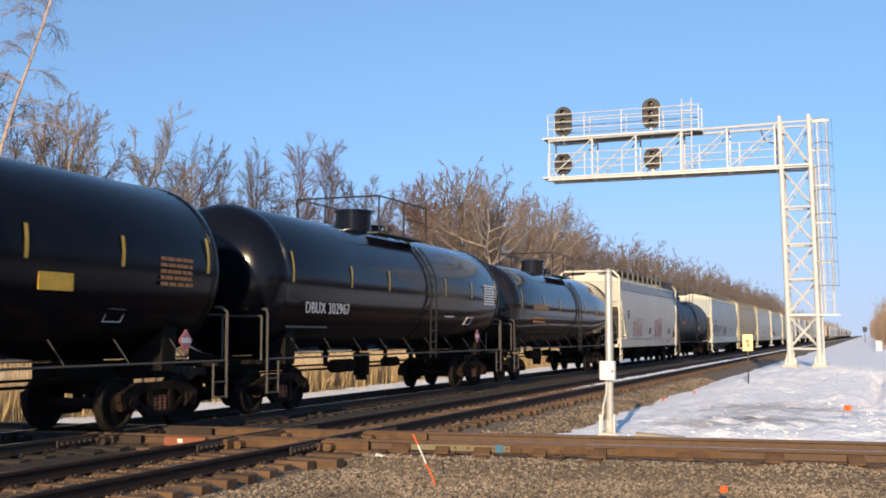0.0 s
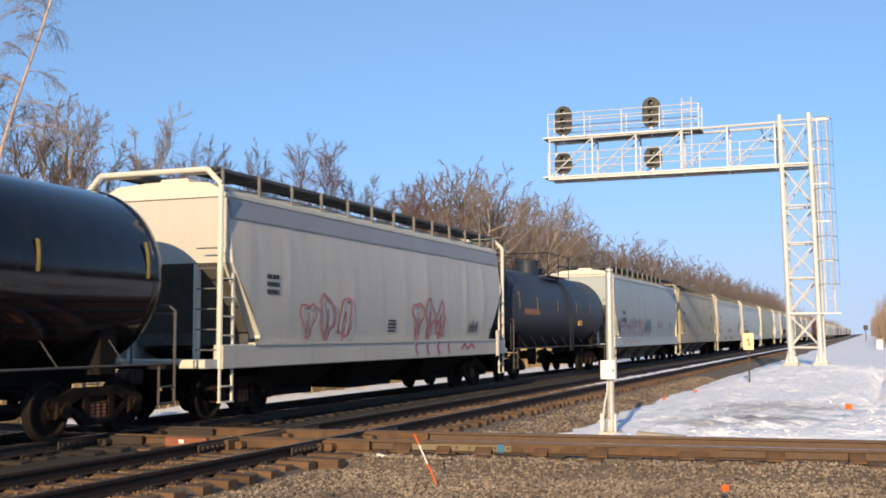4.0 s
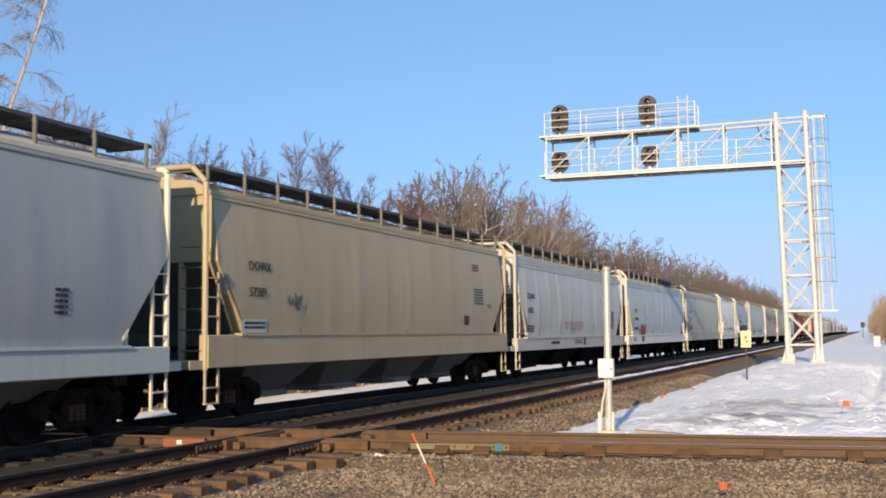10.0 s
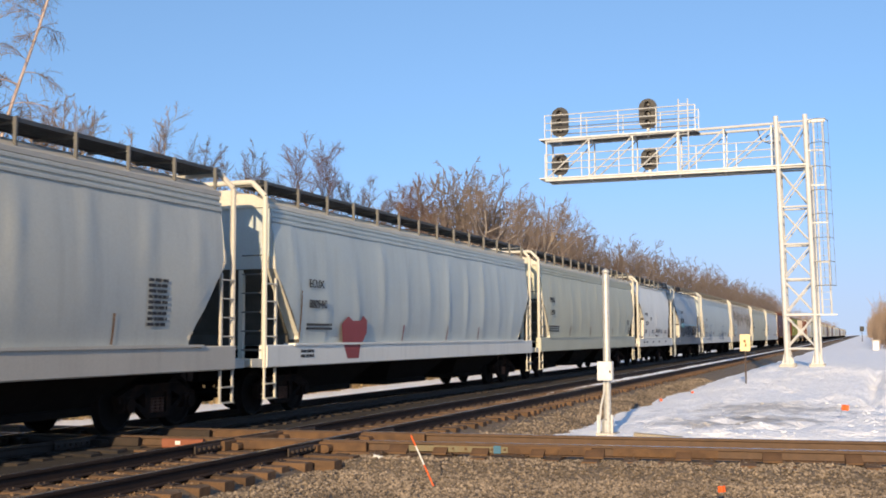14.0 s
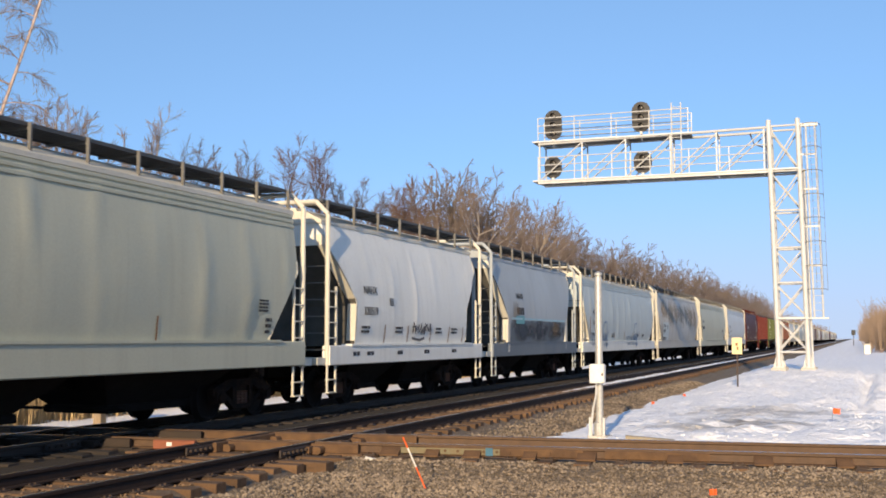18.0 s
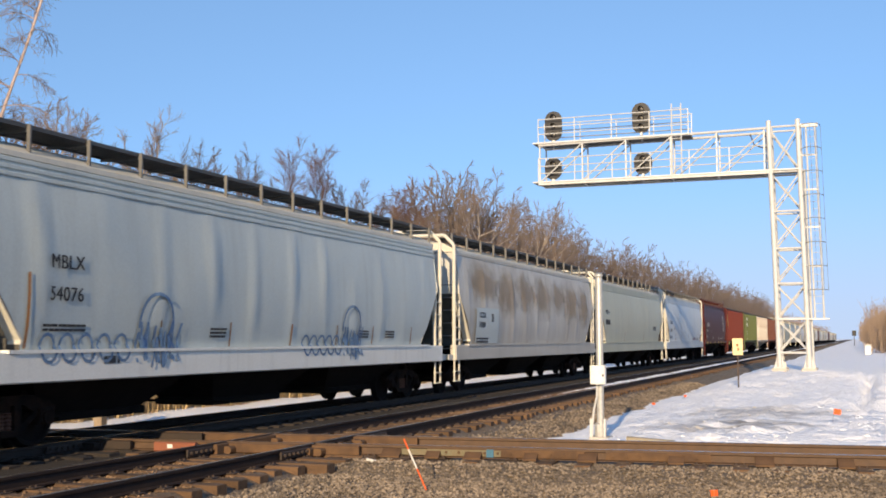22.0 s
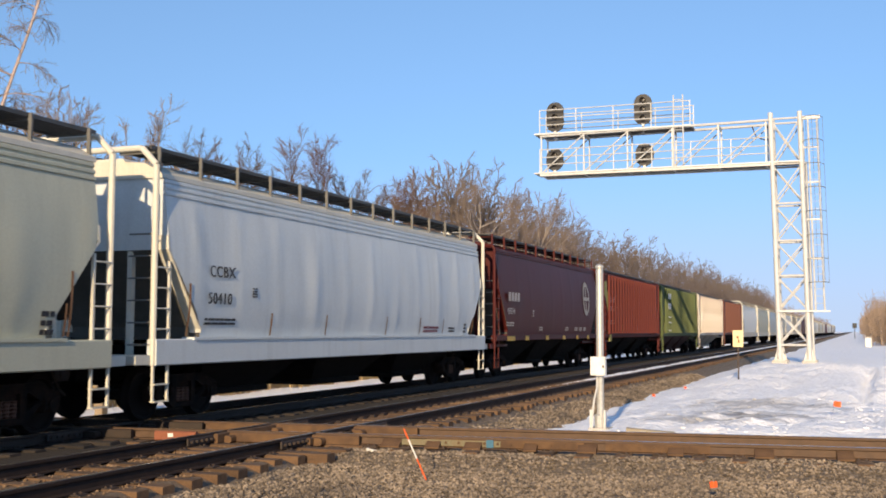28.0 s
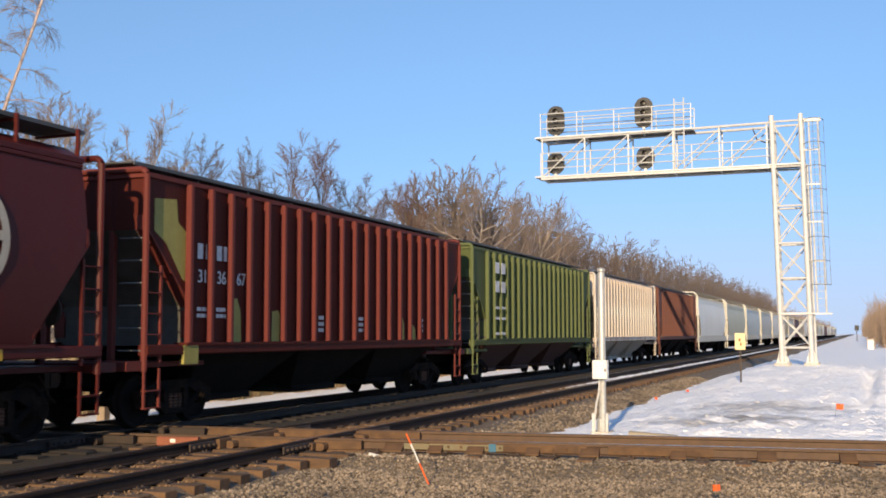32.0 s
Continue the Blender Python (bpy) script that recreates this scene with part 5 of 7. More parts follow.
    s.box(-0.1, 0.1, -0.3, 0.3, 0.55, 1.15).rod((0, 0, 0.42), (0, 0, 1.15), 0.16, 10)
    for k in range(6):
        s.box(0.25, 0.35, -4.5 + k * 1.8 - 0.03, -4.5 + k * 1.8 + 0.03, 0.85, 1.25)
    part("brake_rigging", s, truck_m, car)
    # reflective marks along the shell
    for k, y in enumerate(strip_y or (-hl + 1.0, -hl + 3.8, -hl / 2 + 2.1, 2.2, 4.4, hl - 1.0)):
        big = k in (0, 5)
        s = Shape()
        a0, a1 = (0.30, -0.34) if big else (0.20, -0.16)
        n = 5
        pts = [a0 + (a1 - a0) * i / n for i in range(n + 1)]
        v = [((R + 0.006) * math.cos(a) , y + o, zc + 0.1 + (R + 0.006) * math.sin(a)) for a in pts for o in (-0.04, 0.04)]
        s.add(v, [(2 * i, 2 * i + 2, 2 * i + 3, 2 * i + 1) for i in range(n)])
        part("reflective_strip", s, marks, car, "yellow reflective strip")
    for sg in (1, -1):
        truck(car, sg * (L / 2 - 2.2), rolling)
    couplers(car, L)
    return car


def enlarge(car, k, z0, z1):
    """Swells a tank car's shell and all that is fixed on it, its underside moving from z0 to z1."""
    m = Matrix.Translation((0, 0, z1)) @ Matrix.Diagonal((k, 1, k, 1)) @ Matrix.Translation((0, 0, -z0))
    for ob in car.children:
        if ob.name.split(".")[0] not in ("truck", "coupler", "stub_sill", "saddle", "grab_iron", "brake_rigging", "side_rail", "rail_bracket", "placard"):
            ob.matrix_basis = m @ ob.matrix_basis


def on_shell(R, zc, z):
    return math.sqrt(max(0.01, (R + 0.007) ** 2 - (z - zc) ** 2))


# ---- the train ----
JOINTS = [1.8, 18.7, 35.35, 52.6, 70.8, 86.6, 106.15, 125.25, 144.3, 164.3, 183.45, 195.5, 208.2, 227.85, 247.6, 266.8, 285.7, 302.5, 319.3, 336.4, 353.4, 370.9, 390.2, 409.0, 428.0, 447.3]
CARS = []       # (car, place of its middle along the line at the clip's start)


def couple(car, i):
    CARS.append((car, (JOINTS[i] + JOINTS[i + 1]) / 2))
    return car


def length(i):
    return JOINTS[i + 1] - JOINTS[i]


black_paint = mat("gloss_black_paint", (0.004, 0.0045, 0.008), 0.2, spec=0.10, other=(0.008, 0.008, 0.009), amount=0.5, scale=1.2, grain=0.03, fine=8, bump=0.015, dirt=(0.02, 0.018, 0.017), dirt_amount=0.10)
black_gloss = mat("deep_gloss_black_paint", (0.004, 0.0045, 0.008), 0.14, spec=0.24, other=(0.007, 0.007, 0.009), amount=0.5, scale=1.2, grain=0.03, fine=8, bump=0.012)
black_paint2 = mat("dusty_black_paint", (0.007, 0.007, 0.010), 0.10, spec=0.35, other=(0.016, 0.014, 0.013), amount=0.6, scale=1.2, grain=0.03, fine=8, bump=0.015, dirt=(0.04, 0.033, 0.028), dirt_amount=0.3)
blue_black = mat("faded_blue_black_paint", (0.02, 0.028, 0.046), 0.5, spec=0.3, other=(0.03, 0.036, 0.046), amount=0.6, scale=1.0, grain=0.05, fine=10, bump=0.03, dirt=(0.05, 0.045, 0.04), dirt_amount=0.2)
cream = paint("cream_paint", (0.64, 0.61, 0.52), other=(0.55, 0.52, 0.43))
warm_grey = paint("warm_grey_paint", (0.516, 0.49, 0.43), other=(0.43, 0.404, 0.353))
pale_grey = paint("pale_blue_grey_paint", (0.491, 0.552, 0.543), other=(0.426, 0.482, 0.479))
slate_white = paint("weathered_blue_grey_paint", (0.345, 0.385, 0.385), other=(0.29, 0.33, 0.335))
tan_p = paint("tan_paint", (0.44, 0.365, 0.235), other=(0.35, 0.285, 0.175))
shade_grey = paint("eave_shade_grey", (0.27, 0.28, 0.30), other=(0.23, 0.24, 0.26))
chute_grey = paint("grimy_chute_paint", (0.20, 0.19, 0.18), other=(0.12, 0.11, 0.10))
mid_grey = paint("mid_grey_paint", (0.511, 0.529, 0.492), other=(0.436, 0.455, 0.422))
white_p = paint("white_paint_car", (0.79, 0.79, 0.735), other=(0.716, 0.716, 0.66))
blue_white = paint("blue_white_paint", (0.591, 0.635, 0.644), other=(0.538, 0.578, 0.587))
sage = paint("sage_grey_paint", (0.50, 0.505, 0.395), other=(0.43, 0.435, 0.34))
stained = paint("rust_stained_grey_paint", (0.50, 0.49, 0.45), other=(0.43, 0.40, 0.34), dirt=(0.24, 0.14, 0.07), dirt_amount=0.22, amount=0.85, stretch=(0.9, 0.9, 0.5), scale=0.85)
maroon = paint("maroon_paint", (0.078, 0.012, 0.0105), other=(0.055, 0.010, 0.009), rough=0.5, dirt=(0.05, 0.016, 0.013), spec=0.18)
# two tones per paint: sunlight on the ribs is put into the paler one
red_p = paint("iron_red_paint", (0.085, 0.015, 0.010), other=(0.055, 0.011, 0.008), rough=0.65, dirt_amount=0.5, dirt=(0.035, 0.012, 0.01), spec=0.12)
sunlit_red = paint("sunlit_iron_red", (0.145, 0.034, 0.028), rough=0.65, dirt=(0.08, 0.02, 0.014), spec=0.15)
green_p = paint("faded_green_paint", (0.078, 0.098, 0.036), other=(0.058, 0.072, 0.028), rough=0.65, dirt=(0.05, 0.045, 0.02), spec=0.15)
sunlit_green = paint("sunlit_faded_green", (0.115, 0.14, 0.06), rough=0.65, dirt=(0.1, 0.09, 0.04), spec=0.15)
rusty_white = paint("rust_streaked_white", (0.60, 0.58, 0.52), other=(0.27, 0.115, 0.05), dirt=(0.20, 0.07, 0.025), dirt_amount=1.0, amount=0.6, scale=1.3, stretch=(1.3, 1.3, 0.4))
brown_p = paint("brown_oxide_paint", (0.15, 0.055, 0.037), other=(0.115, 0.042, 0.03), rough=0.7)
dark_trim = mat("dark_brown_trim", (0.07, 0.03, 0.025), 0.7, scale=2)
def sprayed(ob):
    """Spray paint follows the uneven side; kept joined, its strokes run together."""
    lay_on(ob.data, Matrix(), ob.parent, 0.028)
    return tagged(ob, kind="stuff")


X = 1.662      # lettering lies just proud of the sides
# 0, 1, 2: black tank cars
c = couple(tank(length(0), black_paint, "gloss black tank car with yellow reflective strips and placards"), 0)
part("warning_panel", Shape().box(1.485, 1.50, 2.49, 3.24, 2.14, 2.44), decal_yellow, c, "yellow warning panel")
bars(c, 1.53, 5.4, 2.72, 0.95, 0.06, 5, decal_orange)
part("stencil_frame", Shape().path([(1.33, 4.3, 1.92), (1.33, 4.75, 1.92), (1.22, 4.75, 1.72), (1.22, 4.3, 1.72), (1.33, 4.3, 1.92)], 0.012, 4), letter_white, c, "small white stencilled frame")
p = part("placard", Shape().prism([(1.46, 6.36 + a, 1.52 + b) for a, b in ((-0.2, 0), (0, 0.2), (0.2, 0), (0, -0.2))][::-1], [(1.48, 6.36 + a, 1.52 + b) for a, b in ((-0.2, 0), (0, 0.2), (0.2, 0), (0, -0.2))][::-1]), tag_pink, c, "red and white diamond placard")
part("placard_bar", Shape().box(1.48, 1.484, 6.22, 6.5, 1.48, 1.57), letter_white, p)
enlarge(c, 1.052, 1.11, 1.19)
c = couple(tank(length(1), black_gloss, "gloss black tank car with white number on its side"), 1)
words("DBUX 302967", 0.33, letter_white, c, (on_shell(1.52, 2.63, 2.2) + 0.05, -6.2, 1.90), squeeze=1.0, spread=1.1)
bars(c, on_shell(1.52, 2.63, 1.72), -6.5, 1.74, 1.9, 0.045, 2, bracket_m)
bars(c, 1.53, 5.55, 2.95, 1.0, 0.045, 8, letter_white)
part("stencil_frame", Shape().path([(1.40, 4.35, 2.02), (1.40, 4.85, 2.02), (1.31, 4.75, 1.82), (1.31, 4.25, 1.82), (1.40, 4.35, 2.02)], 0.012, 4), letter_white, c, "small white stencilled frame")
bars(c, 1.44, 2.3, 2.0, 0.8, 0.035, 1, letter_white)
p = part("placard", Shape().prism([(1.46, 5.25 + a, 1.58 + b) for a, b in ((-0.2, 0), (0, 0.2), (0.2, 0), (0, -0.2))][::-1], [(1.48, 5.25 + a, 1.58 + b) for a, b in ((-0.2, 0), (0, 0.2), (0.2, 0), (0, -0.2))][::-1]), tag_pink, c, "red and white diamond placard")
part("placard_bar", Shape().box(1.48, 1.484, 5.11, 5.39, 1.54, 1.63), letter_white, p)
enlarge(c, 1.052, 1.11, 1.19)
c = couple(tank(length(2), black_paint2, "black tank car with brownish dust and yellow strips"), 2)
part("warning_panel", Shape().box(-0.26, 0.26, -0.01, 0.01, -0.06, 0.06), decal_orange, c, "orange-yellow warning panel", m=pose(0.05, -length(2) / 2 + 0.92, 3.93, -45))
bars(c, 1.525, -5.6, 2.55, 2.0, 0.17, 1, decal_orange)
bars(c, 1.49, -5.6, 2.2, 1.6, 0.08, 2, decal_orange)

# 3: cream-ended grey hopper with pink scrawl
c = couple(hopper(length(3), warm_grey, cream, "weathered warm-grey covered hopper with cream ends and pink graffiti", bays=3, rolling=True, seed=1, sill_m=warm_grey, eave=0), 3)
# the shade on the flange below the eaves is put into this grey band
decal(c, "painted_band", -length(3) / 2 + 0.98, 3.86, length(3) - 1.96, 0.36, shade_grey, "smooth grey band standing in for the shaded flange under the eaves", 0.03)
sprayed(part("graffiti", puffs(curved_profile, -5.6, 1.5, 2.7, 1.0, 3, 3, 0.03), tag_pink, c, "faded pink graffiti"))
sprayed(part("graffiti", puffs(curved_profile, 0.6, 1.5, 2.5, 1.2, 3, 7, 0.04), tag_pink, c, "faded pink graffiti"))
sprayed(part("graffiti", tag_shape(curved_profile, [(2.35 + 0.62 * math.cos(a), 1.5 + 0.5 * math.sin(a)) for a in [math.pi - 0.3 * i for i in range(11)]], 0.045), tag_pink, c, "faded pink graffiti"))
for y in (0.9, 1.7, 2.5, 3.3):
    sprayed(part("graffiti", tag_shape(lambda z: 1.575, [(y, 1.44), (y - 0.1, 1.3), (y + 0.05, 1.08)], 0.05), tag_pink, c, "pink graffiti on the sill"))
sprayed(part("graffiti", scrawl(curved_profile, 5.0, 1.65, 0.7, 0.4, 4, 4, 0.04), tag_grey, c, "dark graffiti"))
sprayed(part("graffiti", tag_shape(lambda z: 1.575, [(4.3, 1.2), (4.6, 1.35), (4.8, 1.2), (5.2, 1.34), (5.5, 1.22)], 0.05), tag_pink, c, "pink graffiti on the sill"))
bars(c, X, -6.9, 2.75, 0.5, 0.09, 3, letter_dark)
bars(c, X, -0.9, 1.95, 0.5, 0.05, 4, letter_dark)
bars(c, X, 7.0, 1.75, 0.25, 0.05, 4, letter_dark)
part("sill_casting", Shape().box(1.58, 1.68, 7.55, 7.75, 0.95, 1.75, 0.03), warm_grey, c)
# 4: short blue-black tank
c = couple(tank(length(4), blue_black, "short faded blue-black tank car with orange number", R=1.48, zc=2.58, marks=decal_yellow, ladder_y=0.2, strip_y=(-6.4, -4.2, -1.34, 1.59, 4.0, 6.5)), 4)
bars(c, 1.49, -5.8, 2.33, 1.9, 0.2, 1, decal_orange)
part("warning_panel", Shape().box(1.41, 1.435, 2.15, 2.75, 1.98, 2.2), decal_yellow, c, "yellow warning panel")
# 5: pale blue-grey hopper
c = couple(hopper(length(5), slate_white, cream, "pale blue-grey covered hopper with red and blue graffiti along its sill", bays=4, rolling=True, seed=2, bulge=0.04, sill_m=pale_grey, chute_m=chute_grey, inset=0.66, eave=1, ztop=4.40, hoop=False), 5)
words("FPAX", 0.28, letter_dark, c, (X, -7.4, 2.53))
bars(c, X, -7.4, 2.18, 0.8, 0.24, 1, letter_dark)
for y, w, m_ in ((-9.0, 3.4, blue_mist), (-6.6, 3.6, blue_mist), (-4.4, 3.4, pink_mist), (-1.8, 2.6, blue_mist)):
    decal(c, "overspray", y, 1.49, w, 1.0, m_, "soft haze of faded spray paint")
sprayed(part("graffiti", puffs(curved_profile, -7.9, 1.5, 5.6, 0.78, 9, 5, 0.032), tag_faint_pink, c, "faded red graffiti"))
sprayed(part("graffiti", puffs(curved_profile, -7.8, 1.46, 5.4, 0.5, 10, 11, 0.03), tag_faint_blue, c, "faded blue graffiti"))
sprayed(part("graffiti", tag_shape(lambda z: 1.575, [(-7.3, 1.3), (-6.9, 1.15), (-6.2, 1.36), (-5.5, 1.16), (-4.6, 1.35), (-3.6, 1.17), (-2.8, 1.3)], 0.05), tag_faint_pink, c, "red graffiti on the sill"))
for y in (2.4, 3.4, 6.3):
    bars(c, X, y, 2.3, 0.3, 0.05, 5, letter_dark)
words("FPAX", 0.16, letter_dark, c, (-0.55, -length(5) / 2 + 0.63, 3.85), facing=0, squeeze=1.0)
# 6: tan
c = couple(hopper(length(6), tan_p, tan_p, "dusty tan covered hopper with grey chutes", bays=4, rolling=True, seed=3, bulge=0.03, chute_m=chute_grey, eave=1, sill=(1.03, 1.64)), 6)
words("DOWX", 0.26, letter_dark, c, (X, -7.55, 2.84))
words("57289", 0.26, letter_dark, c, (X, -7.55, 2.33))
decal(c, "stencil_panel", 4.81, 1.88, 0.39, 0.28, letter_dark, "dark framed stencil panel")
bars(c, X, 5.7, 3.7, 0.65, 0.045, 3, tag_grey)
bars(c, X, 5.7, 2.95, 0.85, 0.05, 6, tag_grey)
bars(c, X, 6.95, 2.5, 0.4, 0.04, 2, tag_grey)
decal(c, "stencil_panel", -7.75, 1.68, 0.95, 0.26, pale_grey, "pale stencilled panel")
bars(c, X, -7.65, 1.84, 0.8, 0.05, 2, letter_dark)
sprayed(part("graffiti", scrawl(curved_profile, -5.95, 2.1, 0.5, 0.45, 3, 2, 0.025), tag_grey, c, "small dark scrawl"))
sprayed(part("graffiti", scrawl(curved_profile, -8.7, 2.3, 0.4, 0.5, 3, 6, 0.02), tag_grey, c, "small dark scrawl"))
sprayed(part("graffiti", tag_shape(curved_profile, [(-6.8, 1.52), (-6.5, 1.62), (-6.2, 1.5), (-5.9, 1.6)], 0.04), tag_red, c, "small dark scrawl"))
strips(c, (-5.4, -2.2, 0.4, 2.6, 5.0), z0=1.68, h=0.06)
# 7: grey, maroon scrawl
c = couple(hopper(length(7), mid_grey, warm_grey, "grey covered hopper with worn panels and maroon graffiti", bays=3, rolling=True, seed=4, bulge=0.055, sill_m=warm_grey), 7)
words("DOWX", 0.30, letter_dark, c, (X, -7.75, 2.78))
words("66503", 0.30, letter_dark, c, (X, -7.75, 2.28))
bars(c, X, -7.85, 1.85, 1.1, 0.05, 3, letter_dark)
sprayed(part("graffiti", puffs(curved_profile, -2.4, 1.68, 3.0, 0.5, 6, 8, 0.018), tag_pink, c, "maroon graffiti"))
part("patch", Shape().box(1.60, 1.604, 0.55, 1.0, 1.12, 1.42), tag_red, c, "maroon painted patch")
bars(c, X, 6.2, 2.55, 0.55, 0.055, 9, letter_dark)
bars(c, 1.605, -4.6, 1.2, 1.3, 0.11, 1, letter_dark)
bars(c, 1.605, -0.9, 1.28, 1.2, 0.05, 2, letter_dark)
strips(c, (-8.3, -6.0, -3.1, 2.6, 5.3))
# 8: pale with a red patch
c = couple(hopper(length(8), pale_grey, cream, "pale blue-grey covered hopper with a red painted patch", bays=3, rolling=True, seed=5, bulge=0.05, sill_m=white_p), 8)
words("ECUX", 0.26, letter_dark, c, (X, -7.65, 2.62))
words("880940", 0.26, letter_dark, c, (X, -7.65, 2.18))
bars(c, X, -7.7, 1.85, 1.2, 0.05, 2, letter_dark)
s = Shape()
s.add([(1.622, y, z) for y, z in ((-6.05, 1.47), (-5.0, 1.47), (-4.75, 1.7), (-4.72, 2.0), (-4.95, 2.1), (-5.1, 1.98), (-5.5, 1.98), (-5.75, 2.08), (-6.1, 1.9))], [tuple(range(9))])
s.add([(1.604, y, z) for y, z in ((-5.75, 1.11), (-5.15, 1.11), (-5.05, 1.43), (-5.95, 1.43))], [(0, 1, 2, 3)])
part("patch", s, mat("red_patch_paint", (0.30, 0.045, 0.05), 0.6), c, "red painted patch over the sill")
bars(c, 1.605, -8.0, 1.28, 0.6, 0.06, 2, letter_dark)
strips(c, (-2.4, 0.8, 3.6), tag_red, h=0.4)
strips(c, (-8.0,), h=1.1)
# 9: sage grey
c = couple(hopper(length(9), sage, cream, "sage-grey covered hopper with cream end frames", bays=3, rolling=True, seed=6, bulge=0.045, sill_m=sage, sill=(1.03, 1.55)), 9)
words("MBLX", 0.28, letter_dark, c, (X, -7.65, 2.84), spread=1.1)
words("53901", 0.28, letter_dark, c, (X, -7.65, 2.36), spread=1.1)
bars(c, X, -7.7, 1.95, 1.5, 0.05, 3, letter_dark)
bars(c, X, 7.0, 2.35, 0.4, 0.04, 4, letter_dark)
bars(c, X, 7.3, 1.95, 0.25, 0.07, 3, letter_dark)
strips(c, (-8.2, -4.5, -1.0, 3.6))
blue_band = paint("dark_blue_band", (0.105, 0.135, 0.165), other=(0.15, 0.175, 0.195), amount=0.8, scale=1.8)
slate_grey = paint("slate_grey_paint", (0.40, 0.44, 0.455), other=(0.33, 0.36, 0.38), amount=0.8)
# 10, 11: short two-bay hoppers
c = couple(hopper(length(10), white_p, cream, "short white two-bay covered hopper with cream gussets", bays=2, profile=teardrop_profile, rolling=True, seed=7, bulge=0.03, zc=3.75, knee=2.5, cut=1.25, inset=0.8, eave=0, sill_m=white_p), 10)
words("NAHX", 0.28, letter_dark, c, (X, -3.58, 2.64))
words("320519", 0.28, letter_dark, c, (X, -3.6, 2.13))
sprayed(part("graffiti", scrawl(teardrop_profile, -0.5, 1.72, 1.1, 0.32, 5, 9, 0.028), tag_grey, c, "black graffiti scrawl"))
sprayed(part("graffiti", tag_shape(teardrop_profile, [(-0.45, 1.62), (0.1, 1.56), (0.45, 1.62)], 0.035), tag_grey, c, "black graffiti scrawl"))
for y in (-3.7, -1.6, 1.3, 2.6):
    bars(c, X, y, 1.85, 0.5, 0.06, 2, letter_dark)
for y in (-4.2, -3.4, -1.5, 0.4, 2.6):
    bars(c, 1.605, y, 1.2, 0.4, 0.1, 1, letter_dark)
bars(c, X, -2.0, 2.6, 0.25, 0.03, 4, letter_dark)
strips(c, (-2.3, -0.75, 0.9, 2.4, 3.6), h=0.45)
c = couple(hopper(length(11), slate_grey, slate_grey, "short grey two-bay covered hopper with a dark blue band", bays=2, profile=teardrop_profile, rolling=True, seed=8, bulge=0.02, zc=3.95, knee=2.3, cut=1.3, inset=1.0, eave=0, sill_m=blue_band, gusset_m=cream), 11)
decal(c, "painted_band", -3.75, 1.46, 7.5, 0.78, blue_band, "dark blue painted band")
for y, w in ((-3.9, 3.0), (-1.6, 3.2), (0.9, 3.0)):
    decal(c, "overspray", y, 1.47, w, 0.85, dark_mist, "dark layered overspray", 0.016)
decal(c, "overspray", 1.6, 1.6, 1.4, 0.7, rust_mist, "brown blurred paint", 0.02)
decal(c, "overspray", -3.6, 2.0, 1.0, 0.9, rust_mist, "brown blurred paint", 0.02)
sprayed(part("graffiti", puffs(teardrop_profile, -1.7, 1.75, 3.4, 0.45, 6, 21, 0.022), tag_grey, c, "faint dark graffiti"))
part("painted_stripe", tag_shape(teardrop_profile, [(-3.75, 2.3), (3.75, 2.3)], 0.035), mat("pale_blue_stripe", (0.35, 0.55, 0.62), 0.6), c, "pale blue stripe")
words("NAHX", 0.28, letter_dark, c, (X, -3.0, 2.95))
bars(c, X, -3.0, 2.45, 0.85, 0.25, 1, letter_dark)
decal(c, "patch", -3.2, 2.12, 1.0, 0.28, mat("teal_patch", (0.12, 0.36, 0.40), 0.6), "teal paint patch", 0.03)
for sg in (-1, 1):
    part("corner_plate", Shape().box(1.5, 1.60, sg * 4.0 - 0.15, sg * 4.0 + 0.15, 1.15, 2.1, 0.03), cream, c)
# 12
c = couple(hopper(length(12), pale_grey, cream, "pale grey covered hopper with blue graffiti on its lower side", bays=3, rolling=True, seed=9, bulge=0.05, sill_m=white_p), 12)
words("MBLX", 0.30, letter_dark, c, (X, -7.33, 2.63), spread=1.1)
words("54076", 0.30, letter_dark, c, (X, -7.33, 2.15), spread=1.1)
bars(c, X, -7.4, 1.82, 1.0, 0.04, 2, letter_dark)
for y0, k in ((-7.5, 1.0), (0.7, 0.85)):
    sprayed(part("graffiti", rings(lambda z: curved_profile(z) if z > 1.47 else 1.58, y0, 1.5, 2.2 * k, 5, 0.17, 0.025), tag_blue, c, "blue graffiti loops"))
    sprayed(part("graffiti", scrawl(lambda z: 1.585, y0 + 2.3 * k, 1.15, 1.2 * k, 0.8, 6, 12, 0.028), tag_blue, c, "blue graffiti"))
    sprayed(part("graffiti", tag_shape(curved_profile, [(y0 + 2.9 * k + 0.48 * math.cos(a), 1.85 + 0.55 * math.sin(a)) for a in [0.2 * i - 0.2 for i in range(18)]], 0.03), tag_blue, c, "blue graffiti arch"))
for y in (-2.9, 3.6, 5.2):
    bars(c, X, y, 1.8, 0.6, 0.04, 3, letter_dark)
bars(c, 1.605, -6.0, 1.25, 0.4, 0.12, 1, letter_dark)
strips(c, (-7.75, -4.5, -2.2, 0.2, 2.4, 4.4, 6.9), h=0.45)
strips(c, (-7.75,), z0=1.6, h=1.0)
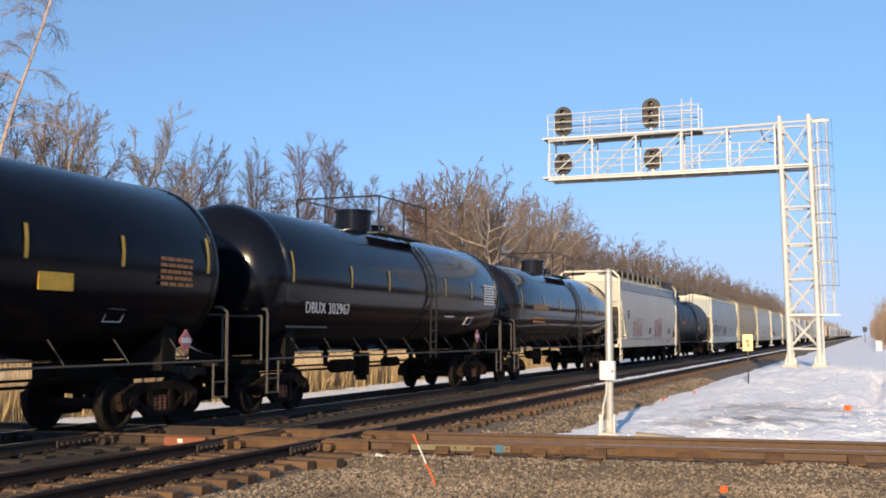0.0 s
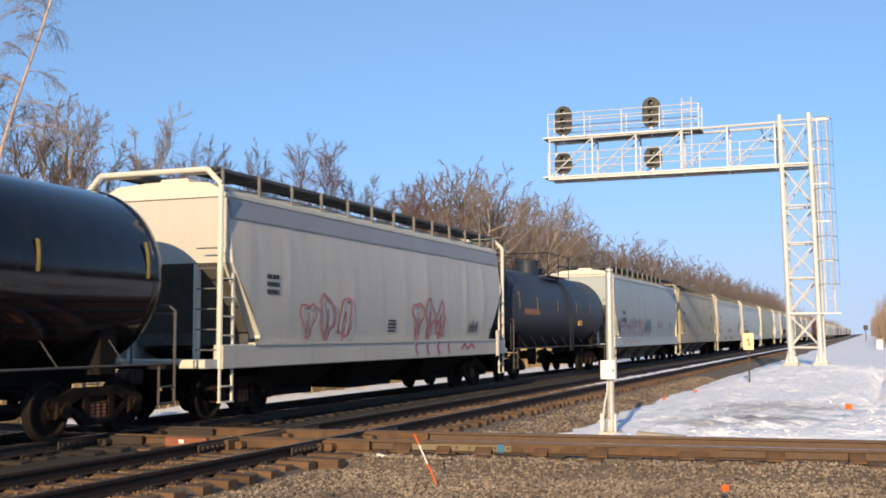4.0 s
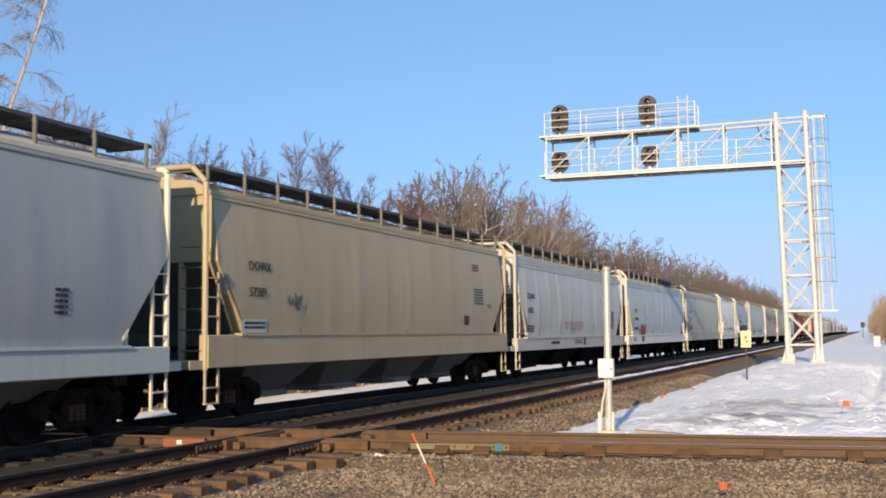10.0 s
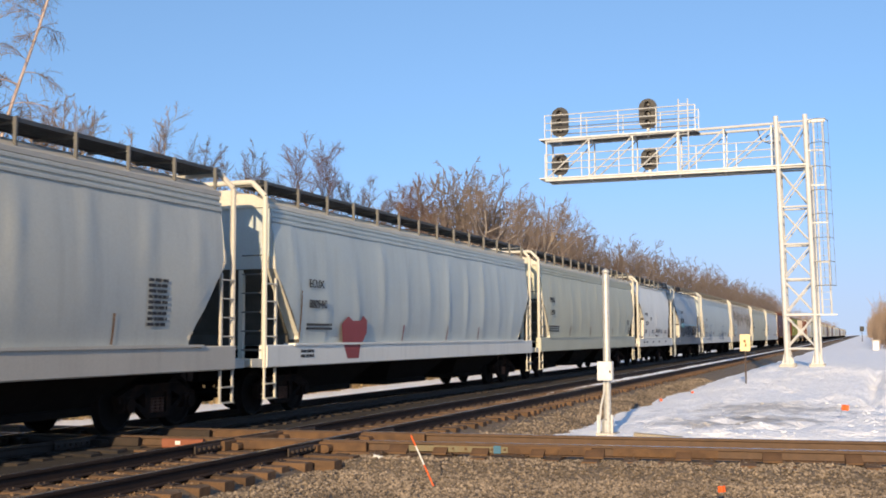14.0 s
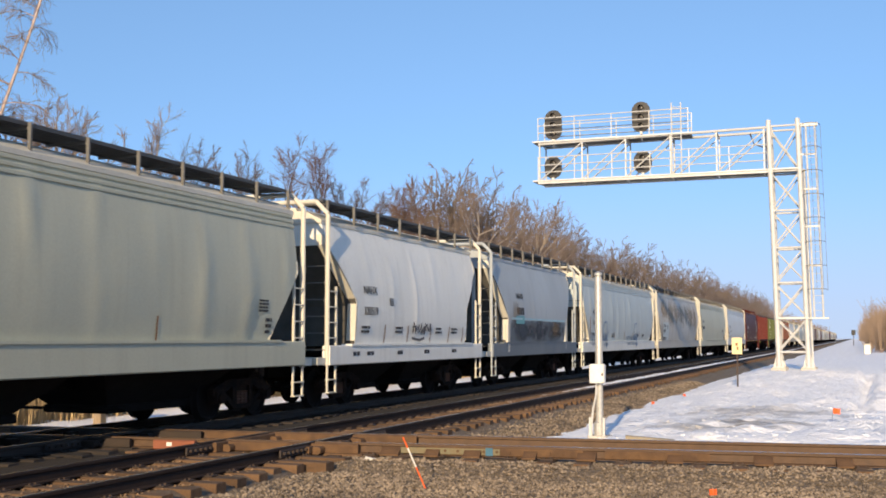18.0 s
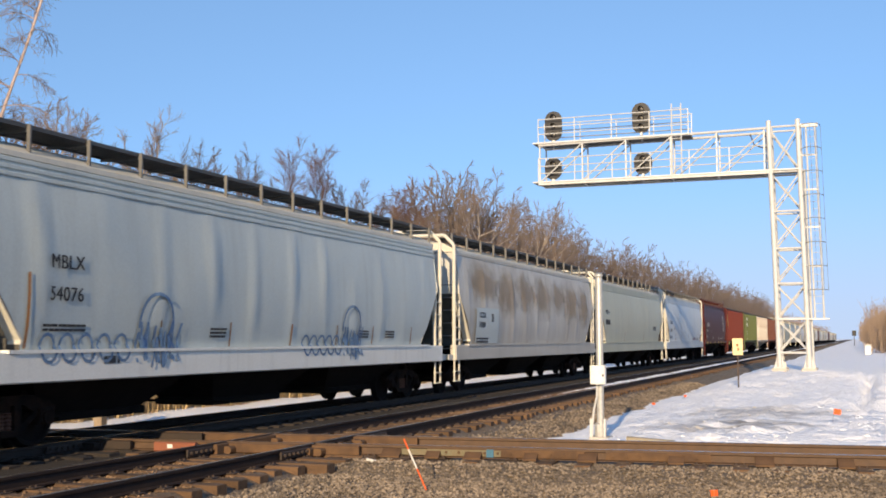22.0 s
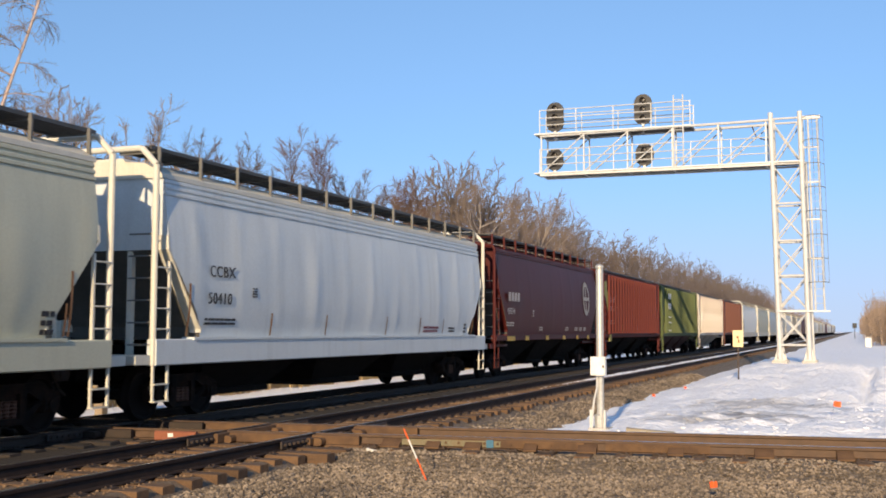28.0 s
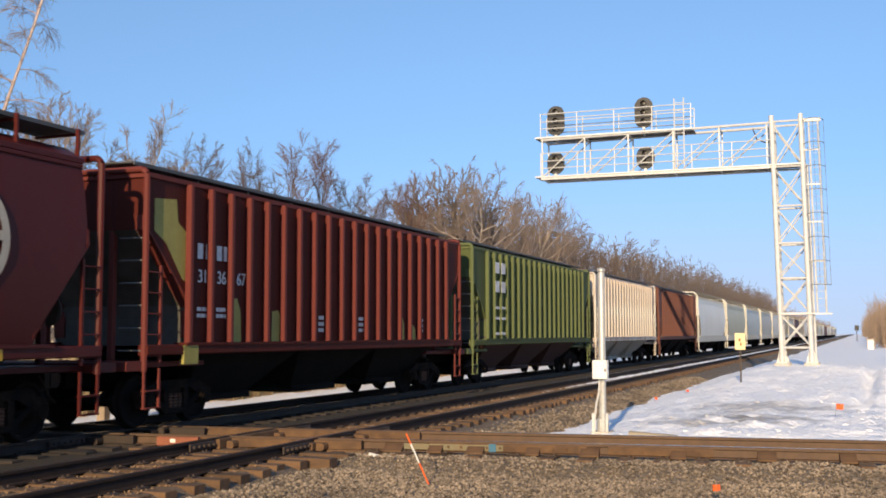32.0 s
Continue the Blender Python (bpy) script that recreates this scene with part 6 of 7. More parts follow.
# 13
c = couple(hopper(length(13), stained, cream, "grey covered hopper stained with brown rust patches", bays=3, rolling=True, seed=10, bulge=0.065, sill_m=warm_grey, eave=1), 13)
side = SKIN[c.name]
SKIN[c.name] = lambda y, z: curved_profile(z) + 0.046
decal(c, "repainted_panel", -7.5, 1.5, 2.32, 1.12, pale_grey, "pale grey repainted panel", 0.003)
words("CCBX", 0.25, letter_dark, c, (X, -7.25, 2.26), proud=0.010)
words("71069", 0.25, letter_dark, c, (X, -7.25, 1.95), proud=0.010)
bars(c, X, -7.4, 1.62, 1.2, 0.06, 2, letter_dark)
bars(c, X, -6.0, 2.4, 0.25, 0.04, 4, letter_dark)
SKIN[c.name] = side
for y, z, w, h in ((-8.2, 2.75, 3.4, 1.4), (-5.4, 2.3, 2.6, 1.8), (-3.0, 2.5, 2.6, 1.6), (-0.9, 2.3, 2.8, 1.8), (1.6, 2.5, 2.6, 1.5), (3.6, 2.2, 2.8, 1.9), (6.0, 2.0, 2.4, 2.0)):
    decal(c, "rust_stain", y, z, w, h, rust_mist, "brown rust bloom")
strips(c, (-8.6, -5.3, -3.2, -1.6, 1.2, 4.0), z0=1.49, h=0.09)
# 14
c = couple(hopper(length(14), sage, cream, "sage-grey covered hopper with cream end frames and orange strips", bays=3, rolling=True, seed=11, bulge=0.04, sill_m=sage), 14)
words("MBLX", 0.28, letter_dark, c, (X, -7.7, 2.78), spread=1.1)
bars(c, X, -7.7, 2.32, 1.0, 0.24, 1, letter_dark)
bars(c, X, 5.2, 2.3, 1.2, 0.05, 3, letter_dark)
bars(c, X, 7.4, 1.8, 0.3, 0.08, 3, letter_dark)
strips(c, (-8.2, -3.0, 2.4, 7.9), h=0.5)
strips(c, (8.0,), z0=1.5, h=1.0)
# 15
c = couple(hopper(length(15), blue_white, cream, "pale blue-white covered hopper with cream end frames", bays=3, rolling=True, seed=12, bulge=0.05, sill_m=blue_white), 15)
words("CCBX", 0.30, letter_dark, c, (X, -7.24, 2.53), spread=1.15)
words("50410", 0.30, letter_dark, c, (X, -7.3, 2.03), spread=1.15)
bars(c, X, -7.35, 1.78, 1.1, 0.045, 2, letter_dark)
bars(c, X, -5.7, 2.4, 0.2, 0.03, 4, letter_dark)
bars(c, X, 3.6, 1.66, 1.1, 0.06, 2, tag_red)
bars(c, X, 5.6, 1.65, 0.5, 0.05, 2, letter_dark)
bars(c, X, 6.9, 1.75, 0.25, 0.06, 3, letter_dark)
strips(c, (-7.9, -4.9, -2.4, 1.0, 3.3, 5.1, 7.6), h=0.45)
strips(c, (-7.9,), z0=1.6, h=0.85)
# 16: maroon with a round emblem
c = couple(hopper(length(16), maroon, maroon, "dark maroon covered hopper with a pale round emblem", bays=3, rolling=True, seed=13, bulge=0.012, eave=1, sill_m=maroon, hoop=False, bracket=maroon, ztop=4.32, sill=(1.27, 1.45)), 16)
faded = mat("lettering_faded", (0.42, 0.37, 0.34), 0.6)
for k in range(4):
    part("logo_bar", Shape().box(X - 0.004, X, -6.62 + k * 0.35, -6.36 + k * 0.35, 2.62, 2.92), faded, c)
words("450244", 0.30, faded, c, (X, -6.6, 2.12))
bars(c, X, -6.6, 1.85, 0.9, 0.05, 2, faded)
bars(c, X, -3.4, 2.3, 0.2, 0.05, 3, faded)
for y in (-2.4, 1.6, 3.2, 4.0, 4.8):
    bars(c, X, y, 1.7, 0.5, 0.05, 2, faded)
ec, ez, er = 5.15, 3.0, 0.64
cream_mark = mat("emblem_cream", (0.46, 0.41, 0.33), 0.6)
ring = [[(curved_profile(ez + r_ * math.sin(a)) + 0.035, ec + r_ * 0.8 * math.cos(a), ez + r_ * math.sin(a)) for r_ in (er - 0.09, er + 0.09)] for a in [2 * math.pi * i / 40 for i in range(41)]]
emb = part("emblem", Shape().loft(ring, caps=False, closed=False), cream_mark, c, "cream ring emblem with a cross")
for d in ((1, 0), (0, 1)):
    part("emblem_bar", tag_shape(curved_profile, [(ec - d[0] * er * 0.74, ez - d[1] * er * 0.9), (ec + d[0] * er * 0.74, ez + d[1] * er * 0.9)], 0.07), cream_mark, emb)
for y, w in ((-6.6, 0.9), (-4.4, 0.45), (-1.6, 0.4), (1.0, 0.4), (3.3, 0.35), (5.3, 0.35)):
    part("reflective_strip", Shape().box(1.60, 1.605, y, y + w, 1.26, 1.42), decal_yellow, c, "yellow reflective strip")
# 17..20: ribbed hoppers
c = couple(hopper(length(17), red_p, sunlit_red, "iron-red ribbed covered hopper with faded yellow-green patches", bays=3, profile=flat_profile, ztop=4.32, rolling=True, bulge=0, boards=False, eave=0, sill_m=red_p, zc=3.4, knee=2.1, cut=1.35, inset=0.68, sill=(1.27, 1.45)), 17)
ribs(c, length(17), 20, 4.32, sunlit_red, 0.8)
s = Shape()
s.add([(1.506, y, z) for y, z in ((-7.55, 3.95), (-6.9, 4.0), (-6.85, 3.6), (-6.6, 3.45), (-6.55, 2.55), (-6.7, 2.6), (-7.2, 3.2), (-7.55, 3.4))], [tuple(range(8))])
part("patch", s, patch_green, c, "yellow-green paint patch")
for y0, z0, w, h in ((-5.1, 1.47, 0.42, 0.85), (-3.5, 1.47, 0.45, 0.65), (3.2, 1.47, 0.35, 0.6), (3.9, 1.47, 0.45, 0.4)):
    part("patch", Shape().add([(1.507, y0, z0), (1.507, y0 + w, z0), (1.507, y0 + w * 0.95, z0 + h * 0.7), (1.507, y0 + w * 0.6, z0 + h), (1.507, y0 + 0.03, z0 + h * 0.95)], [(0, 1, 2, 3, 4)]), patch_green, c, "yellow-green paint patch")
part("patch", Shape().box(1.55, 1.606, -6.75, -6.3, 1.1, 1.44), patch_green, c, "yellow-green paint patch")
for y in (-6.22, -5.95, -5.58, -5.34):
    part("logo_bar", Shape().box(1.507, 1.511, y, y + 0.17, 3.0, 3.28), letter_white, c)
for y, tx in ((-6.22, "31"), (-5.58, "36"), (-4.88, "67")):
    words(tx, 0.34, letter_white, c, (1.512, y, 2.5), squeeze=0.95)
    if y < -5:
        bars(c, 1.51, y, 2.05, 0.35, 0.07, 2, letter_white)
for y in (-1.4, 0.7, 4.6):
    bars(c, 1.51, y, 1.95, 0.28, 0.08, 3, letter_white)
c = couple(hopper(length(18), green_p, sunlit_green, "faded olive-green ribbed covered hopper with white lettering bars", bays=3, profile=flat_profile, ztop=4.32, rolling=True, bulge=0, boards=False, eave=0, sill_m=green_p, zc=3.4, knee=2.1, cut=1.35, inset=0.68, chute_m=dark_trim, sill=(1.27, 1.45)), 18)
ribs(c, length(18), 20, 4.32, sunlit_green, 0.8)
for y in (-5.9, -5.25):
    for z, h in ((3.62, 0.36), (3.0, 0.36), (2.45, 0.08), (2.1, 0.08), (1.6, 0.08)):
        part("logo_bar", Shape().box(1.618, 1.625, y, y + 0.42, z, z + h), letter_white, c)
c = couple(hopper(length(19), rusty_white, rusty_white, "rust-streaked cream ribbed covered hopper", bays=3, profile=flat_profile, ztop=4.3, rolling=False, bulge=0, boards=False, eave=0, zc=3.4, cut=1.3, inset=0.68, chute_m=warm_grey, sill=(1.27, 1.45)), 19)
ribs(c, length(19), 20, 4.3, rusty_white, 0.8)
c = couple(hopper(length(20), brown_p, brown_p, "brown ribbed covered hopper", bays=3, profile=flat_profile, ztop=4.3, bulge=0, boards=False, eave=0, zc=3.4, cut=1.3, inset=0.68, sill=(1.27, 1.45)), 20)
ribs(c, length(20), 20, 4.3, brown_p, 0.8, d=0.09)
# 21 and on: the far end of the train
FAR = [(white_p, "pale white"), (sage, "sage-grey"), (pale_grey, "pale blue-grey"), (mid_grey, "grey"), (white_p, "white"), (tan_p, "tan"), (warm_grey, "warm grey"), (maroon, "maroon"), (tan_p, "tan"), (white_p, "white"), (brown_p, "brown")]
for i in range(21, 25):
    m_, nm = FAR[i - 21]
    couple(hopper(length(i), m_, cream, "%s covered hopper with cream end frames" % nm, bays=3, detail=1, seed=i), i)
place = JOINTS[25]
r = random.Random(3)
protos = {}
for i in range(25):
    m_, nm = FAR[(i + 4) % 11] if i < 7 else r.choice(FAR)
    L = 19.2
    if nm not in protos:
        car = protos[nm] = hopper(L, m_, m_ if nm in ("maroon", "brown") else cream, "%s covered hopper far down the train" % nm, bays=3, detail=0)
    else:
        car = copy_thing(protos[nm], pose(0, 0, 0))
    CARS.append((car, place + L / 2))
    place += L
# ---- trees ----


def grow(seed, height, half=0.3, limbs=14, subs=13, twigs=8, base=0.25, vase=0.3, trunk_r=0.24, lean=(0, 0), min_r=0.012, fine=2):
    """Segments (p, q, r0, r1, level) of a bare tree: limbs sweep out and up to a rounded crown and break up into branches and twigs.
    half: crown half-width over height; base: height of the lowest limbs; vase: how steeply the limbs rise."""
    g = random.Random(seed)
    segs = []
    tilt = Vector((lean[0], lean[1], 1))
    stem = [tilt * (height * 0.8 * i / 8) + Vector((g.gauss(0, 0.008), g.gauss(0, 0.008), 0)) * height * (i > 0) for i in range(9)]
    for i in range(8):
        segs.append((stem[i], stem[i + 1], trunk_r * (1 - 0.095 * i), trunk_r * (1 - 0.095 * (i + 1)), 0))

    def rough(k):
        return Vector((g.gauss(0, k), g.gauss(0, k), g.gauss(0, k)))

    for k in range(limbs):
        f = (k + g.random()) / limbs
        h0 = base + (0.74 - base) * f ** 0.9
        i = min(7, int(h0 / 0.1))
        p0 = stem[i].lerp(stem[i + 1], h0 / 0.1 - i)
        az = k * 2.4 + g.uniform(-0.5, 0.5)
        up = min(1.0, 0.12 + 0.88 * f + g.uniform(-0.12, 0.12))
        out = half * height * math.sqrt(max(0.02, 1 - up * up)) * g.uniform(0.85, 1.1)
        zt = height * (base + 0.22 + (0.78 - base) * up * g.uniform(0.93, 1.03))
        p2 = tilt * zt + Vector((math.cos(az) * out, math.sin(az) * out, 0))
        p2.z = max(zt, p0.z + 0.1 * height)
        p1 = p0 + Vector(((p2.x - p0.x) * (0.75 - 0.5 * vase), (p2.y - p0.y) * (0.75 - 0.5 * vase), (p2.z - p0.z) * (0.3 + 0.25 * vase)))
        m = 7
        pts = [p0 * (1 - t) ** 2 + p1 * 2 * t * (1 - t) + p2 * t * t + rough(0.006 * height * (0 < t)) for t in (q / m for q in range(m + 1))]
        r0 = trunk_r * (0.55 - 0.25 * f)
        for q in range(m):
            segs.append((pts[q], pts[q + 1], max(min_r, r0 * (1 - q / m) ** 0.9), max(min_r, r0 * (1 - (q + 1) / m) ** 0.9), 1))
        span = (p2 - p0).length
        for n in range(subs):
            t = 0.22 + 0.78 * (n + g.random()) / subs
            q = min(m - 1, int(t * m))
            a = pts[q].lerp(pts[q + 1], t * m - q)
            d = (pts[q + 1] - pts[q]).normalized()
            d = (d + rough(0.62) + Vector((0, 0, 0.08))).normalized()
            ln = span * (0.30 * (1 - t) + 0.17) * g.uniform(0.7, 1.2)
            r1 = max(min_r * 1.2, r0 * (1 - t) * 0.45)
            line = [a]
            for e in range(3):
                d = (d + rough(0.10) + Vector((0, 0, 0.05))).normalized()
                line.append(line[-1] + d * ln / 3)
                segs.append((line[-2], line[-1], max(min_r, r1 * (1 - 0.3 * e)), max(min_r * 0.9, r1 * (0.7 - 0.3 * e)), 2))
            for w in range(twigs):
                u = 0.2 + 0.8 * (w + g.random()) / twigs
                e = min(2, int(u * 3))
                b = line[e].lerp(line[e + 1], u * 3 - e)
                c = ((line[e + 1] - line[e]).normalized() + rough(0.55) + Vector((0, 0, 0.05))).normalized()
                lt = ln * g.uniform(0.28, 0.5) / fine
                for v in range(fine):
                    b2 = b + c * lt
                    segs.append((b, b2, min_r * (0.8 - 0.15 * v), min_r * (0.65 - 0.15 * v), 3))
                    b, c = b2, (c + rough(0.12)).normalized()
    return segs


def seg_arrays(segs):
    """Three-sided prisms for all segments at once."""
    p = np.array([tuple(s[0]) for s in segs])
    q = np.array([tuple(s[1]) for s in segs])
    r0 = np.array([s[2] for s in segs])[:, None, None]
    r1 = np.array([s[3] for s in segs])[:, None, None]
    d = q - p
    d /= np.linalg.norm(d, axis=1)[:, None] + 1e-9
    ref = np.where(np.abs(d[:, 2:3]) > 0.9, np.array([[1.0, 0, 0]]), np.array([[0, 0, 1.0]]))
    u = np.cross(d, ref)
    u /= np.linalg.norm(u, axis=1)[:, None] + 1e-9
    w = np.cross(d, u)
    a = np.array([0, 2.094, 4.189])
    ring = u[:, None, :] * np.cos(a)[None, :, None] + w[:, None, :] * np.sin(a)[None, :, None]
    v = np.concatenate([p[:, None, :] + ring * r0, q[:, None, :] + ring * r1], axis=1).reshape(-1, 3)
    n = len(segs)
    base = (np.arange(n) * 6)[:, None]
    f = np.concatenate([base + np.array([[0, 1, 4, 3]]), base + np.array([[1, 2, 5, 4]]), base + np.array([[2, 0, 3, 5]])])
    return v, f


def array_mesh(name, v, f, material):
    me = bpy.data.meshes.new(name)
    me.vertices.add(len(v))
    me.vertices.foreach_set("co", np.ascontiguousarray(v, dtype=np.float32).ravel())
    k = f.shape[1]
    me.loops.add(f.size)
    me.loops.foreach_set("vertex_index", np.ascontiguousarray(f, dtype=np.int32).ravel())
    me.polygons.add(len(f))
    me.polygons.foreach_set("loop_start", np.arange(len(f), dtype=np.int32) * k)
    me.update(calc_edges=True)
    me.materials.append(material)
    return me


def tree(label, x, y, seed, height, bark=bark_m, twig=twig_m, z=-0.5, turn=None, **kw):
    segs = grow(seed, height, **kw)
    t = thing("bare_tree", label, "tree", "bare trees beyond the train", at=(x, y, z))
    t.rotation_euler = (0, 0, (seed * 2.4) % 6.28 if turn is None else turn)
    big = [s for s in segs if s[4] <= 1]
    small = [s for s in segs if s[4] > 1]
    part("trunk", array_mesh("trunk", *seg_arrays(big), bark), None, t)
    part("crown", array_mesh("crown", *seg_arrays(small), twig), None, t)
    return t


def line_at(deg, x):
    """The place on a line at this x seen so many degrees left of the main line."""
    return x, -x / math.tan(radians(deg))


# the trees that stand out one by one: degrees off the main line, distance from it, height, crown half-width, kind
SINGLE = [
    ("bare dark-twigged tree at the wood's edge", 47.2, -36, 21, 21.0, 0.09, 0), ("bare tree with warm-lit rounded crown of twigs", 40.0, -42, 25, 15.9, 0.15, 1),
    ("bare tree with long leaning limbs", 38.0, -45, 27, 15.6, 0.13, 3), ("bare spreading tree with upright limbs", 41.8, -43, 23, 14.5, 0.18, 0),
    ("bare round-crowned oak at the wood's edge", 34.2, -46, 31, 16.6, 0.19, 0), ("slim bare tree with a crown of fine twigs", 30.6, -46, 34, 17.4, 0.11, 0),
    ("reddish-brown bare tree with upright limbs", 28.3, -45, 36, 18.6, 0.13, 2), ("reddish bare tree with upright crowded limbs", 26.9, -46, 37, 20.0, 0.12, 2),
    ("bare tree with dense fine twigs", 24.9, -46, 41, 18.8, 0.15, 0), ("round-crowned bare tree with russet twigs", 22.4, -46, 43, 19.8, 0.20, 2),
    ("bare tree with a low crown of fine twigs", 32.3, -48, 58, 14.5, 0.16, 0), ("pale-limbed bare sycamore behind the train", 18.6, -45, 47, 22.8, 0.24, 1),
    ("pale-limbed bare sycamore leaning outward", 17.0, -45, 49, 20.2, 0.17, 3), ("bare tree above the thicket", 13.3, -48, 52, 21.0, 0.24, 0),
]
KINDS = ((bark_m, twig_m), (pale_bark_m, pale_twig_m), (bark_m, red_twig_m), (pale_bark_m, pale_twig_m))
for lab, deg, x, seed, h, half, kind in SINGLE:
    x, y = line_at(deg, x)
    bark, twig = KINDS[kind]
    tree(lab, x, y, seed, h, bark, twig, half=half * (1.35 if kind == 2 else 1.7), limbs=20 if half > 0.14 else 15, subs=17, twigs=11, base=(0.24, 0.28, 0.12, 0.20)[kind], vase=(0.25, 0.15, 0.8, 0.2)[kind],
         trunk_r=(0.24, 0.32, 0.2, 0.32)[kind], min_r=0.016, lean=(0.36, -0.1) if kind == 3 else (0.0, 0.0), turn=0 if kind == 3 else None)


def birch(x, y, height, lean, z=-0.5):
    """A tall slender stem, bowed as it rises, with few side limbs and hanging fine twigs."""
    t = thing("bare_tree", "tall slender pale-barked birch leaning over the track side", "tree", "bare trees beyond the train", at=(x, y, z))
    g = random.Random(61)
    n = 22
    stem = [Vector((lean * height * (0.12 * u + 0.88 * u ** 1.4) + 0.22 * math.sin(u * 11.0), 0.10 * math.sin(u * 7), height * u)) for u in (i / n for i in range(n + 1))]
    big = [(stem[i], stem[i + 1], 0.14 * (1 - 0.75 * i / n), 0.14 * (1 - 0.75 * (i + 1) / n), 0) for i in range(n)]
    small = []
    for k in range(34):
        u = 0.28 + 0.72 * (k + g.random()) / 34
        i = min(n - 1, int(u * n))
        p = stem[i].lerp(stem[i + 1], u * n - i)
        a = g.uniform(0, 2 * math.pi)
        d = Vector((math.cos(a), math.sin(a), g.uniform(0.3, 0.9))).normalized()
        ln = height * (0.17 if k in (9, 14) else g.uniform(0.03, 0.10)) * (1.25 - 0.6 * u)
        q, r = p, 0.038 * (1.2 - 0.7 * u)
        m = 6
        for j in range(m):
            # limbs rise, then bow over
            d = (d + Vector((g.gauss(0, 0.12), g.gauss(0, 0.12), -0.17))).normalized()
            e = q + d * ln / m
            big.append((q, e, max(0.010, r * (1 - 0.8 * j / m)), max(0.009, r * (1 - 0.8 * (j + 1) / m)), 1))
            for _ in range(3 if j > 0 else 1):
                w = (d + Vector((g.gauss(0, 0.6), g.gauss(0, 0.6), g.gauss(-0.1, 0.5)))).normalized()
                f = q.lerp(e, g.random())
                for _ in range(3):
                    h = f + w * g.uniform(0.14, 0.34)
                    small.append((f, h, 0.008, 0.007, 2))
                    for _ in range(2):
                        small.append((h, h + (w + Vector((g.gauss(0, 0.7), g.gauss(0, 0.7), g.gauss(-0.2, 0.5)))).normalized() * g.uniform(0.15, 0.4), 0.007, 0.006, 2))
                    w = (w + Vector((g.gauss(0, 0.25), g.gauss(0, 0.25), -0.22))).normalized()
                    f = h
            q = e
    part("trunk", array_mesh("trunk", *seg_arrays(big), birch_bark_m), None, t)
    part("crown", array_mesh("crown", *seg_arrays(small), pale_twig_m), None, t)


birch(*line_at(44.7, -35), 21.5, 0.30)

# the wood behind and along the line, joined
near_t = [seg_arrays(grow(100 + k, 17, half=0.30, limbs=12, subs=8, twigs=7, base=0.12, trunk_r=0.17, min_r=0.016, fine=1)) for k in range(4)]
far_t = [seg_arrays(grow(120 + k, 17, half=0.36, limbs=10, subs=7, twigs=6, base=0.12, trunk_r=0.2, min_r=0.034, fine=1)) for k in range(5)]
shrubs = []
for k in range(3):
    g = random.Random(200 + k)
    segs = []
    for _ in range(60):
        p = Vector((g.uniform(-2.4, 2.4), g.uniform(-2.4, 2.4), 0))
        h = g.uniform(2.5, 7.5)
        q = p + Vector((g.uniform(-0.8, 0.8), g.uniform(-0.8, 0.8), h))
        segs.append((p, q, 0.035, 0.02, 0))
        for _ in range(6):
            a = p.lerp(q, g.uniform(0.25, 1))
            segs.append((a, a + Vector((g.uniform(-0.9, 0.9), g.uniform(-0.9, 0.9), g.uniform(0.3, 1.4))), 0.022, 0.014, 1))
    shrubs.append(seg_arrays(segs))


def scatter(name, items, label, category, material):
    vs, fs, o = [], [], 0
    for (v, f), x, y, z, sc, a in items:
        c, s_ = math.cos(a) * sc, math.sin(a) * sc
        w = np.stack([v[:, 0] * c - v[:, 1] * s_ + x, v[:, 0] * s_ + v[:, 1] * c + y, v[:, 2] * sc + z], axis=1)
        vs.append(w)
        fs.append(f + o)
        o += len(w)
    ob = new(name, array_mesh(name, np.concatenate(vs), np.concatenate(fs), material))
    return tagged(ob, label, category, kind="stuff")


g = random.Random(77)
items = []
for k in range(165):
    y = 34 + 112 * g.random()
    items.append((g.choice(near_t), -50 - abs(g.gauss(0, 8)), y, -0.6, g.uniform(0.56, 0.84), g.uniform(0, 6.28)))
for k in range(215):
    y = 140 + 560 * g.random() ** 1.35
    items.append((g.choice(far_t), -48 - abs(g.gauss(0, 1)) * (5 + 0.012 * y), y, -0.6, g.uniform(1.16, 1.52) * (1 + 0.0002 * y), g.uniform(0, 6.28)))
scatter("bare_wood", items, "leafless winter wood of grey-brown trees behind the train", "woods", brush_m)
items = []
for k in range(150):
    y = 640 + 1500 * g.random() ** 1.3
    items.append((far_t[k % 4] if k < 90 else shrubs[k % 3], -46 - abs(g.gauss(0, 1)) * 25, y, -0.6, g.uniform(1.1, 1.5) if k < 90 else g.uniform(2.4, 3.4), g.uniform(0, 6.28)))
scatter("far_wood", items, "leafless wood along the line towards the horizon, haze put into its colour", "woods", haze_m)
items = []
for k in range(300):
    y = 30 + 540 * g.random() ** 1.5
    x = -43.5 - abs(g.gauss(0, 1)) * (4 + 0.02 * y)
    items.append((g.choice(shrubs), x, y, -0.6, g.uniform(0.9, 1.45) if y < 120 else g.uniform(0.6, 1.0) * (1 + 0.0014 * y), g.uniform(0, 6.28)))
scatter("brushwood", items, "brown tangled brushwood at the foot of the wood", "shrubs", brush_m)
items = []
for k in range(80):
    y = 152 + 900 * g.random() ** 1.6
    x = 4.0 + 0.005 * (y - 152) + abs(g.gauss(0, 1)) * 4
    items.append((shrubs[k % 3], x, y, -0.5, g.uniform(0.6, 1.05) * (1 + 0.0012 * y), g.uniform(0, 6.28)))
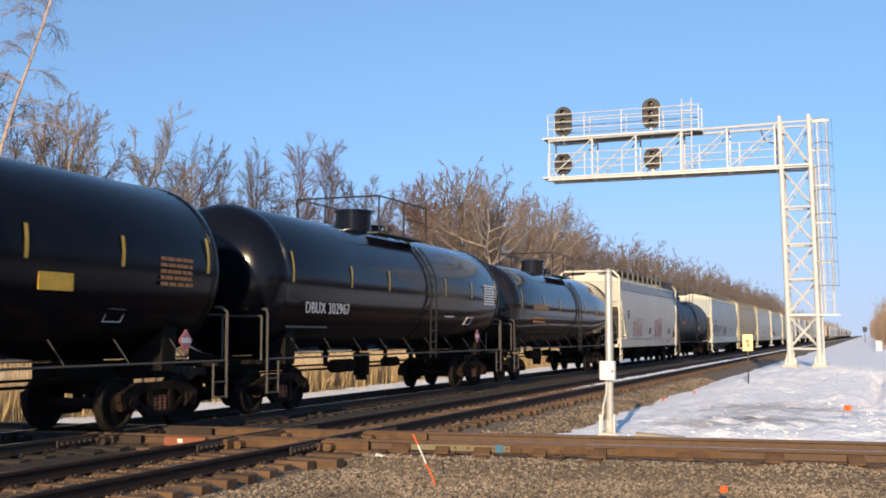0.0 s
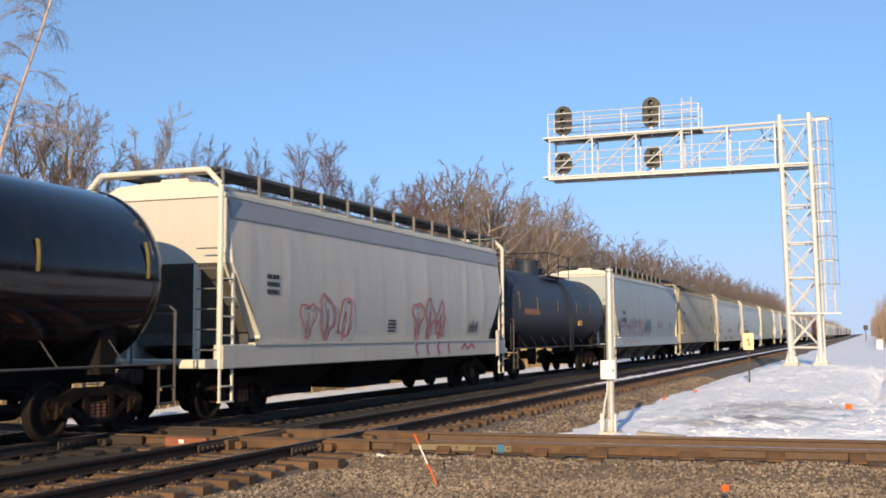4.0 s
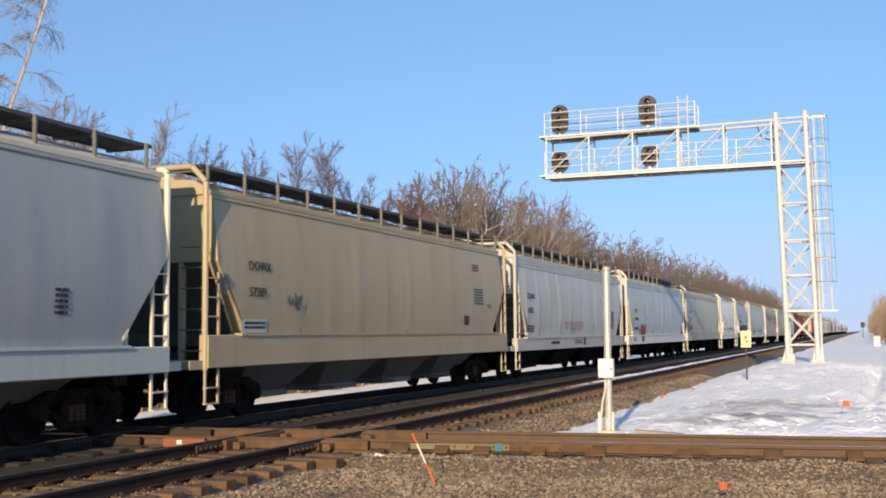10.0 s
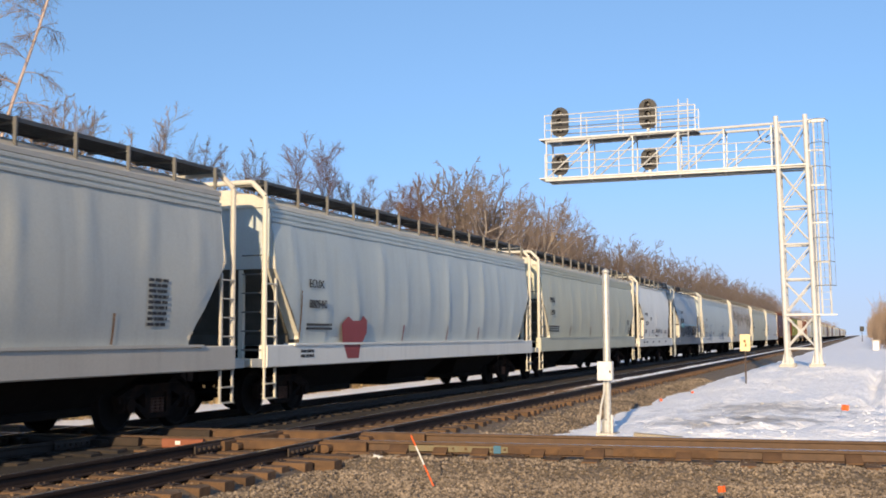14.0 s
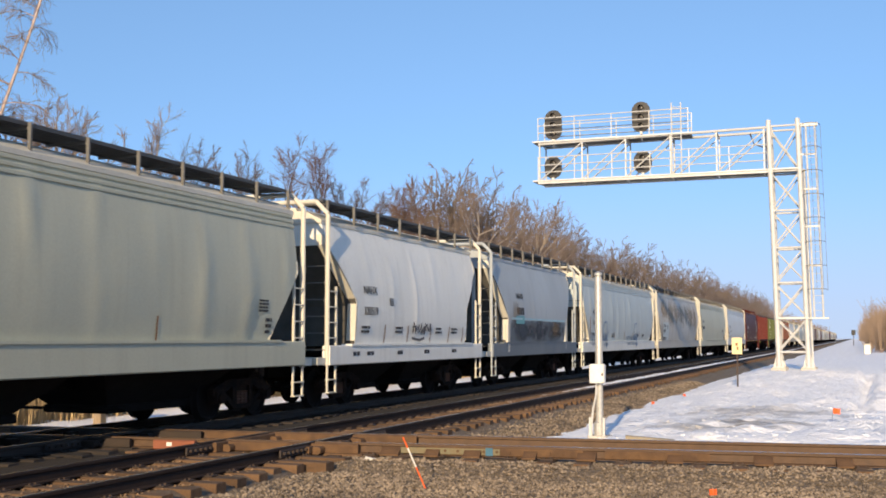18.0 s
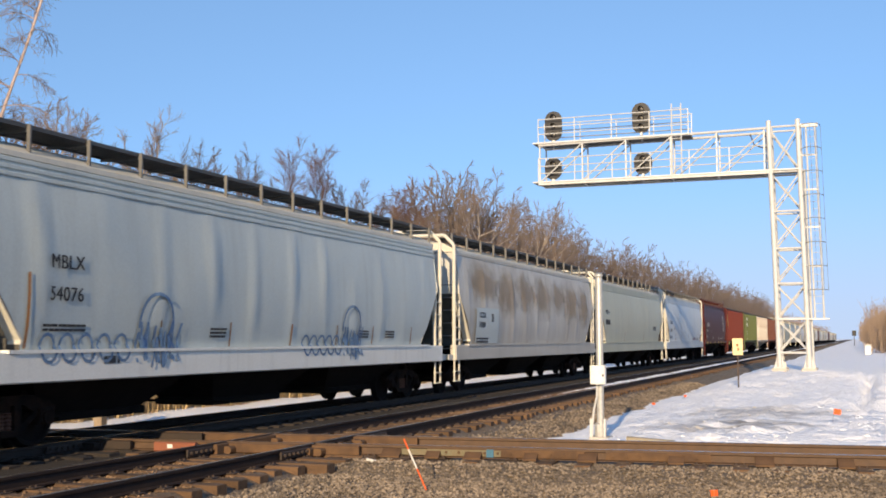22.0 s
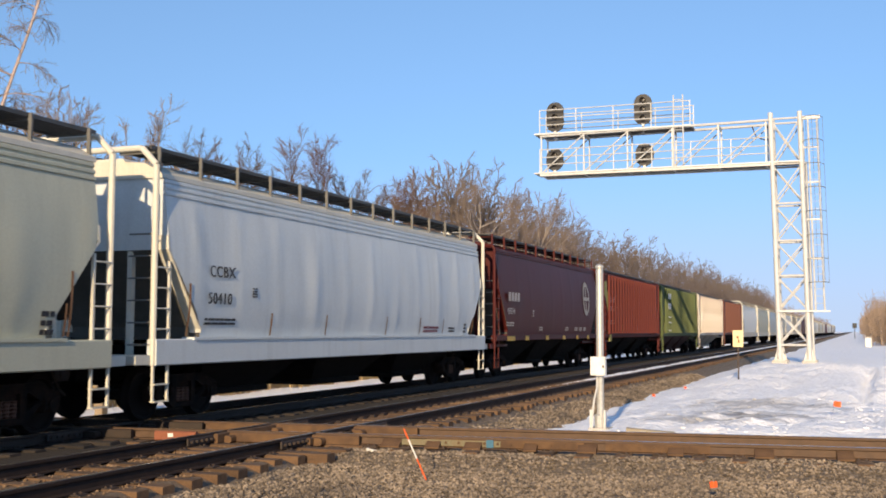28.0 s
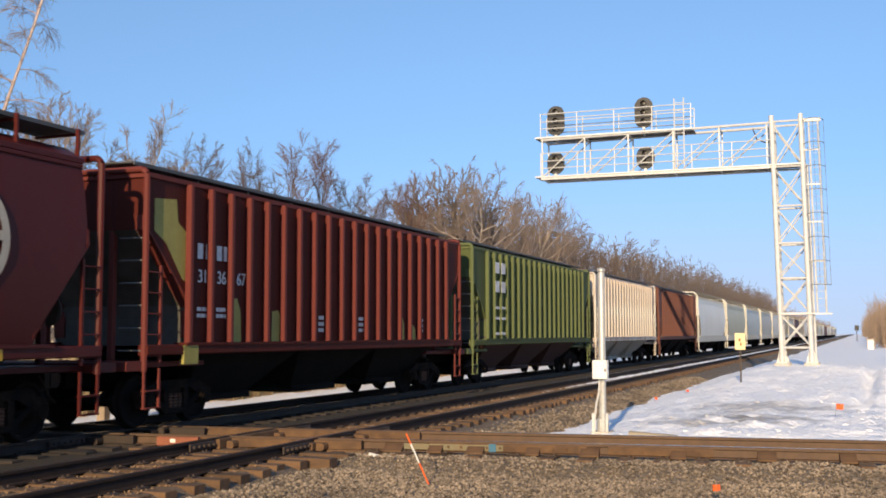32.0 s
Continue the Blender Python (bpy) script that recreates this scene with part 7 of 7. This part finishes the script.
scatter("trackside_brush", items, "hazy tan bare shrubs beside the snowy strip", "shrubs", pale_brush_m)

items = []
for k in range(110):
    y = -60 + 420 * g.random()
    items.append((shrubs[k % 3], 58 + abs(g.gauss(0, 1)) * 9, y, -0.6, g.uniform(1.5, 2.3), g.uniform(0, 6.28)))
scatter("bare_wood", items, "bare brown wood across the snowy strip, away from the tracks", "woods", brush_m)

# dry reeds beyond the train
g = random.Random(5)
s = Shape()
for k in range(15000):
    y = g.uniform(8, 75)
    x = -17.6 - abs(g.gauss(0, 1.0)) - 0.02 * (y - 20)
    h = g.uniform(0.9, 1.9) * (0.7 if x > -17.9 else 1.0)
    dx, dy, w = g.gauss(0, 0.12), g.gauss(0, 0.12), g.uniform(0.008, 0.018)
    z = -0.42
    s.add([(x - w, y - w, z), (x + w, y - w, z), (x, y + w, z), (x + dx, y + dy, z + h)], [(0, 1, 3), (1, 2, 3), (2, 0, 3)])
tagged(new("dry_reeds", s.mesh("dry_reeds", reed_m)), "dense tan dry reeds standing in the snow beyond the tracks", "reeds", kind="stuff")
fs = thing("far_signal", "small dark signal head on a mast far down the line", "signal", at=(-0.3, 300, -0.5))
part("mast", Shape().rod((0, 0, 0), (0, 0, 3.3), 0.09, 6), darkiron_m, fs)
part("signal_head", Shape().box(-0.5, 0.5, -0.1, 0.1, 2.9, 4.2, 0.2), black_m, fs)
cab = thing("trackside_cabinet", "small pale equipment cabinet far along the snowy strip", "cabinet", at=(1.35, 140, -0.35))
part("body", Shape().box(-0.38, 0.38, -0.4, 0.4, 0, 1.25, 0.05), concrete_m, cab)
part("lid", Shape().box(-0.43, 0.43, -0.45, 0.45, 1.25, 1.33, 0.03), concrete_m, cab)
part("door", Shape().box(-0.32, 0.32, -0.43, -0.4, 0.10, 1.15, 0.01), white_m, cab)


# ---- movement: the whole train rolls by, its wheels turning ----
def run(t):
    """Metres that the train has moved towards the camera at t seconds."""
    return 8.85 * t + 0.0125 * min(t, 6) ** 2 + (0.15 * (t - 6) if t > 6 else 0)


def motions():
    times = [0, 2, 4, 6, 8, 12, 16, 20, 24, 28, 32]
    for car, mid in CARS:
        walk(car, [(t, pose(TRAIN_X, mid - run(t), 0)) for t in times])
    turn = [i / 16 for i in range(513)]
    for w, wy in SPIN:
        walk(w, [(t, pose(0, wy, WHEEL_R, math.degrees(run(t) / WHEEL_R) % 360)) for t in turn])


motions()
